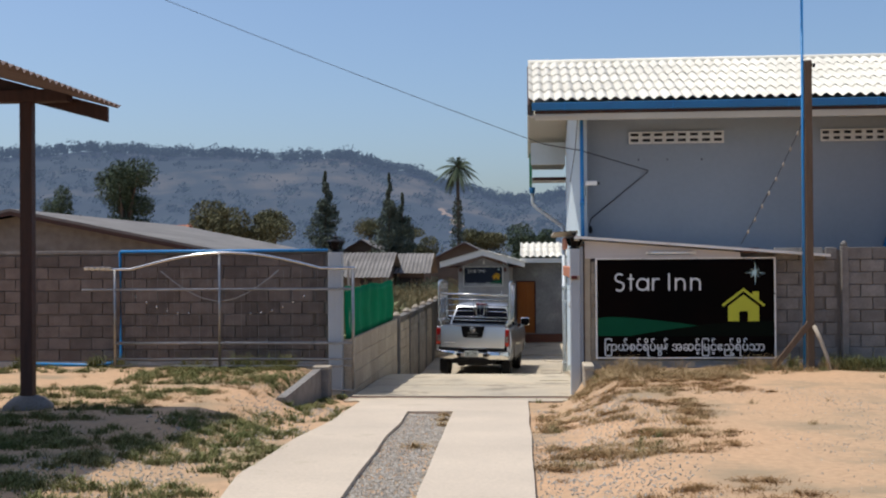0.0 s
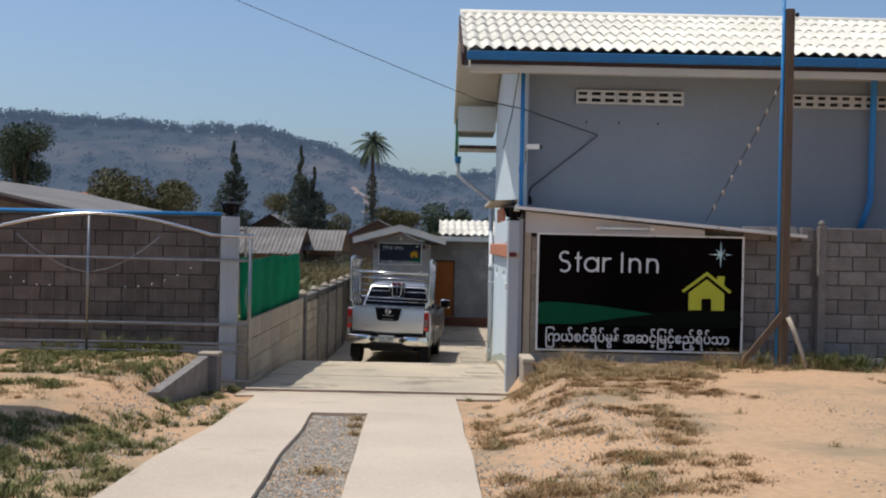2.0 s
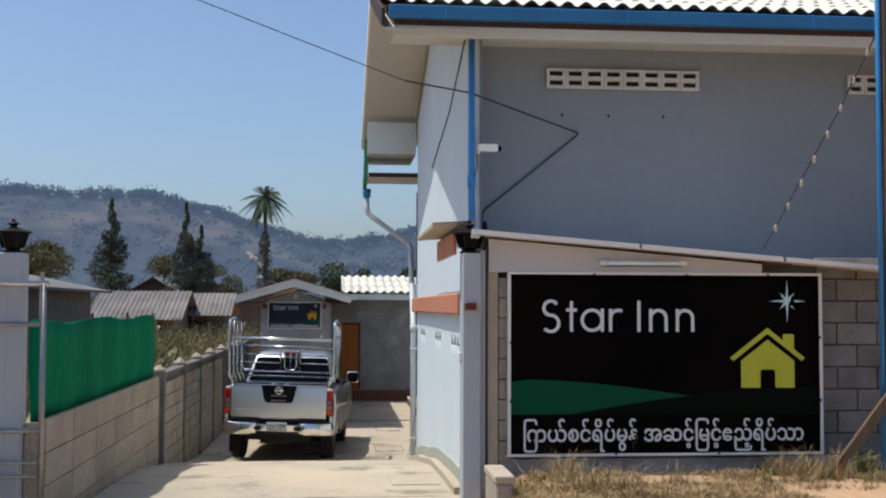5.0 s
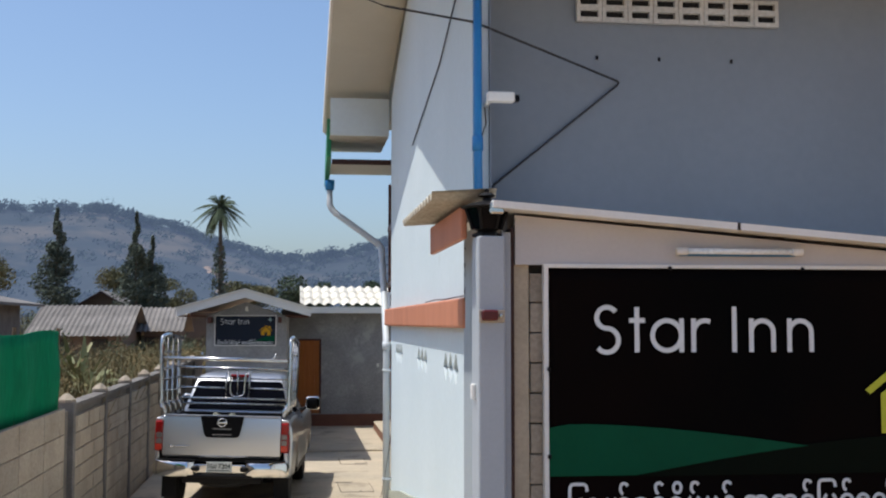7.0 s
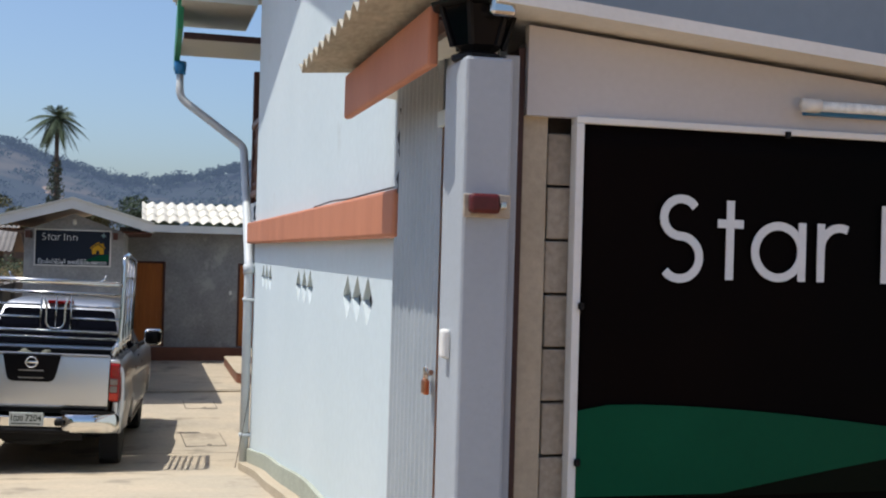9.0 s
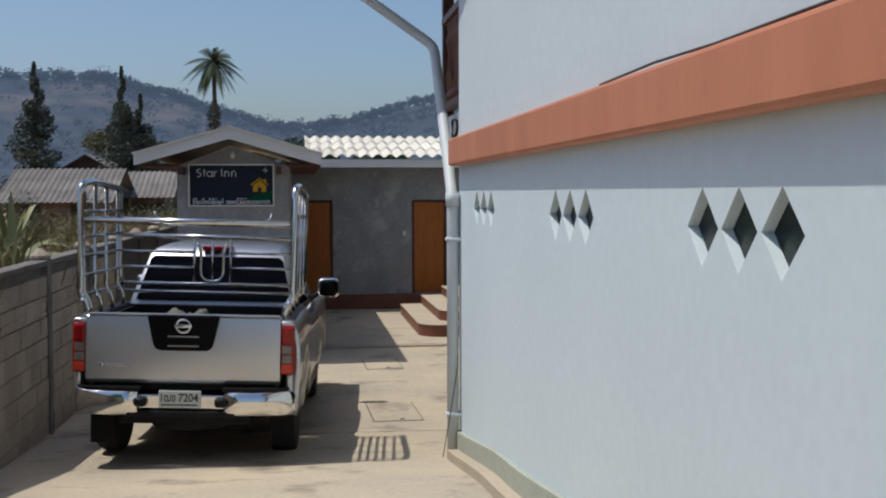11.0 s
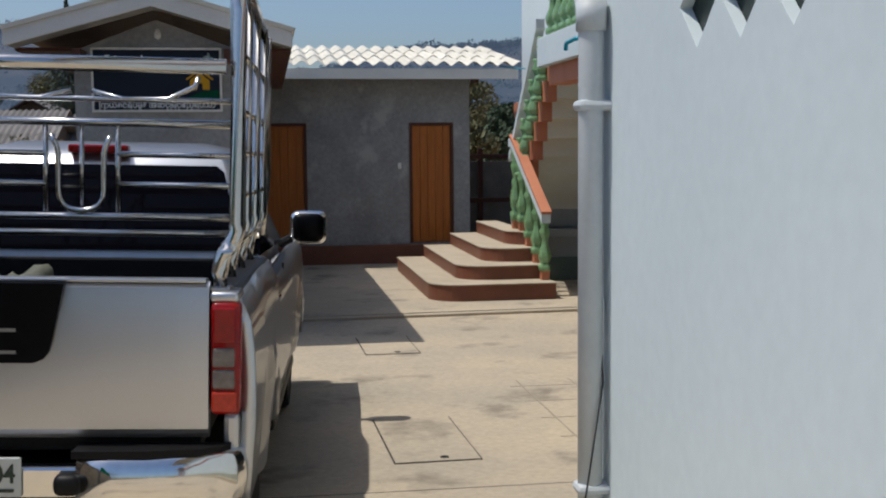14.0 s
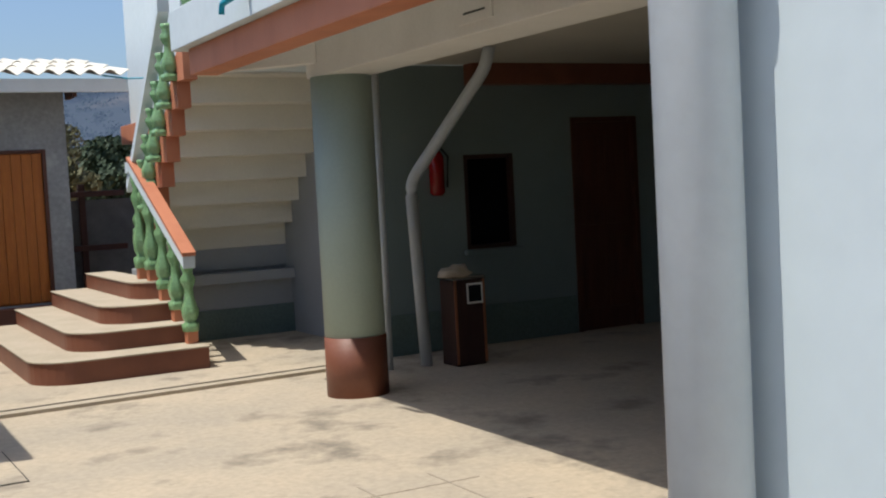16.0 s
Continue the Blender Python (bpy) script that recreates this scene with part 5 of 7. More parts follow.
for a, b, c, e in ((5.325, 5.49, 0.75, 0.768), (5.325, 5.49, 0.582, 0.60), (5.325, 5.341, 0.60, 0.75), (5.474, 5.49, 0.60, 0.75)):
    part("flap_frame", box(a, b, 34.349, 34.356, c, e), WHITE, bin_, "pale frame round the opening")
bm = bmesh.new()
bmesh.ops.create_icosphere(bm, subdivisions=3, radius=0.13)
for v in bm.verts:
    k = 1 + 0.5 * noise.noise(v.co * 14)
    v.co = Vector((5.27 + v.co.x * 1.1 * k, 34.45 + v.co.y * k, 0.836 + max(0, v.co.z * 0.55 * k + 0.03) - 0.15 * max(0, -0.08 - v.co.x)))
part("rag", bm, STEP_TOP, bin_, "crumpled pale cloth on top", True)

# balcony balustrades
BAL = [(0.050, 0), (0.050, 0.07), (0.030, 0.09), (0.045, 0.13), (0.052, 0.20), (0.030, 0.30), (0.024, 0.40), (0.038, 0.46), (0.044, 0.50), (0.026, 0.55), (0.040, 0.60), (0.040, 0.64)]


def baluster_mesh(material, h, name="baluster", fat=1.0):
    bm = lathe([(r * fat, z * h / 0.64) for r, z in BAL], (0, 0, 0), 20)
    for v in bm.verts:
        k = 1 + (0.13 * math.sin(5 * math.atan2(v.co.y, v.co.x) + 9 * v.co.z) if 0.06 < v.co.z < h * 0.9 else 0)
        v.co.x, v.co.y = v.co.x * k, v.co.y * k
    return mesh_of(name, bm, material, True)


me_green = baluster_mesh(GREEN_BAL, 0.62, fat=1.6)
me_foot = mesh_of("foot_block", box(-0.055, 0.055, -0.055, 0.055, 0, 0.10, 0.006), ORANGE)
bal = thing("balcony_balustrade", (3.0, 31, 3.2), "glazed green balusters with a white rail on the balcony edge", "railing")
for k in range(26):
    piece("baluster", me_green, bal, pose(3.02, 27.3 + k * 0.29, 3.22))
part("hand_rail", box(2.95, 3.09, 27.2, 34.82, 3.84, 3.94, 0.012), WHITE_WALL, bal)
tap = thing("pipe_outlet", (2.88, 32.6, 3.1), "cyan pvc elbow sticking out of the slab edge", "pipe")
part("elbow", tube(bend([(2.92, 32.85, 3.02), (2.82, 32.85, 3.02), (2.80, 33.15, 3.00), (2.80, 33.16, 2.93)], 0.03), 0.022, n=8), CYAN_PIPE, tap, smooth=True)
bal2 = thing("timber_balustrade", (1.4, 27.6, 3.4), "turned brown timber balusters at the upper corner", "railing")
me_brown = baluster_mesh(BALC_WOOD, 0.85)
for k in range(10):
    piece("baluster", me_brown, bal2, pose(1.38, 26.6 + k * 0.2, 3.52))
part("bottom_rail", box(1.32, 1.44, 26.55, 28.7, 3.44, 3.52, 0.008), BALC_WOOD, bal2)
part("top_rail", box(1.32, 1.44, 26.55, 28.7, 4.37, 4.45, 0.008), BALC_WOOD, bal2)
part("post", box(1.34, 1.46, 28.7, 28.82, 3.30, 5.18, 0.008), DOOR_DARK, bal2, "dark timber post")
lsign = thing("letter_board", (1.36, 27.9, 3.2), "white board with a black curved letter on the slab edge", "sign")
part("board", box(1.30, 1.34, 26.55, 28.75, 3.06, 3.34, 0.006), WHITE, lsign)
bm = tube(bend([(1.29, 27.60, 3.12), (1.29, 27.60, 3.28), (1.29, 27.30, 3.27), (1.29, 27.22, 3.20), (1.29, 27.32, 3.12), (1.29, 27.60, 3.12)], 0.04), 0.012, n=6)
part("letter", bm, BLACK_PLASTIC, lsign, "black curved letter")

# upper storey behind the balcony and rear wing beyond the stairs
solid("wall_upper", box(5.2, 9.5, 28.0, 35.7, 3.21, 5.9), WHITE_WALL, label="pale blue upper storey wall behind the balcony", category="wall", kind="structure")
wing = solid("wall_wing", box(4.60, 9.5, 40.2, 43.2, -0.1, 6.6), WHITE_WALL, label="pale blue plastered rear wing with a terracotta band", category="wall", kind="structure")
part("band", box(4.46, 9.5, 40.12, 43.3, 2.52, 2.80, 0.01), ORANGE, wing, "terracotta-painted band")
part("conduit", tube([(4.72, 40.17, 2.9), (4.72, 40.17, 6.5)], 0.018, n=6), BLUE_PIPE, wing, smooth=True)

# ---- stairs: four rounded steps, a landing, a folded flight back towards the gate ----
def rounded_step(x0, x1, y0, y1, z0, z1, r):
    poly = [(x1, y0), (x1, y1), (x0, y1)]
    for k in range(9):
        a = math.pi + k / 8 * math.pi / 2
        poly.append((x0 + r + r * math.cos(a), y0 + r + r * math.sin(a)))
    return prism(poly, "z", z0, z1)


# pale wall turned grey, the shade under the stairs put into the tone
STAIR_SHADE = mat("shade-toned stair wall", (0.36, 0.38, 0.385), (0.32, 0.34, 0.345), 1.5, 0.75, bump=0.06, grit=0.12)
stairs = thing("outside_stairs", (2.8, 37.5, 0.05), "outside stairs with rounded brown-red steps and green balusters", "stairs", kind="structure")
for k in range(4):
    x0, y0, z = 1.86 + 0.43 * k, 36.17 + 0.46 * k, 0.05 + 0.185 * k
    part("step", rounded_step(x0, 3.47 + 0.002 * k, y0, 40.1, z - (0.04 if k == 0 else 0), z + 0.172, 0.42), BROWN_RED, stairs, "brown-red painted step")
    part("step_top", rounded_step(x0 - 0.012, 3.48 + 0.002 * k, y0 - 0.012, 40.11, z + 0.172, z + 0.185, 0.43), STEP_TOP, stairs, "worn cement tread")
part("landing", box(3.72, 5.15, 38.40, 40.1, 0.01, 0.80, 0.006), STAIR_SHADE, stairs)
# filler added to stop light leaking through the slot
part("landing_beam", box(3.72, 5.15, 38.36, 38.50, 0.802, 1.05, 0.004), STAIR_SHADE, stairs, "grey filler added to darken the slot under the first fold")
N, Y0, Z0, TR, RI = 8, 38.525, 1.142, 0.26, 0.26
for k in range(N):
    yf, ya, zb, zt = Y0 - k * TR, Y0 - k * TR + 0.085, Z0 + k * RI - 0.085, Z0 + (k + 1) * RI
    fold = prism([(ya, zb), (ya - TR + 0.001, zb), (ya - TR + 0.001, zb + 0.02 + RI), (ya, zb + 0.02)], "x", 3.64, 5.15)
    prism([(yf, zt - RI), (yf, zt), (yf - TR, zt)], "x", 3.642, 5.148, fold)
    part("folded_step", fold, STAIR_WHITE, stairs, "cream folded concrete step seen from below")
    zs = zb - 0.045
    part("stringer_tooth", prism([(ya, zs), (ya - TR + 0.001, zs), (ya - TR + 0.001, zs + 0.24 + RI), (ya, zs + 0.24)], "x", 3.50, 3.638), ORANGE, stairs, "terracotta-painted sawtooth stringer")
part("wall_under", box(3.62, 5.15, 38.22, 38.345, 0.01, 0.72), STAIR_SHADE, stairs, "wall under the stairs, shade put into its grey")
part("ledge", box(3.60, 5.15, 38.10, 38.218, 0.66, 0.78, 0.006), STAIR_SHADE, stairs)
part("wall_under_skirting", box(3.62, 5.15, 38.195, 38.216, 0.01, 0.36), mat("dark green skirting paint", (0.13, 0.18, 0.165)), stairs, "dark green skirting")
part("side_wall", box(5.153, 5.26, 35.56, 40.1, 0.01, 2.84), STAIR_SHADE, stairs, "wall beside the stairs, shade put into its grey")
RX = 3.40
rail = part("lower_hand_rail", prism([(36.42, 0.98), (38.38, 2.00), (38.38, 2.12), (36.42, 1.10)], "x", RX - 0.06, RX + 0.06), WHITE_WALL, stairs, "white hand rail")
part("rail_capping", prism([(36.40, 1.10), (38.38, 2.125), (38.38, 2.16), (36.40, 1.135)], "x", RX - 0.07, RX + 0.07), ORANGE, stairs, "terracotta capping on the rail")
for k in range(5):
    yy = 36.50 + 0.44 * k
    zf = 0.235 + 0.185 * min(3, max(0, int((yy - 36.17) / 0.46)))
    zt = 0.98 + (yy - 36.42) * 0.52
    s = (zt - zf - 0.12) / 0.62
    piece("foot_block", me_foot, stairs, pose(RX, yy, zf - 0.002) @ Matrix.Diagonal((1, 1, 1.3, 1)))
    piece("baluster", me_green, stairs, pose(RX, yy, zf + 0.12) @ Matrix.Diagonal((1, 1, s, 1)))
ya, yb, za = Y0 + 0.05, Y0 - 6.6 * TR, Z0 + 0.62
zb2 = za + (ya - yb) * RI / TR
part("upper_hand_rail", prism([(ya, za), (yb, zb2), (yb, zb2 + 0.12), (ya, za + 0.12)], "x", 3.36, 3.48), WHITE_WALL, stairs, "white hand rail")
part("rail_bend", prism([(RX - 0.06, 38.385), (3.48, 38.58), (3.48, 38.70), (RX - 0.06, 38.50)], "z", 1.98, 2.10), WHITE_WALL, stairs, "white hand rail turning at the landing")
for k in range(7):
    piece("baluster", me_green, stairs, pose(3.45, Y0 - (k + 0.5) * TR, Z0 + (k + 1) * RI - 0.12) @ Matrix.Diagonal((1.05, 1.05, 0.92, 1)))

# ---- kiosk with the small sign ----
kiosk = thing("kiosk", (-1.1, 35, 0), "small bare cement building with a white-edged gable roof", "building")
KY = 32.72
part("front_wall", prism([(-1.90, -0.1), (-0.36, -0.1), (-0.36, 2.98), (-1.15, 3.27), (-1.90, 2.98)], "y", KY, KY + 0.12), PLASTER, kiosk)
part("side_wall", box(-0.46, -0.36, KY + 0.121, 40.9, -0.1, 2.98), PLASTER, kiosk)
part("side_wall", box(-1.90, -1.80, KY + 0.121, 40.9, -0.1, 2.98), PLASTER, kiosk)
for s, xe in ((-1, -2.42), (1, 0.10)):
    part("barge_board", prism([(xe, 2.98), (-1.15, 3.34), (-1.15, 3.475), (xe, 3.115)], "y", 32.22, 32.27), WHITE, kiosk, "pale barge board")
    part("roof_slope", prism([(xe, 3.116), (-1.15, 3.476), (-1.15, 3.52), (xe + s * 0.03, 3.15)], "y", 32.20, 40.9), ROOF_WHITE, kiosk, "white roof sheet")
    part("soffit", prism([(xe, 3.00), (-1.15, 3.36), (-1.15, 3.38), (xe, 3.02)], "y", 32.275, KY - 0.002), PLASTER, kiosk, "grey underside of the gable")
    part("eave_underside", box(min(xe, -1.15 + s * 0.76), max(xe, -1.15 + s * 0.76), KY, 40.9, 2.98, 3.01), DOOR_DARK, kiosk, "dark timber eave")
part("bulb", lathe([(0.0, 3.08), (0.03, 3.10), (0.03, 3.14), (0.015, 3.18)], (-1.13, KY - 0.05, 0), 8), WHITE, kiosk, "small white lamp bulb", True)
for xx in (-1.85, -0.52):
    part("rafter_end", box(xx, xx + 0.07, 32.30, KY - 0.003, 2.86, 2.97), DOOR_DARK, kiosk)
ksign = thing("small_inn_sign", (-1.15, KY, 2.43), "small navy vinyl sign with white lettering and a yellow house", "sign")
part("banner", box(-1.725, -0.575, KY - 0.03, KY - 0.003, 2.435, 2.99), SIGN_NAVY, ksign)
for a, b, c, e in ((-1.745, -0.555, 2.99, 3.01), (-1.745, -0.555, 2.415, 2.435), (-1.745, -1.725, 2.435, 2.99), (-0.575, -0.555, 2.435, 2.99)):
    part("frame_bar", box(a, b, KY - 0.04, KY - 0.002, c, e), WHITE, ksign)
inn_letters(ksign, -1.63, KY - 0.034, 2.83, 0.37)
house_icon(ksign, -0.76, KY - 0.036, 2.62, 0.24, SIGN_ORANGE)
star_print(ksign, -0.68, KY - 0.034, 2.92, 0.05, SIGN_CYAN)
bm = prism([(-1.0, 2.50), (-0.58, 2.50), (-0.58, 2.62), (-0.75, 2.60)], "y", KY - 0.036, KY - 0.032)
part("hill_print", bm, SIGN_GREEN, ksign)
words("ြကယ်စင်ရိပ်မွန် အဆင့်ြမင့်ဧည့်ရိပ်သာ", 0.075, (-1.68, KY - 0.034, 2.455), SIGN_WHITE, ksign, "lower_lettering", fit_width=1.06, weight=0.002)

K = Matrix.Translation((-0.215, 17.9, 2.235)) @ Matrix.Scale(1.08, 4) @ Matrix.Translation((0.19, -17.9, -2.3))
for ob in (kiosk, ksign):
    ob.matrix_basis = K @ ob.matrix_basis

# ---- back building with two doors ----
back = thing("back_building", (1.5, 42, 0), "bare cement outbuilding with a white corrugated roof", "building")
BY = 41.32
part("front_wall", holed(rect(-0.6, 3.26, -0.1, 3.2), [rect(-0.27, 0.49, 0.36, 2.40), rect(2.22, 2.98, 0.36, 2.40)], "y", BY, BY + 0.14), PLASTER, back)
part("side_wall", box(3.12, 3.26, BY + 0.141, 44.5, -0.1, 3.3), PLASTER, back)
part("plinth", box(-0.6, 3.30, BY - 0.10, BY - 0.003, 0.0, 0.34, 0.015), BROWN_RED, back, "brown-red painted plinth step")
part("eave_board", box(-0.12, 3.98, BY - 0.62, BY - 0.56, 3.10, 3.27, 0.006), WHITE, back, "white eave board")
part("eave_soffit", box(-0.12, 3.96, BY - 0.56, BY - 0.003, 3.18, 3.21), DOOR_DARK, back, "dark eave underside")
sheet_roof(back, -0.10, 4.0, (BY - 0.68, 3.27), (44.2, 3.85), 1.025, 1.3, 0.255, 0.075, ROOF_WHITE)
part("eave_bracket", box(3.28, 3.34, BY - 0.5, BY, 3.05, 3.18), DOOR_DARK, back)


def plain_door(x0, x1, z0, z1, y, nm):
    t = thing(nm, ((x0 + x1) / 2, y, z0), "orange-brown planked timber door, closed, in a dark frame", "door", kind="structure")
    for a, b in ((x0, x0 + 0.05), (x1 - 0.05, x1)):
        part("jamb", box(a, b, y - 0.02, y + 0.1, z0, z1, 0.004), DOOR_DARK, t)
    part("door_head", box(x0 + 0.05, x1 - 0.05, y - 0.02, y + 0.1, z1 - 0.05, z1, 0.004), DOOR_DARK, t)
    part("back_board", box(x0 + 0.04, x1 - 0.04, y + 0.052, y + 0.07, z0, z1 - 0.04), DOOR_WOOD, t)
    w = (x1 - x0 - 0.10) / 5
    for k in range(5):
        part("plank", box(x0 + 0.05 + k * w + 0.003, x0 + 0.05 + (k + 1) * w - 0.003, y + 0.02, y + 0.05, z0 + 0.02, z1 - 0.05, 0.004), DOOR_WOOD, t)
    part("handle", lathe([(0.022, 0), (0.03, 0.02), (0.0, 0.05)], (0, 0, 0), 8), GALV, t).matrix_basis = pose(-(x1 - x0) / 2 + 0.12, 0.02, 0.95, 90)


plain_door(-0.27, 0.49, 0.36, 2.40, BY, "door_3")
plain_door(2.22, 2.98, 0.36, 2.40, BY, "door_4")
part("switch", box(2.02, 2.08, BY - 0.02, BY - 0.002, 1.62, 1.72, 0.006), WHITE, back, "white switch box")
solid("wall_back", box(3.4, 9.4, 44.2, 44.35, 0, 1.7), BLOCK, label="shaded grey block wall behind the stairs", category="wall", kind="structure")
fence = thing("timber_fence", (3.7, 43.6, 0), "dark timber rails on the back wall", "fence")
for zz in (0.9, 1.75):
    part("rail", box(3.28, 4.6, 43.9, 43.98, zz, zz + 0.09, 0.01), DOOR_DARK, fence)
part("post", box(3.9, 4.0, 43.99, 44.08, 0, 1.95, 0.01), DOOR_DARK, fence)
blue_line = thing("water_line", (3.9, 41, 3.3), "thin cyan pipe between the roofs", "pipe")
part("pipe", tube([(3.7, 40.9, 3.33), (3.95, 40.6, 3.26), (4.62, 40.25, 3.24)], 0.012, n=6), CYAN_PIPE, blue_line)

# ---- pickup truck ----
truck = thing("pickup_truck", pose(-1.275, 26.27, 0.10, -0.8, 1.6, -4.0) @ Matrix.Scale(1.03, 4), "silver double-cab pickup truck with a tubular steel rack", "car")


def loft(rings, bm=None, closed=True):
    bm = bm or bmesh.new()
    vs = [[bm.verts.new(p) for p in r] for r in rings]
    n = len(vs[0])
    for a, b in zip(vs, vs[1:]):
        for k in range(n if closed else n - 1):
            bm.faces.new((a[k], a[(k + 1) % n], b[(k + 1) % n], b[k]))
    if closed:
        bm.faces.new(vs[0][::-1])
        bm.faces.new(vs[-1])
    return bm


def tpart(name, bm, material, label="", smooth=False, parent=None):
    ob = part(name, bm, material, parent or truck, label, smooth, local=True)
    return ob


def soften(ob, w=0.02, seg=3):
    b = ob.modifiers.new("soft", "BEVEL")
    b.width, b.segments, b.limit_method = w, seg, "ANGLE"
    return ob


def fender(side, y0, y1, arch_y, r, zb, zt):
    """A body side with a round wheel arch, curved outwards in section."""
    prof = [(0.865, zt), (0.905, zt - 0.06), (0.925, zt - 0.25), (0.925, zt - 0.45), (0.905, zb)]
    bm = bmesh.new()
    ny = 36
    cols = []
    for i in range(ny + 1):
        yy = y0 + (y1 - y0) * i / ny
        dy = abs(yy - arch_y)
        cut = 0.38 + math.sqrt(max(0, r * r - dy * dy)) if dy < r else zb
        flare = 0.028 * max(0, 1 - max(0, dy - r + 0.02) / 0.12) if dy < r + 0.10 else 0
        col = []
        for j in range(9):
            z = zt + (max(zb, cut) - zt) * j / 8
            x = np.interp(-z, [-p[1] for p in prof], [p[0] for p in prof])
            x += flare * smooth_step(max(zb, cut) + 0.22, max(zb, cut) + 0.02, z)
            col.append(bm.verts.new((side * x, yy, z)))
        cols.append(col)
    for a, b in zip(cols, cols[1:]):
        for j in range(8):
            bm.faces.new((a[j], a[j + 1], b[j + 1], b[j]))
    return bm


ZT = 1.29
for s in (-1, 1):
    o = tpart("bed_side", fender(s, 0.10, 1.72, 1.05, 0.44, 0.52, ZT), SILVER, "silver bed side with a flared wheel arch", True)
    o.modifiers.new("thick", "SOLIDIFY").thickness = 0.05 * (-1 if s > 0 else 1)
    tpart("bed_rail", box(s * 0.79, s * 0.912, 0.22, 1.71, ZT - 0.085, ZT + 0.035, 0.03, seg=3), BLACK_PLASTIC, "black plastic rail cap")
    tpart("corner_cap", box(s * 0.812, s * 0.918, 0.03, 0.218, ZT - 0.005, ZT + 0.035, 0.014, seg=3), SILVER, "silver corner over the tail lamp", True)
    # black filler paints the seam's shade between bed and cab
    tpart("body_gap", box(s * 0.84, s * 0.914, 1.721, 1.749, 0.55, 1.25), BLACK_PLASTIC, "dark filler painted as shade between bed and cab")
    tpart("inner_side", box(s * 0.76, s * 0.80, 0.14, 1.68, 0.80, ZT), BLACK_PLASTIC, "black bed liner")
    o = tpart("cab_side", fender(s, 1.75, 5.05, 4.25, 0.44, 0.50, 1.20), SILVER, "silver cab side", True)
    o.modifiers.new("thick", "SOLIDIFY").thickness = 0.04 * (-1 if s > 0 else 1)
    tpart("sill", box(s * 0.78, s * 0.95, 1.75, 3.75, 0.40, 0.50, 0.03), BLACK_PLASTIC, "black side step")
    tpart("door_gap", box(s * 0.919, s * 0.929, 2.78, 2.795, 0.6, 1.2), BLACK_PLASTIC)
    for yh in (1.95, 3.0):
        tpart("door_handle", box(s * 0.915, s * 0.955, yh, yh + 0.2, 1.05, 1.09, 0.012), CHROME, "chrome handle")
    mir = tpart("mirror", box(s * 0.935, s * 1.155, 3.655, 3.80, 1.265, 1.465, 0.05, seg=3), BLACK_GLOSS, "chrome-backed wing mirror", True)
    tpart("mirror_shell", box(s * 0.922, s * 1.168, 3.675, 3.84, 1.252, 1.478, 0.05, seg=3), CHROME, "chrome shell", True, parent=mir)
    tpart("mirror_arm", tube([(s * 0.84, 3.76, 1.24), (s * 0.97, 3.76, 1.31)], 0.03), BLACK_PLASTIC, parent=mir)
tpart("bed_floor", box(-0.77, 0.77, 0.12, 1.70, 0.72, 0.80), BLACK_PLASTIC, "black bed floor")
tpart("bed_front", box(-0.80, 0.80, 1.66, 1.72, 0.76, ZT + 0.02, 0.01), BLACK_PLASTIC, "black bed bulkhead")
# unseen pan, axle and spare wheel added to darken the ground below
tpart("underbody", box(-0.64, 0.64, 0.45, 4.7, 0.44, 0.47), BLACK_PLASTIC, "unseen black pan added to darken under the truck")
tpart("rear_axle", tube([(-0.7, 1.05, 0.40), (0.7, 1.05, 0.40)], 0.07), BLACK_PLASTIC, "unseen rear axle added to darken under the truck", True)
tpart("spare_wheel", lathe([(0.10, 0.36), (0.34, 0.36), (0.37, 0.40), (0.34, 0.435), (0.10, 0.435)], (0, 0.52, 0), 20), RUBBER, "unseen spare wheel added to darken under the bed", True)
tpart("chassis", box(-0.55, 0.55, 0.15, 4.9, 0.42, 0.66), BLACK_PLASTIC, "dark chassis")
# tailgate
tg = tpart("tailgate", loft([[(x, y + 0.003 * (abs(x) > 0.7), z) for x, z in ((-0.81, z), (-0.70, z), (0.70, z), (0.81, z))] + [(0.81, 0.09, z), (-0.81, 0.09, z)] for z, y in [(0.785, 0.045), (0.80, 0.030)] + [(0.82 + 0.52 * k / 14, 0.012 + 0.05 * (k / 14 - 0.35) ** 2) for k in range(15)] + [(1.352, 0.045), (1.36, 0.06)]]), SILVER, "silver tailgate", False)
tpart("gate_lip", box(-0.80, 0.80, 0.03, 0.10, 1.358, 1.372, 0.005), SILVER, parent=tg)
hb = prism([(-0.30, 1.355), (0.30, 1.355), (0.258, 1.15), (0.245, 1.105), (0.225, 1.08), (0.19, 1.066), (-0.19, 1.066), (-0.225, 1.08), (-0.245, 1.105), (-0.258, 1.15)], "y", -0.004, 0.03)
tpart("handle_panel", hb, BLACK_GLOSS, "black handle panel", parent=tg)
for zz in (1.10, 1.18):
    tpart("handle_slot", box(-0.13, 0.13, -0.008, -0.003, zz, zz + 0.012), GALV, parent=tg)
em = bmesh.new()
ring = [(0.058 * math.cos(a), -0.016, 1.275 + 0.055 * math.sin(a)) for a in [k * math.tau / 24 for k in range(25)]]
tube(ring, 0.010, em, 6, False)
box(-0.072, 0.072, -0.024, -0.008, 1.262, 1.288, 0.004, em)
tpart("badge", em, CHROME, "round chrome badge with a bar", True, parent=tg)
for k in range(5):
    tpart("script_bar", box(-0.70 + 0.055 * k, -0.665 + 0.055 * k, 0.024, 0.03, 0.87, 0.895), CHROME, "bar of chrome script", parent=tg)
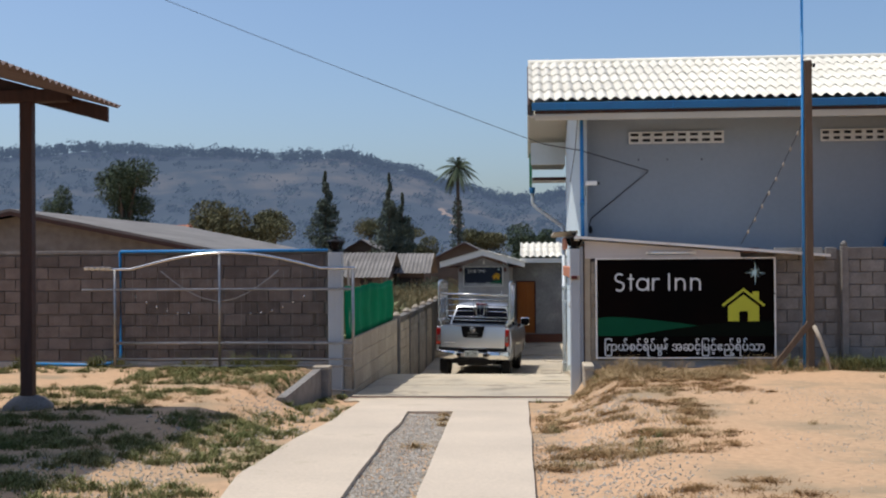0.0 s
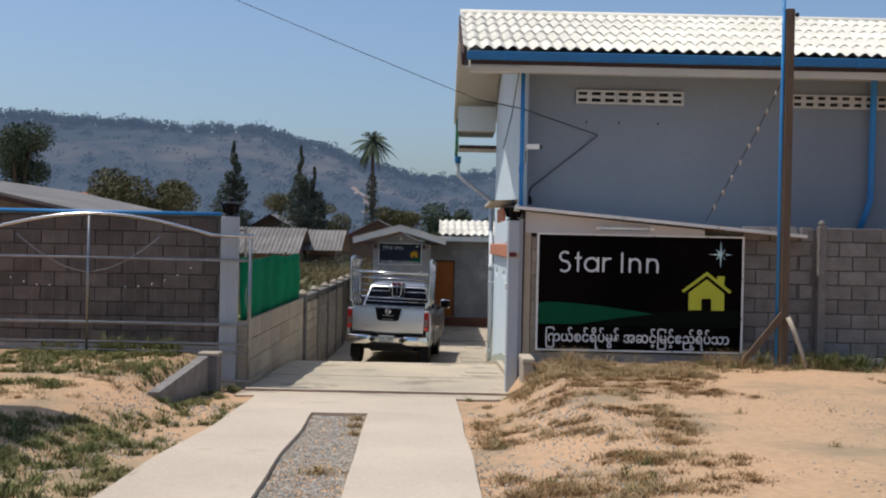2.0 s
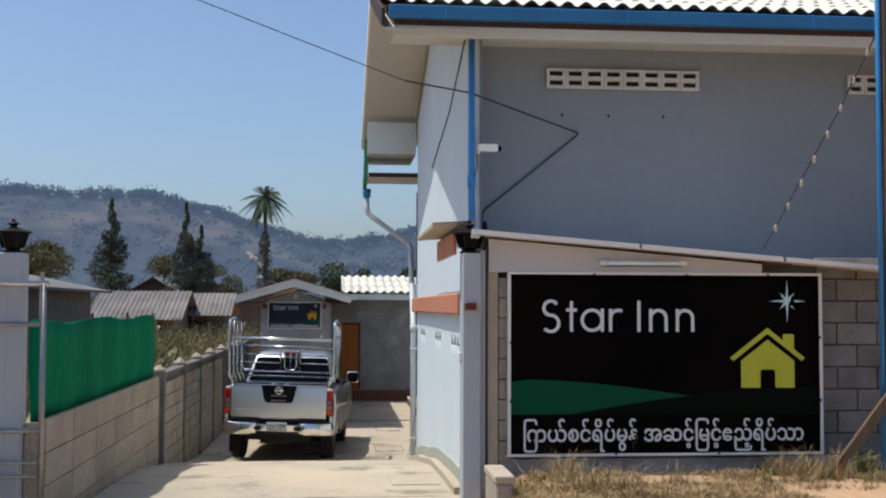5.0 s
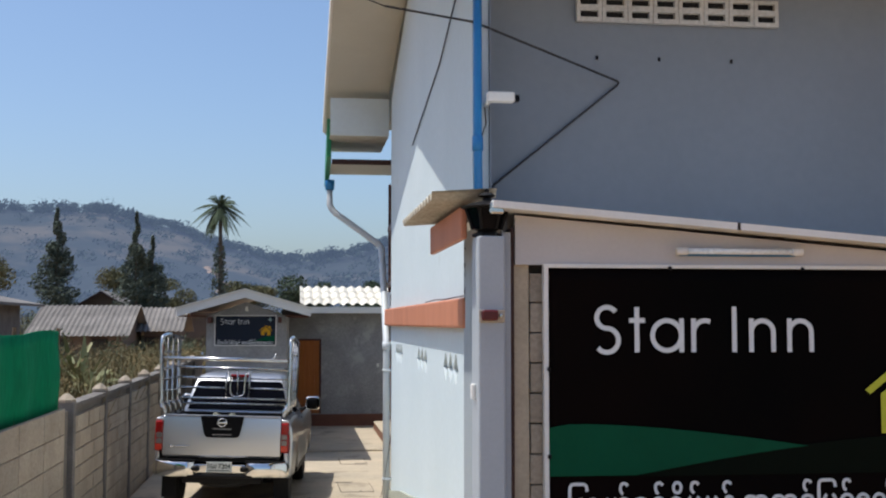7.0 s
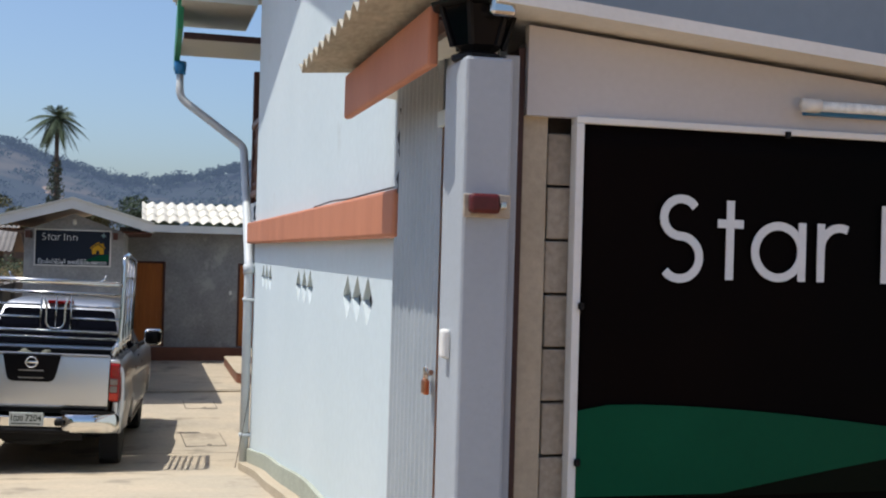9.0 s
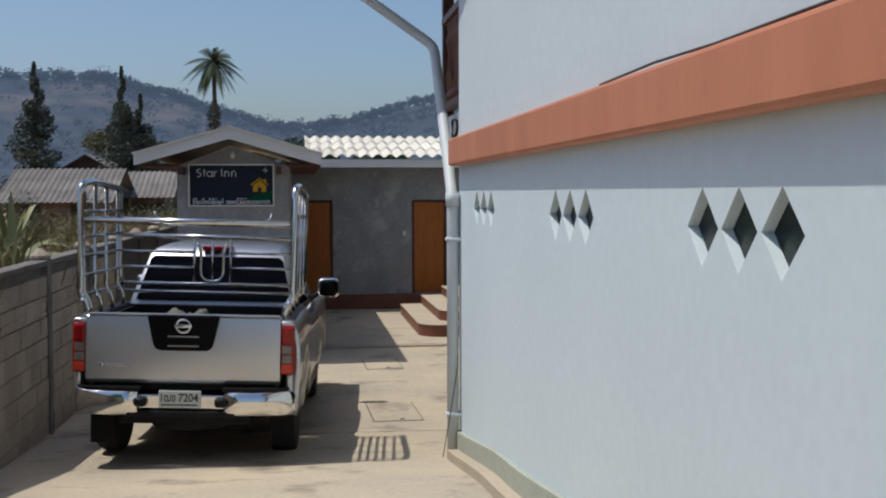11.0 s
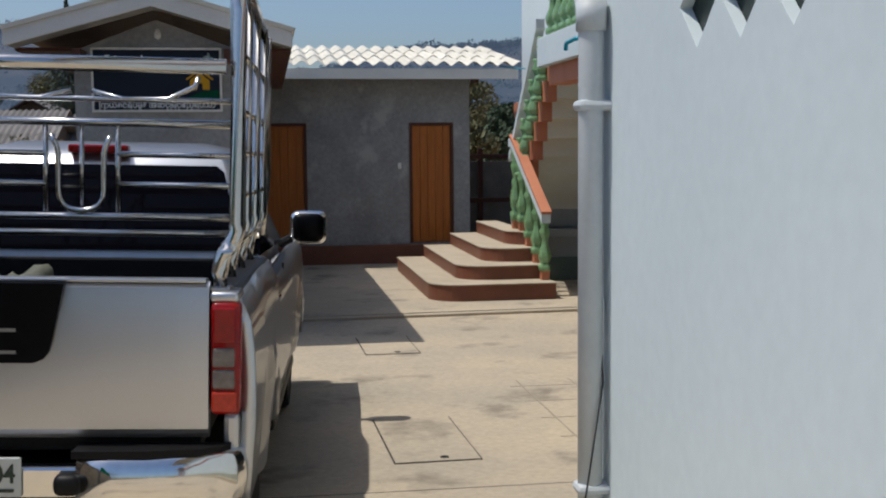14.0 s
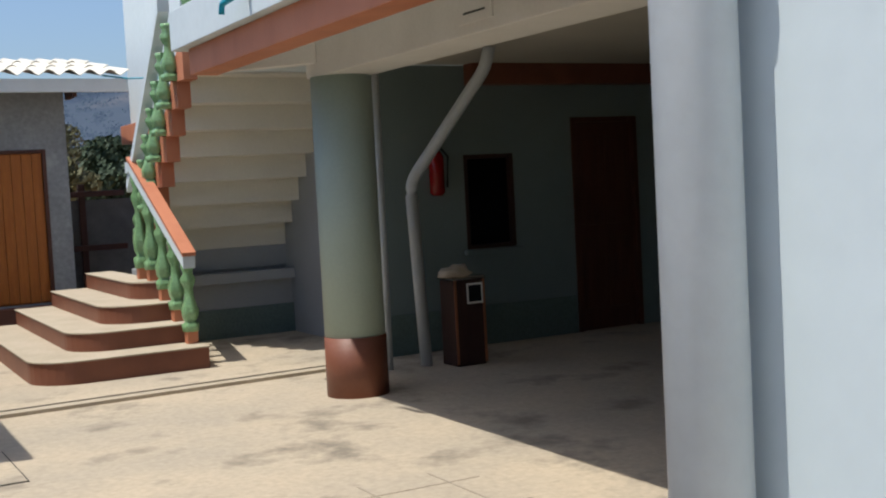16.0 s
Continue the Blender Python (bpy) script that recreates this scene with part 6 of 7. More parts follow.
# tail lamps
for s in (-1, 1):
    tl = tpart("tail_lamp", box(s * 0.815, s * 0.925, 0.02, 0.20, 0.87, 1.29, 0.02), RED_LENS, "tall red tail lamp", True)
    tpart("lens", box(s * 0.825, s * 0.905, 0.008, 0.03, 0.97, 1.04, 0.008), CLEAR_LENS, "clear lens", parent=tl)
    tpart("lens", box(s * 0.825, s * 0.905, 0.008, 0.03, 1.05, 1.12, 0.008), CLEAR_LENS, "clear lens", parent=tl)
    tpart("lens", box(s * 0.822, s * 0.912, 0.006, 0.03, 0.885, 0.96, 0.008), AMBER_LENS, "orange red lens", parent=tl)
    tpart("lens", box(s * 0.825, s * 0.908, 0.006, 0.03, 1.14, 1.27, 0.008), RED_LENS, "red lens", parent=tl)
    tpart("corner", box(s * 0.86, s * 0.92, 0.06, 0.2, 0.72, 0.87, 0.02), SILVER, "silver rear corner")
tpart("badge", box(-0.715, -0.665, 0.004, 0.02, 0.925, 0.955, 0.008), CHROME, "small chrome badge", parent=tg)
tpart("badge", box(-0.64, -0.43, 0.004, 0.02, 0.93, 0.948, 0.004), CHROME, "plain chrome name bar", parent=tg)
# bumper
for s in (-1, 1):
    prof = [(0.36, -0.105), (0.48, -0.105), (0.60, -0.10), (0.70, -0.09), (0.79, -0.07), (0.86, -0.04), (0.91, 0.0), (0.94, 0.05), (0.955, 0.12), (0.96, 0.21), (0.955, 0.32)]
    rings = []
    for x, y in prof:
        inward = smooth_step(0.75, 0.96, x)
        ring = []
        for k in range(9):
            a = -1.35 + 2.7 * k / 8
            dx, dy = 0.035 * inward * (1 - math.cos(a)), 0.045 * (1 - inward) * (1 - math.cos(a))
            ring.append((s * (x - dx), y + dy, 0.635 + 0.105 * math.sin(a) / math.sin(1.35)))
        ring += [(s * (x - 0.09 * inward), y + 0.07 * (1 - inward), 0.74), (s * (x - 0.09 * inward), y + 0.07 * (1 - inward), 0.53)]
        rings.append(ring)
    tpart("bumper_side", loft(rings), CHROME, "chrome bumper corner", True)
    pad = prism([(s * 0.34, -0.085), (s * 0.60, -0.08), (s * 0.78, -0.05), (s * 0.86, -0.01), (s * 0.89, 0.06), (s * 0.34, 0.06)][::s], "z", 0.735, 0.762)
    tpart("bumper_top", pad, BLACK_PLASTIC, "black bumper step")
    tpart("tow_hook", box(s * 0.28, s * 0.38, -0.125, -0.02, 0.605, 0.685, 0.03, seg=3), BLACK_PLASTIC, "black bumper plug", True)
tpart("bumper_middle", box(-0.36, 0.36, -0.06, 0.0, 0.58, 0.70, 0.012), CHROME, "chrome bumper middle")
tpart("bumper_lower", box(-0.45, 0.45, -0.09, 0.0, 0.52, 0.57, 0.015), BLACK_PLASTIC, "black lower step")
pl = tpart("number_plate", box(-0.185, 0.165, -0.078, -0.066, 0.595, 0.74, 0.006), PLATE_WHITE, "white number plate")
tpart("plate_text", box(-0.16, 0.14, -0.081, -0.078, 0.615, 0.627), INK, "unreadable line", parent=pl)


def plate_word(text, size, x, z, w):
    cu = bpy.data.curves.new("text", "FONT")
    cu.body, cu.size, cu.extrude, cu.resolution_u, cu.offset = text, size, 0.001, 3, 0.002
    tmp = new("text_source", cu)
    bpy.context.view_layer.update()
    me = bpy.data.meshes.new_from_object(tmp.evaluated_get(bpy.context.evaluated_depsgraph_get()))
    bpy.data.objects.remove(tmp)
    bpy.data.curves.remove(cu)
    xs = [v.co.x for v in me.vertices]
    me.transform(Matrix.Translation((x, -0.080, z)) @ pose(0, 0, 0, 90) @ Matrix.Diagonal((w / (max(xs) - min(xs)), 1, 1, 1)) @ Matrix.Translation((-min(xs), 0, 0)))
    me.materials.clear()
    me.materials.append(INK)
    ob = new("plate_number", me)
    ob.parent = pl


plate_word("1ฒข", 0.095, -0.165, 0.65, 0.12)
plate_word("7204", 0.095, -0.02, 0.65, 0.165)
# cab
cabin = loft([[(s * a, y, z) for s, a, y, z in pts] for pts in (
    [(-1, 0.84, 1.76, 1.18), (1, 0.84, 1.76, 1.18), (1, 0.84, 3.95, 1.16), (-1, 0.84, 3.95, 1.16)],
    [(-1, 0.82, 1.80, 1.36), (1, 0.82, 1.80, 1.36), (1, 0.82, 3.72, 1.30), (-1, 0.82, 3.72, 1.30)],
    [(-1, 0.68, 2.0, 1.79), (1, 0.68, 2.0, 1.79), (1, 0.70, 3.12, 1.80), (-1, 0.70, 3.12, 1.80)],
    [(-1, 0.62, 2.08, 1.86), (1, 0.62, 2.08, 1.86), (1, 0.64, 2.95, 1.88), (-1, 0.64, 2.95, 1.88)],
    [(-1, 0.45, 2.25, 1.90), (1, 0.45, 2.25, 1.90), (1, 0.45, 2.80, 1.91), (-1, 0.45, 2.80, 1.91)])])
soften(tpart("cab", cabin, SILVER, "silver cab with rounded roof", True), 0.03)
# rear window, slightly proud of the sloping back
rw = prism([(-0.765, 0.0), (0.765, 0.0), (0.66, 0.44), (0.62, 0.475), (-0.62, 0.475), (-0.66, 0.44)], "y", -0.010, 0.004)
rw.transform(pose(0, 1.778, 1.345, -25.5))
tpart("rear_window", rw, DARK_GLASS, "dark tinted rear window")
for s in (-1, 1):
    sw = prism([(1.95, 1.31), (3.62, 1.27), (3.12, 1.70), (2.10, 1.70)], "x", 0, 0.012)
    sw.transform(Matrix.Translation((s * 0.845, 0, 1.31)) @ pose(0, 0, 0, 0, -20.5 * s) @ Matrix.Translation((0, 0, -1.31)))
    tpart("side_window", sw, DARK_GLASS, "dark tinted side window")
ws = prism([(-0.76, 0), (0.76, 0), (0.64, 0.78), (-0.64, 0.78)], "y", -0.004, 0.012)
ws.transform(pose(0, 3.80, 1.24, 52))
tpart("windscreen", ws, DARK_GLASS, "dark windscreen")
tpart("brake_light", box(-0.155, 0.155, 1.98, 2.06, 1.835, 1.88, 0.01), RED_LENS, "red high brake light")
tpart("bonnet", loft([[(-0.86, y, z - 0.12), (-0.80, y, z), (0.80, y, z), (0.86, y, z - 0.12), (0.86, y, 0.6), (-0.86, y, 0.6)] for y, z in ((3.80, 1.20), (4.4, 1.15), (4.9, 1.06), (5.08, 0.95))]), SILVER, "silver bonnet", True)
tpart("front_bumper", box(-0.92, 0.92, 5.0, 5.18, 0.42, 0.72, 0.05), SILVER)
# wheels
for s in (-1, 1):
    for yy in (1.05, 4.25):
        wh = tpart("wheel", lathe([(0.20, -0.11), (0.355, -0.11), (0.38, -0.07), (0.38, 0.07), (0.355, 0.11), (0.20, 0.11)], (0, 0, 0), 28), RUBBER, "black tyre", False)
        wh.matrix_basis = pose(s * 0.79, yy, 0.385, 0, 90)
        rm = part("rim", lathe([(0.215, -0.10), (0.22, 0.0), (0.215, 0.095), (0.06, 0.075), (0.05, 0.10)], (0, 0, 0), 20), GALV, wh, "grey alloy rim", False, True)
        tpart("arch_liner", prism([(yy - 0.44, 0.42), (yy + 0.44, 0.42), (yy + 0.38, 0.70), (yy, 0.84), (yy - 0.38, 0.70)], "x", s * 0.50, s * 0.80), BLACK_PLASTIC)
        tpart("mud_flap", box(s * 0.70, s * 0.90, yy - 0.47, yy - 0.455, 0.16, 0.55), BLACK_PLASTIC)
# steel rack
rack = tpart("steel_rack", tube([(-0.86, 0.12, 2.15), (0.86, 0.12, 2.15)], 0.029, n=12), STEEL, "tubular stainless steel rack over the bed", True)
zr = [1.50, 1.67, 1.84, 2.00, 2.22]


def rbar(pts, r=0.019, label=""):
    tpart("tube", tube(pts, r, n=8), STEEL, label, True, parent=rack)


for s in (-1, 1):
    rbar(bend([(s * 0.835, 0.14, ZT + 0.03), (s * 0.835, 0.14, 1.44), (s * 0.90, 0.14, 1.52), (s * 0.90, 0.14, 2.45), (s * 0.90, 0.55, 2.48), (s * 0.88, 1.70, 2.42)], 0.09), 0.030)
    rbar(bend([(s * 0.835, 0.25, ZT + 0.03), (s * 0.835, 0.25, 1.44), (s * 0.90, 0.25, 1.52), (s * 0.90, 0.25, 2.38)], 0.05), 0.024)
    for yy in (0.62, 1.05, 1.5):
        rbar(bend([(s * 0.835, yy, ZT + 0.03), (s * 0.835, yy, 1.44), (s * 0.895, yy, 1.52), (s * 0.895, yy, 2.45)], 0.05), 0.021)
    for zz in zr:
        rbar([(s * 0.895, 0.16, zz), (s * 0.885, 1.66, zz)], 0.015)
    for yy in (0.14, 1.62):
        tpart("foot_plate", box(s * 0.79, s * 0.88, yy - 0.05, yy + 0.05, ZT + 0.03, ZT + 0.045, 0.004), STEEL, parent=rack)
FYR = 1.62
for zz, r in ((1.44, 0.018), (1.52, 0.020), (1.68, 0.015), (1.83, 0.015), (1.985, 0.021), (2.10, 0.014)):
    if zz in (1.68, 1.83):
        rbar([(-0.86, FYR, zz), (-0.17, FYR, zz)], r)
        rbar([(0.17, FYR, zz), (0.86, FYR, zz)], r)
    else:
        rbar([(-0.87, FYR, zz), (0.87, FYR, zz)], r)
for s in (-1, 1):
    rbar(bend([(s * 0.87, FYR, 1.44), (s * 0.90, FYR, 1.7), (s * 0.90, FYR, 2.42)], 0.1), 0.026)
    rbar([(s * 0.175, FYR, 1.52), (s * 0.175, FYR, 1.985)], 0.014)
rbar([(0, FYR, 1.54), (0, FYR, 1.98)], 0.011)
rbar(bend([(-0.145, FYR - 0.02, 1.92), (-0.11, FYR - 0.02, 1.85), (-0.11, FYR - 0.02, 1.55), (0.11, FYR - 0.02, 1.55), (0.11, FYR - 0.02, 1.85), (0.145, FYR - 0.02, 1.92)], 0.10), 0.015, "bent U-shaped tube")
for s in (-1, 1):
    rbar([(s * 0.05, FYR, 2.14), (s * 0.2, FYR, 2.10), (s * 0.42, FYR, 2.105), (s * 0.55, FYR, 2.17), (s * 0.57, FYR, 2.22)], 0.013, "horn-shaped ornament")
tarp = thing("tarpaulin", world_of(truck) @ pose(-0.12, 0.55, 0.81), "crumpled olive tarpaulin heap in the truck bed", "tarpaulin")
bm = bmesh.new()
bmesh.ops.create_icosphere(bm, subdivisions=5, radius=0.5)
for v in bm.verts:
    k = 1 + 0.30 * noise.noise(v.co * 3.5) - 0.22 * abs(noise.noise(v.co * 9)) + 0.05 * noise.noise(v.co * 22)
    v.co = Vector((v.co.x * 0.75 * k, v.co.y * 0.6 * k, max(0, v.co.z * 1.0 * k + 0.05)))
part("sheet", bm, TARP, tarp, local=True, smooth=True)

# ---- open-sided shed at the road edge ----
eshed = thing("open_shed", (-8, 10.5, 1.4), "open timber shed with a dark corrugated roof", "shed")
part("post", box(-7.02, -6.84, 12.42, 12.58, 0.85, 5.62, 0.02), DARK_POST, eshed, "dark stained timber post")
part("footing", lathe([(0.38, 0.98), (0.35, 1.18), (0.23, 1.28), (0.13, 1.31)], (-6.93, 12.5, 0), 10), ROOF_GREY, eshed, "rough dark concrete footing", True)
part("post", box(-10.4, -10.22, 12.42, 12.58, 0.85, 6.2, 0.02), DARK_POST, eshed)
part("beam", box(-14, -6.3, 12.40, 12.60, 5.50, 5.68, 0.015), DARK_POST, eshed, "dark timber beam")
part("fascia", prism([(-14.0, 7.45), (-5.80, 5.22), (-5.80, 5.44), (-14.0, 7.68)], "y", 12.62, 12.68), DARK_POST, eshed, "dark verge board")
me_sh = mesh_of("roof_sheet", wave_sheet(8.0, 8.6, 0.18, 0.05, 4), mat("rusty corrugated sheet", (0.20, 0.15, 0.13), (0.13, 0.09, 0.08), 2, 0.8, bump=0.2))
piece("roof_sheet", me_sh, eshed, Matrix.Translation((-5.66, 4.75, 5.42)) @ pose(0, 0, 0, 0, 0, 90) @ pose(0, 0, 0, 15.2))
# the shed shrunk towards the first camera position to fit that view
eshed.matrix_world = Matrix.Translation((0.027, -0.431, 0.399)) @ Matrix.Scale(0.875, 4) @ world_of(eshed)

# ---- houses beyond the wall ----
def far_house(name, x0, x1, y0, y1, ze, zr, label, wall_m, roof_m, ridge="x", over=0.5, cols=1.2):
    t = thing(name, ((x0 + x1) / 2, (y0 + y1) / 2, 0), label, "house", "houses beyond the wall")
    if ridge == "x":
        ym = (y0 + y1) / 2
        part("wall", prism([(y0, -0.2), (y1, -0.2), (y1, ze), (ym, zr - 0.15), (y0, ze)], "x", x0, x1), wall_m, t)
        sheet_roof(t, x0 - over, x1 + over, (y0 - over, ze - 0.12), (ym, zr), cols, 1.6, cols / 4, 0.06, roof_m)
        part("rear_slope", prism([(ym, zr), (y1 + over, ze - 0.12), (y1 + over, ze - 0.06), (ym, zr + 0.06)], "x", x0 - over, x1 + over), roof_m, t)
        n = max(2, int((x1 - x0) / 2.2))
        for k in range(n):
            xx = x0 + (k + 0.5) * (x1 - x0) / n
            # near-black panels on the wall paint in unlit openings
            wd = part("window", box(xx - 0.4, xx + 0.4, y0 - 0.05, y0 - 0.005, 1.0, 2.0), DARK_VOID, t, "dark panel painted as an unlit opening")
            part("frame", box(xx - 0.46, xx + 0.46, y0 - 0.07, y0 - 0.052, 2.0, 2.06), DARK_POST, wd)
    else:
        xm = (x0 + x1) / 2
        part("wall", prism([(x0, -0.2), (x1, -0.2), (x1, ze), (xm, zr - 0.12), (x0, ze)], "y", y0, y1), wall_m, t)
        for s, xe in ((-1, x0 - over), (1, x1 + over)):
            zz = ze - (zr - ze) * over / (xm - x0)
            part("roof_slope", prism([(xe, zz), (xm, zr), (xm, zr + 0.08), (xe, zz + 0.08)], "y", y0 - over, y1 + over), roof_m, t)
            part("verge", prism([(xe, zz - 0.12), (xm, zr - 0.12), (xm, zr), (xe, zz)], "y", y0 - over, y0 - over + 0.05), DARK_POST, t, "dark verge board")
    return t


far_house("house", -21.5, -8.6, 30.0, 46.0, 3.45, 4.75, "grey block house with a weathered cement sheet roof", BLOCK, ROOF_GREY, "y", 0.6)
far_house("house", -13.8, -9.4, 72.0, 80.0, 2.2, 3.75, "low timber house with a grey sheet roof", mat("grey brown boards", (0.12, 0.095, 0.075), (0.08, 0.062, 0.05), 1, 0.9, bump=0.2), ROOF_GREY)
far_house("house", -9.0, -7.2, 78.0, 84.0, 2.4, 3.7, "low timber house with a grey sheet roof", mat("grey brown boards", (0.12, 0.095, 0.075)), ROOF_GREY)
far_house("house", -16.0, -11.4, 92.0, 99.0, 3.6, 5.0, "dark timber house with a grey sheet roof", mat("grey brown boards", (0.12, 0.095, 0.075)), ROOF_GREY, "y")
far_house("house", -7.5, -2.0, 86.0, 93.0, 3.2, 4.6, "dark timber house with a grey sheet roof", mat("grey brown boards", (0.12, 0.095, 0.075)), ROOF_GREY, "y")
far_house("house", -29.0, -22.2, 66.0, 74.0, 4.2, 5.6, "house with an orange tile roof", WHITE_WALL, mat("orange tile", (0.42, 0.16, 0.08), (0.34, 0.12, 0.06), 1, 0.8, bump=0.1))


# ---- trees ----
def leaf_cloud(centres, count, size, seed, flat=0.5):
    """Small leaf clumps round a list of (x, y, z, rx, rz)."""
    r = random.Random(seed)
    verts, faces = [], []
    for cx, cy, cz, rx, rz in centres:
        for _ in range(count):
            while True:
                u = Vector((r.uniform(-1, 1), r.uniform(-1, 1), r.uniform(-1, 1)))
                if 0.25 < u.length < 1 + 0.12 * r.random():
                    break
            p = Vector((cx + u.x * rx, cy + u.y * rx, cz + u.z * rz))
            n = Vector((r.uniform(-1, 1), r.uniform(-1, 1), r.uniform(-flat, 1))).normalized()
            a = n.orthogonal().normalized()
            b = n.cross(a)
            s = size * r.uniform(0.5, 1.3)
            k = len(verts)
            verts += [tuple(p + a * s), tuple(p + b * s * 0.45), tuple(p - a * s), tuple(p - b * s * 0.45)]
            faces.append((k, k + 1, k + 2, k + 3))
    return verts, faces


def crown(t, data, material, label="", name="crown"):
    me = bpy.data.meshes.new(name)
    me.from_pydata([tuple(Vector(v) - Vector(t.matrix_basis.translation)) for v in data[0]], [], data[1])
    me.materials.append(material)
    ob = new(name, me)
    ob.parent = t
    return tagged(ob, label)


def broad_tree(x, y, h, w, seed, material, label, base=0.35, lumps=9, leaves=420, size=None):
    r = random.Random(seed)
    t = thing("tree", (x, y, 0), label, "tree", "trees beyond the wall")
    part("trunk", tube([(x, y, -0.3), (x + 0.1 * w, y, h * 0.3), (x - 0.05 * w, y, h * 0.7)], [w * 0.06, w * 0.045, w * 0.02]), BARK, t, smooth=True)
    cs = []
    for k in range(lumps):
        a, f = r.uniform(0, 6.28), r.random()
        z = h * (base + (0.92 - base) * f)
        rad = w * 0.5 * (0.75 - 0.5 * abs(f - 0.4)) * r.uniform(0.2, 0.9)
        cx, cy = x + math.cos(a) * rad, y + math.sin(a) * rad
        cs.append((cx, cy, z, w * r.uniform(0.13, 0.30), h * r.uniform(0.07, 0.17)))
        part("limb", tube([(x, y, h * base * 0.8), ((x + cx) / 2, (y + cy) / 2, z * 0.75), (cx, cy, z)], [w * 0.025, w * 0.018, w * 0.008], n=5), BARK, t)
    crown(t, leaf_cloud(cs, int(leaves * 3.6), size or w * 0.019, seed), material)


def conifer(x, y, h, w, seed):
    r = random.Random(seed)
    t = thing("conifer_tree", (x, y, 0), "slim dark conifer with a ragged pointed crown", "tree", "conifers beyond the wall")
    part("trunk", tube([(x, y, -0.3), (x, y, h * 0.97)], [w * 0.05, w * 0.01]), BARK, t)
    cs = []
    for k in range(16):
        f = k / 15
        rad = w * 0.70 * (1 - f) ** 0.9
        for q in range(3 if k < 12 else 1):
            a = r.uniform(0, 6.28)
            cs.append((x + math.cos(a) * rad * 0.55, y + math.sin(a) * rad * 0.55, h * (0.10 + 0.88 * f) + r.uniform(-0.3, 0.3), max(0.09, rad * r.uniform(0.45, 0.85)), h * 0.045))
    crown(t, leaf_cloud(cs, 260, w * 0.036, seed, 0.1), LEAF_BLUE)


def palm(x, y, h, seed, fr=2.0):
    r = random.Random(seed)
    t = thing("palm_tree", (x, y, 0), "tall coconut palm with drooping fronds", "tree")
    part("trunk", tube([(x, y, -0.3), (x + 0.1, y, h * 0.4), (x, y, h)], [0.24, 0.18, 0.14]), BARK, t, smooth=True)
    verts, faces = [], []
    for k in range(38):
        az, el = r.uniform(0, 6.28), math.radians(r.uniform(-55, 85))
        L = fr * r.uniform(0.75, 1.05)
        prev = None
        for j in range(13):
            s = j / 12
            d = L * s
            px = x + math.cos(az) * math.cos(el) * d
            py = y + math.sin(az) * math.cos(el) * d
            pz = h + math.sin(el) * d - 0.55 * d * d / L
            p = Vector((px, py, pz))
            if prev is not None:
                w = fr * 0.17 * math.sin(math.pi * min(1, s * 0.92 + 0.06)) + 0.02
                side = Vector((-math.sin(az), math.cos(az), 0))
                for sg in (-1, 1):
                    q = len(verts)
                    tip = p + side * sg * w + Vector((0, 0, -w * 0.75)) + (p - prev) * 0.8
                    verts += [tuple(prev), tuple(p), tuple(tip)]
                    faces.append((q, q + 1, q + 2))
            prev = p
    crown(t, (verts, faces), LEAF, "drooping feathered fronds")
    crown(t, leaf_cloud([(x, y, h * (0.2 + 0.12 * q), 0.95 - 0.13 * q, h * 0.09) for q in range(5)], 260, 0.13, seed + 3), LEAF_BLUE, "shrub growing round the trunk", "shrub")


broad_tree(-33.3, 90, 11.8, 6.2, 31, LEAF, "dense dark round-topped tree", 0.3, 18, 420)
broad_tree(-40, 92, 10, 6, 32, LEAF, "dense dark tree beyond the wall", 0.25, 12, 300)
broad_tree(-23.4, 84, 7.6, 7.4, 33, LEAF_OLIVE, "broad olive green tree", 0.15, 16, 380)
broad_tree(-20.0, 86, 7.5, 6.0, 34, LEAF_OLIVE, "broad olive green tree", 0.15, 12, 340)
broad_tree(-17.6, 74, 4.6, 4.6, 35, LEAF_OLIVE, "low bushy green tree beyond the wall", 0.1, 9, 300)
broad_tree(-14.5, 104, 7, 5, 36, LEAF_OLIVE, "bushy tree behind the houses", 0.1, 12, 300)
broad_tree(-9.5, 100, 6.5, 5.5, 37, LEAF_OLIVE, "bushy tree behind the houses", 0.1, 12, 300)
broad_tree(0.5, 98, 6.6, 6.5, 38, LEAF, "bushy tree behind the back building", 0.1, 14, 300)
broad_tree(5.5, 96, 6.4, 5.5, 39, LEAF, "bushy tree behind the back building", 0.1, 12, 300)
broad_tree(-4.0, 102, 6.0, 6, 40, LEAF_OLIVE, "bushy tree behind the houses", 0.1, 12, 300)
broad_tree(6.2, 52, 3.4, 2.6, 41, LEAF, "leafy shrub beyond the back wall", 0.1, 9, 300, 0.10)
broad_tree(4.6, 50, 2.9, 2.4, 42, LEAF_OLIVE, "leafy shrub beyond the back wall", 0.1, 9, 300, 0.10)
broad_tree(12, 92, 7, 7, 43, LEAF_OLIVE, "bushy tree behind the back building", 0.1, 12, 260)
conifer(-16.4, 90, 10.4, 3.4, 51)
conifer(-11.0, 89, 10.1, 3.0, 52)
conifer(-10.1, 90.5, 8.6, 3.2, 53)
palm(-5.5, 90, 10.9, 61)


def bushes(centres, seed, count, size, material, label, name="scrub"):
    data = leaf_cloud(centres, count, size, seed)
    stuff(name, data, material, label, "shrubs")


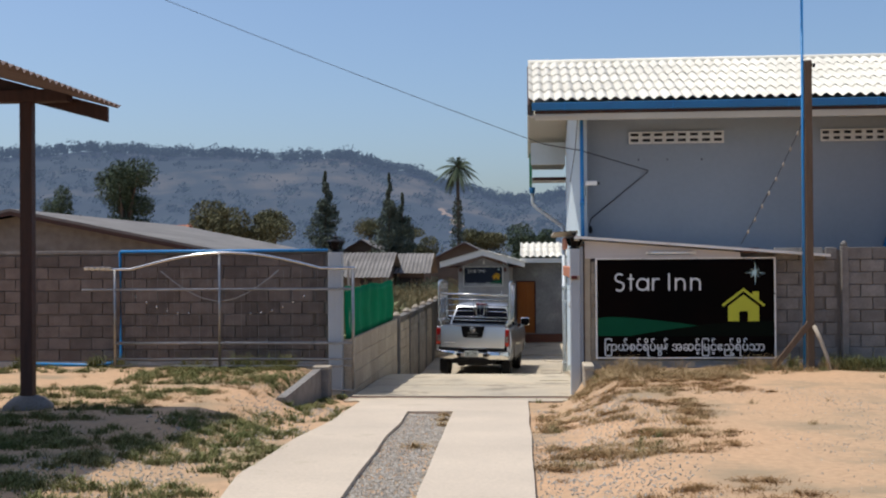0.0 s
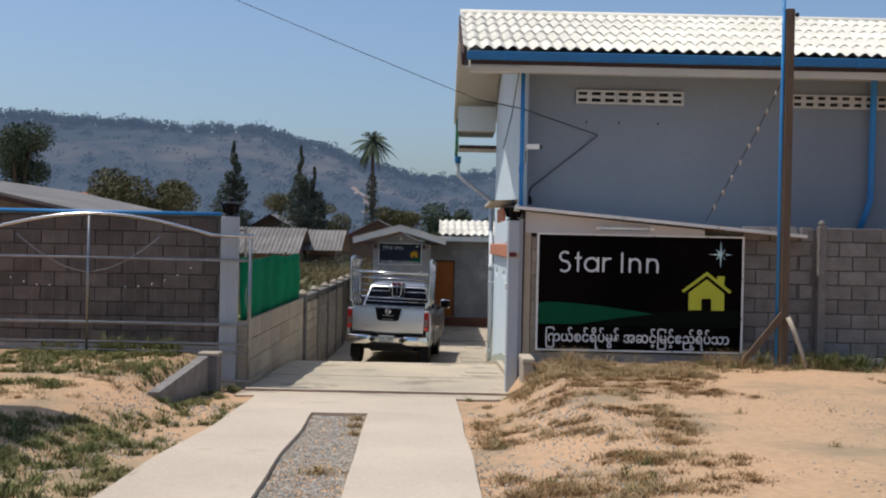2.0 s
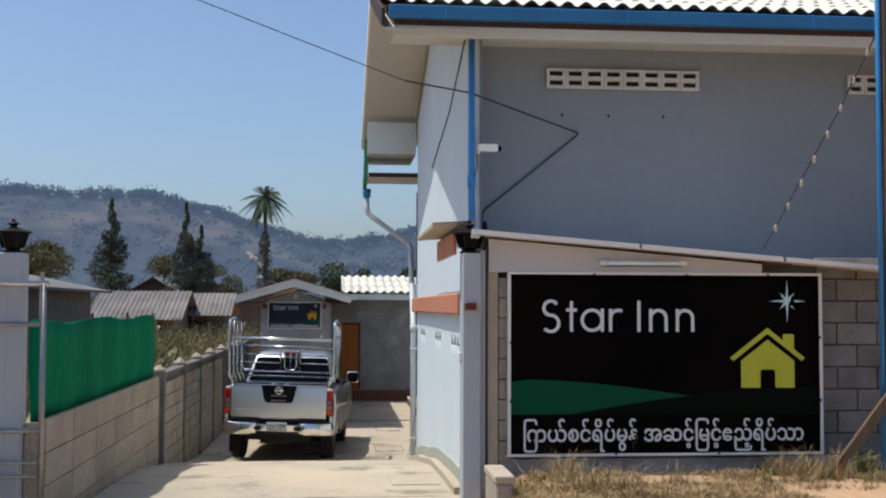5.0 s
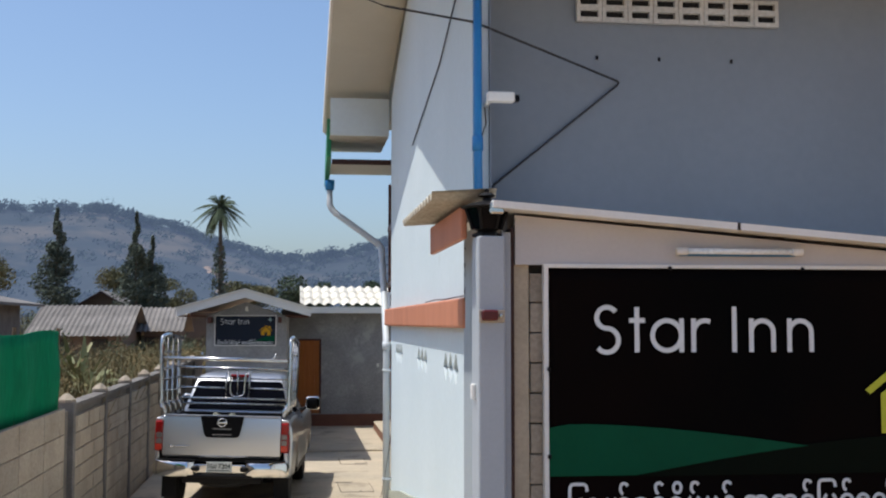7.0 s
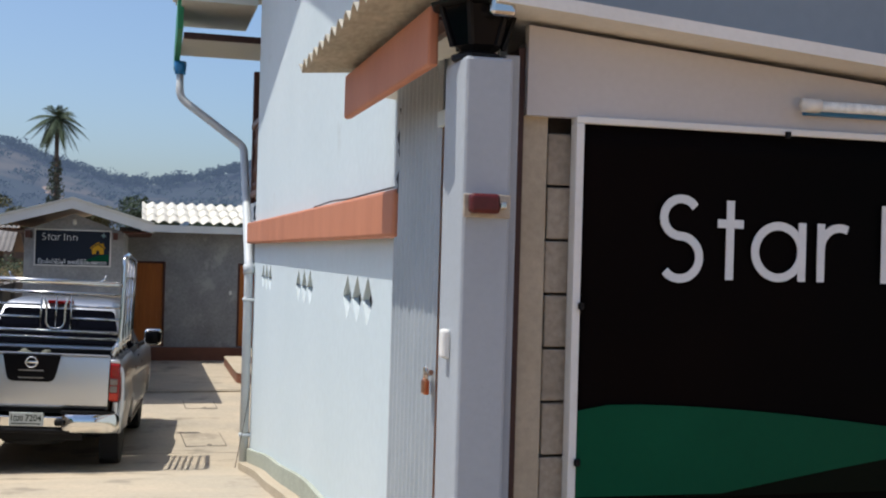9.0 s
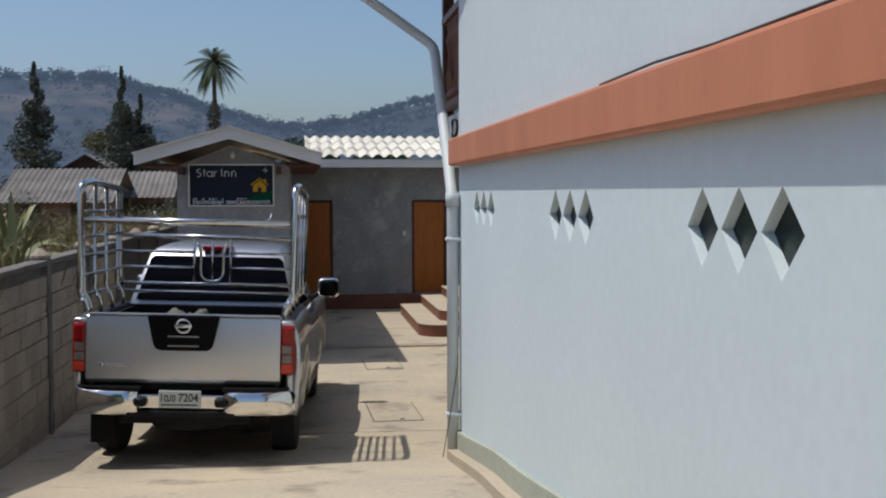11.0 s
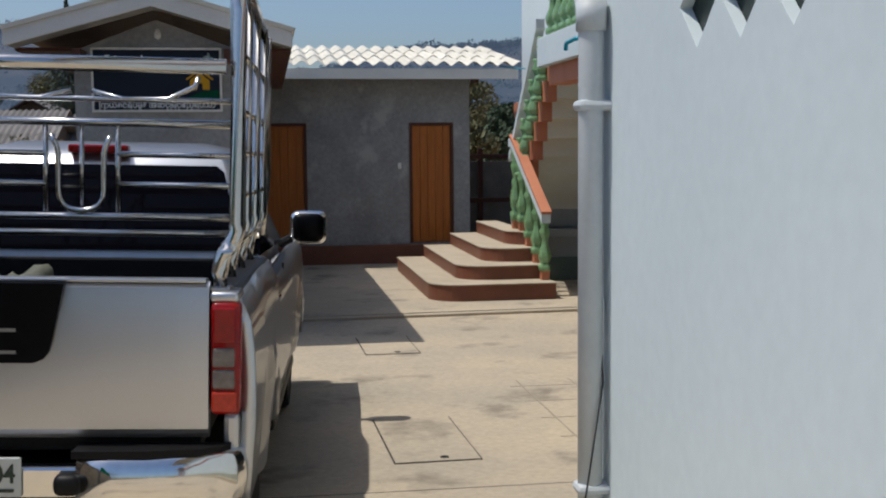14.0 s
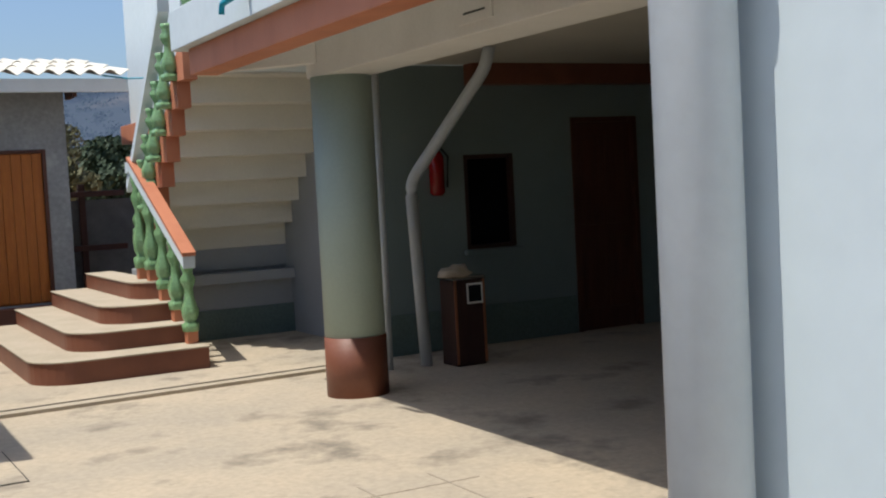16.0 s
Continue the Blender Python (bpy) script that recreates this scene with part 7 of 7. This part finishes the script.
r6 = random.Random(66)
bushes([(r6.uniform(-8.5, -3.6), r6.uniform(30, 62), r6.uniform(0.4, 1.6), r6.uniform(0.5, 1.0), r6.uniform(0.4, 0.9)) for _ in range(70)], 71, 420, 0.042, DRY_BUSH, "dry brown scrub behind the boundary wall")
bushes([(r6.uniform(-30, 14), r6.uniform(104, 125), r6.uniform(0.8, 3.0), r6.uniform(1.5, 3.0), r6.uniform(1.0, 2.4)) for _ in range(70)], 72, 300, 0.14, LEAF_OLIVE, "olive bushes behind the houses")
bushes([(r6.uniform(-16, -4), r6.uniform(48, 66), r6.uniform(0.5, 1.6), r6.uniform(0.6, 1.2), r6.uniform(0.5, 1.2)) for _ in range(34)], 73, 360, 0.07, LEAF, "green bushes in the neighbouring plot")


def reeds(x0, x1, y0, y1, count, low, high, seed):
    """Tall thin arching blades standing on the neighbouring plot."""
    r = random.Random(seed)
    verts, faces = [], []
    for _ in range(count):
        x, y = r.uniform(x0, x1), r.uniform(y0, y1)
        if noise.noise((x * 0.6, y * 0.35, 9)) < -0.1:
            continue
        h, a, w = r.uniform(low, high), r.uniform(0, 6.28), r.uniform(0.006, 0.014)
        dx, dy, k = math.cos(a), math.sin(a), len(verts)
        for f, out in ((0.0, 0.0), (0.45, 0.12), (0.8, 0.32)):
            verts += [(x + dx * h * out - dy * w * (1 - f * 0.5), y + dy * h * out + dx * w * (1 - f * 0.5), ground_z(x, y) + h * f), (x + dx * h * out + dy * w * (1 - f * 0.5), y + dy * h * out - dx * w * (1 - f * 0.5), ground_z(x, y) + h * f)]
        verts.append((x + dx * h * 0.6, y + dy * h * 0.6, ground_z(x, y) + h * r.uniform(0.75, 0.95)))
        faces += [(k, k + 1, k + 3, k + 2), (k + 2, k + 3, k + 5, k + 4), (k + 4, k + 5, k + 6)]
    return verts, faces


stuff("reeds", reeds(-8.0, -3.25, 26, 58, 9000, 0.9, 2.3, 74), DRY_BUSH, "dry brownish reeds behind the boundary wall", "reeds")
stuff("green_reeds", reeds(-8.0, -3.2, 24.5, 58, 8000, 0.9, 2.5, 75), LEAF_OLIVE, "olive green reeds behind the boundary wall", "reeds")


def banana(x, y, h, seed):
    r = random.Random(seed)
    t = thing("banana_plant", (x, y, 0), "banana plant with pale ragged leaves behind the wall", "plant", "banana plants behind the wall")
    part("stem", tube([(x, y, -0.2), (x, y, h * 0.55)], [0.10, 0.07]), LEAF_BANANA, t, smooth=True)
    verts, faces = [], []
    for k in range(18):
        az, el = r.uniform(0, 6.28), math.radians(r.uniform(15, 80))
        L, W = h * r.uniform(0.30, 0.5), h * 0.022
        rows = []
        for j in range(9):
            s = j / 8
            d = L * s
            p = Vector((x + math.cos(az) * math.cos(el) * d, y + math.sin(az) * math.cos(el) * d, h * 0.5 + math.sin(el) * d - 0.5 * d * d / L * math.cos(el)))
            w = W * math.sin(math.pi * min(1, 0.12 + 0.88 * s)) + 0.01
            side = Vector((-math.sin(az), math.cos(az), 0.25)) * w
            q = len(verts)
            verts += [tuple(p - side), tuple(p - Vector((0, 0, w * 0.25))), tuple(p + side)]
            rows.append(q)
        for a, b in zip(rows, rows[1:]):
            faces += [(a, a + 1, b + 1, b), (a + 1, a + 2, b + 2, b + 1)]
    crown(t, (verts, faces), LEAF_BANANA, "pale green ragged leaves", "leaves")


for k, (x, y, h) in enumerate(((-4.6, 28.6, 2.5), (-3.8, 31.2, 2.4), (-4.6, 34.5, 2.8), (-4.3, 25.4, 2.4), (-3.9, 22.0, 2.4), (-3.7, 18.1, 2.9), (-5.5, 38, 3.0))):
    banana(x, y, h, 80 + k)


# ---- hills ----
RIDGE = [(-900, 55), (-620, 62), (-420, 60), (-300, 60), (-235, 64), (-170, 60), (-135, 58), (-97, 58), (-69, 52), (-42, 43), (-16, 35), (5, 34), (30, 39), (62, 48), (120, 52), (200, 62), (330, 56), (560, 70), (900, 50)]


def ridge_z(x):
    for (a, fa), (b, fb) in zip(RIDGE, RIDGE[1:]):
        if x <= b:
            t = (x - a) / (b - a)
            return fa + (fb - fa) * t + 1.6 * noise.noise((x * 0.06, 3, 0))
    return 50


bm = bmesh.new()
xs = [-900 + 6 * i for i in range(301)]
depth = 26
rows = []
for j in range(depth + 1):
    f = j / depth
    rows.append([bm.verts.new((x * (0.62 + 0.38 * f), 300 + 300 * f + 18 * noise.noise((x * 0.01, f * 3, 5)), ridge_z(x) * (f ** 1.35) + (1 - abs(2 * f - 1)) * 5 * noise.noise((x * 0.02, f * 6, 1)))) for x in xs])
rows.append([bm.verts.new((x * 1.05, 720, -5)) for x in xs])
for a, b in zip(rows, rows[1:]):
    for i in range(len(xs) - 1):
        bm.faces.new((a[i], a[i + 1], b[i + 1], b[i]))
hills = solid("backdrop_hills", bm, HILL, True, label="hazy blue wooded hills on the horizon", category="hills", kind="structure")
r7 = random.Random(77)
cs = []
for k in range(1100):
    x = r7.uniform(-330, 260)
    h = r7.uniform(1.6, 4.2) * (1.5 if r7.random() < 0.15 else 1)
    cs.append((x, 592 + r7.uniform(-10, 10), ridge_z(x) + h * 0.35, h * r7.uniform(0.5, 0.9), h * r7.uniform(0.5, 0.85)))
me = bpy.data.meshes.new("ridge_trees")
data = leaf_cloud(cs, 60, 0.75, 78)
me.from_pydata(data[0], [], data[1])
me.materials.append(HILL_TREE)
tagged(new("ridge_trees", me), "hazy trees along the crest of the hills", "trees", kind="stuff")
cs = []
for k in range(1100):
    f, x = r7.uniform(0.1, 0.97), r7.uniform(-330, 260)
    h = r7.uniform(1.5, 3.5)
    cs.append((x * (0.62 + 0.38 * f), 298 + 300 * f, ridge_z(x) * f ** 1.35 + h * 0.4, h * 1.3, h * 0.7))
me = bpy.data.meshes.new("slope_trees")
data = leaf_cloud(cs, 30, 0.8, 79)
me.from_pydata(data[0], [], data[1])
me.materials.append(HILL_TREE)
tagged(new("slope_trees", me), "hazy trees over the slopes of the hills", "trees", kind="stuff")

path_bm = bmesh.new()
for u0, f0, du, n in ((-44, 0.66, 1.1, 9), (-38, 0.56, 0.8, 8), (-33, 0.47, -0.5, 7)):
    prev = None
    for k in range(n):
        u, f = u0 + du * k + 1.5 * math.sin(k * 1.3), f0 - 0.012 * k
        p = Vector((u * (0.62 + 0.38 * f), 297 + 300 * f, ridge_z(u) * f ** 1.35 + 1.6))
        wv = Vector((0.9 + 0.7 * math.sin(k * 2.1 + f0 * 9), 0, 0.25))
        row = [path_bm.verts.new(p - wv), path_bm.verts.new(p + wv)]
        if prev:
            path_bm.faces.new((prev[0], prev[1], row[1], row[0]))
        prev = row
part("bare_path", path_bm, HILL_PATH, hills, "pale bare earth track on the hillside")

# ---- blocks of the near walls ----
block_wall(wall_l, -9.6, -3.37, 1.40, 3.36, 17.02, -1, BLOCK_BROWN)
me_end = mesh_of("block", box(1.292, 1.40, 16.66, 16.697, 0.004, 0.188, 0.006), BLOCK_PALE)
for k in range(9):
    piece("block", me_end, wall_r, Matrix.Translation((0.004 * (k % 2), 0, 1.43 + 0.193 * k)))
block_wall(wall_r, 4.45, 5.55, 1.45, 3.34, 16.74, -1, BLOCK)
block_wall(wall_r, 5.69, 8.53, 1.45, 3.34, 16.74, -1, BLOCK)
block_wall(wall_r, 2.0, 4.45, 1.45, 1.67, 16.75, -1, BLOCK)
block_wall(wall_w, 24.05, 33.2, -0.02, 1.80, -2.885, 1, BLOCK_PALE, axis="y")
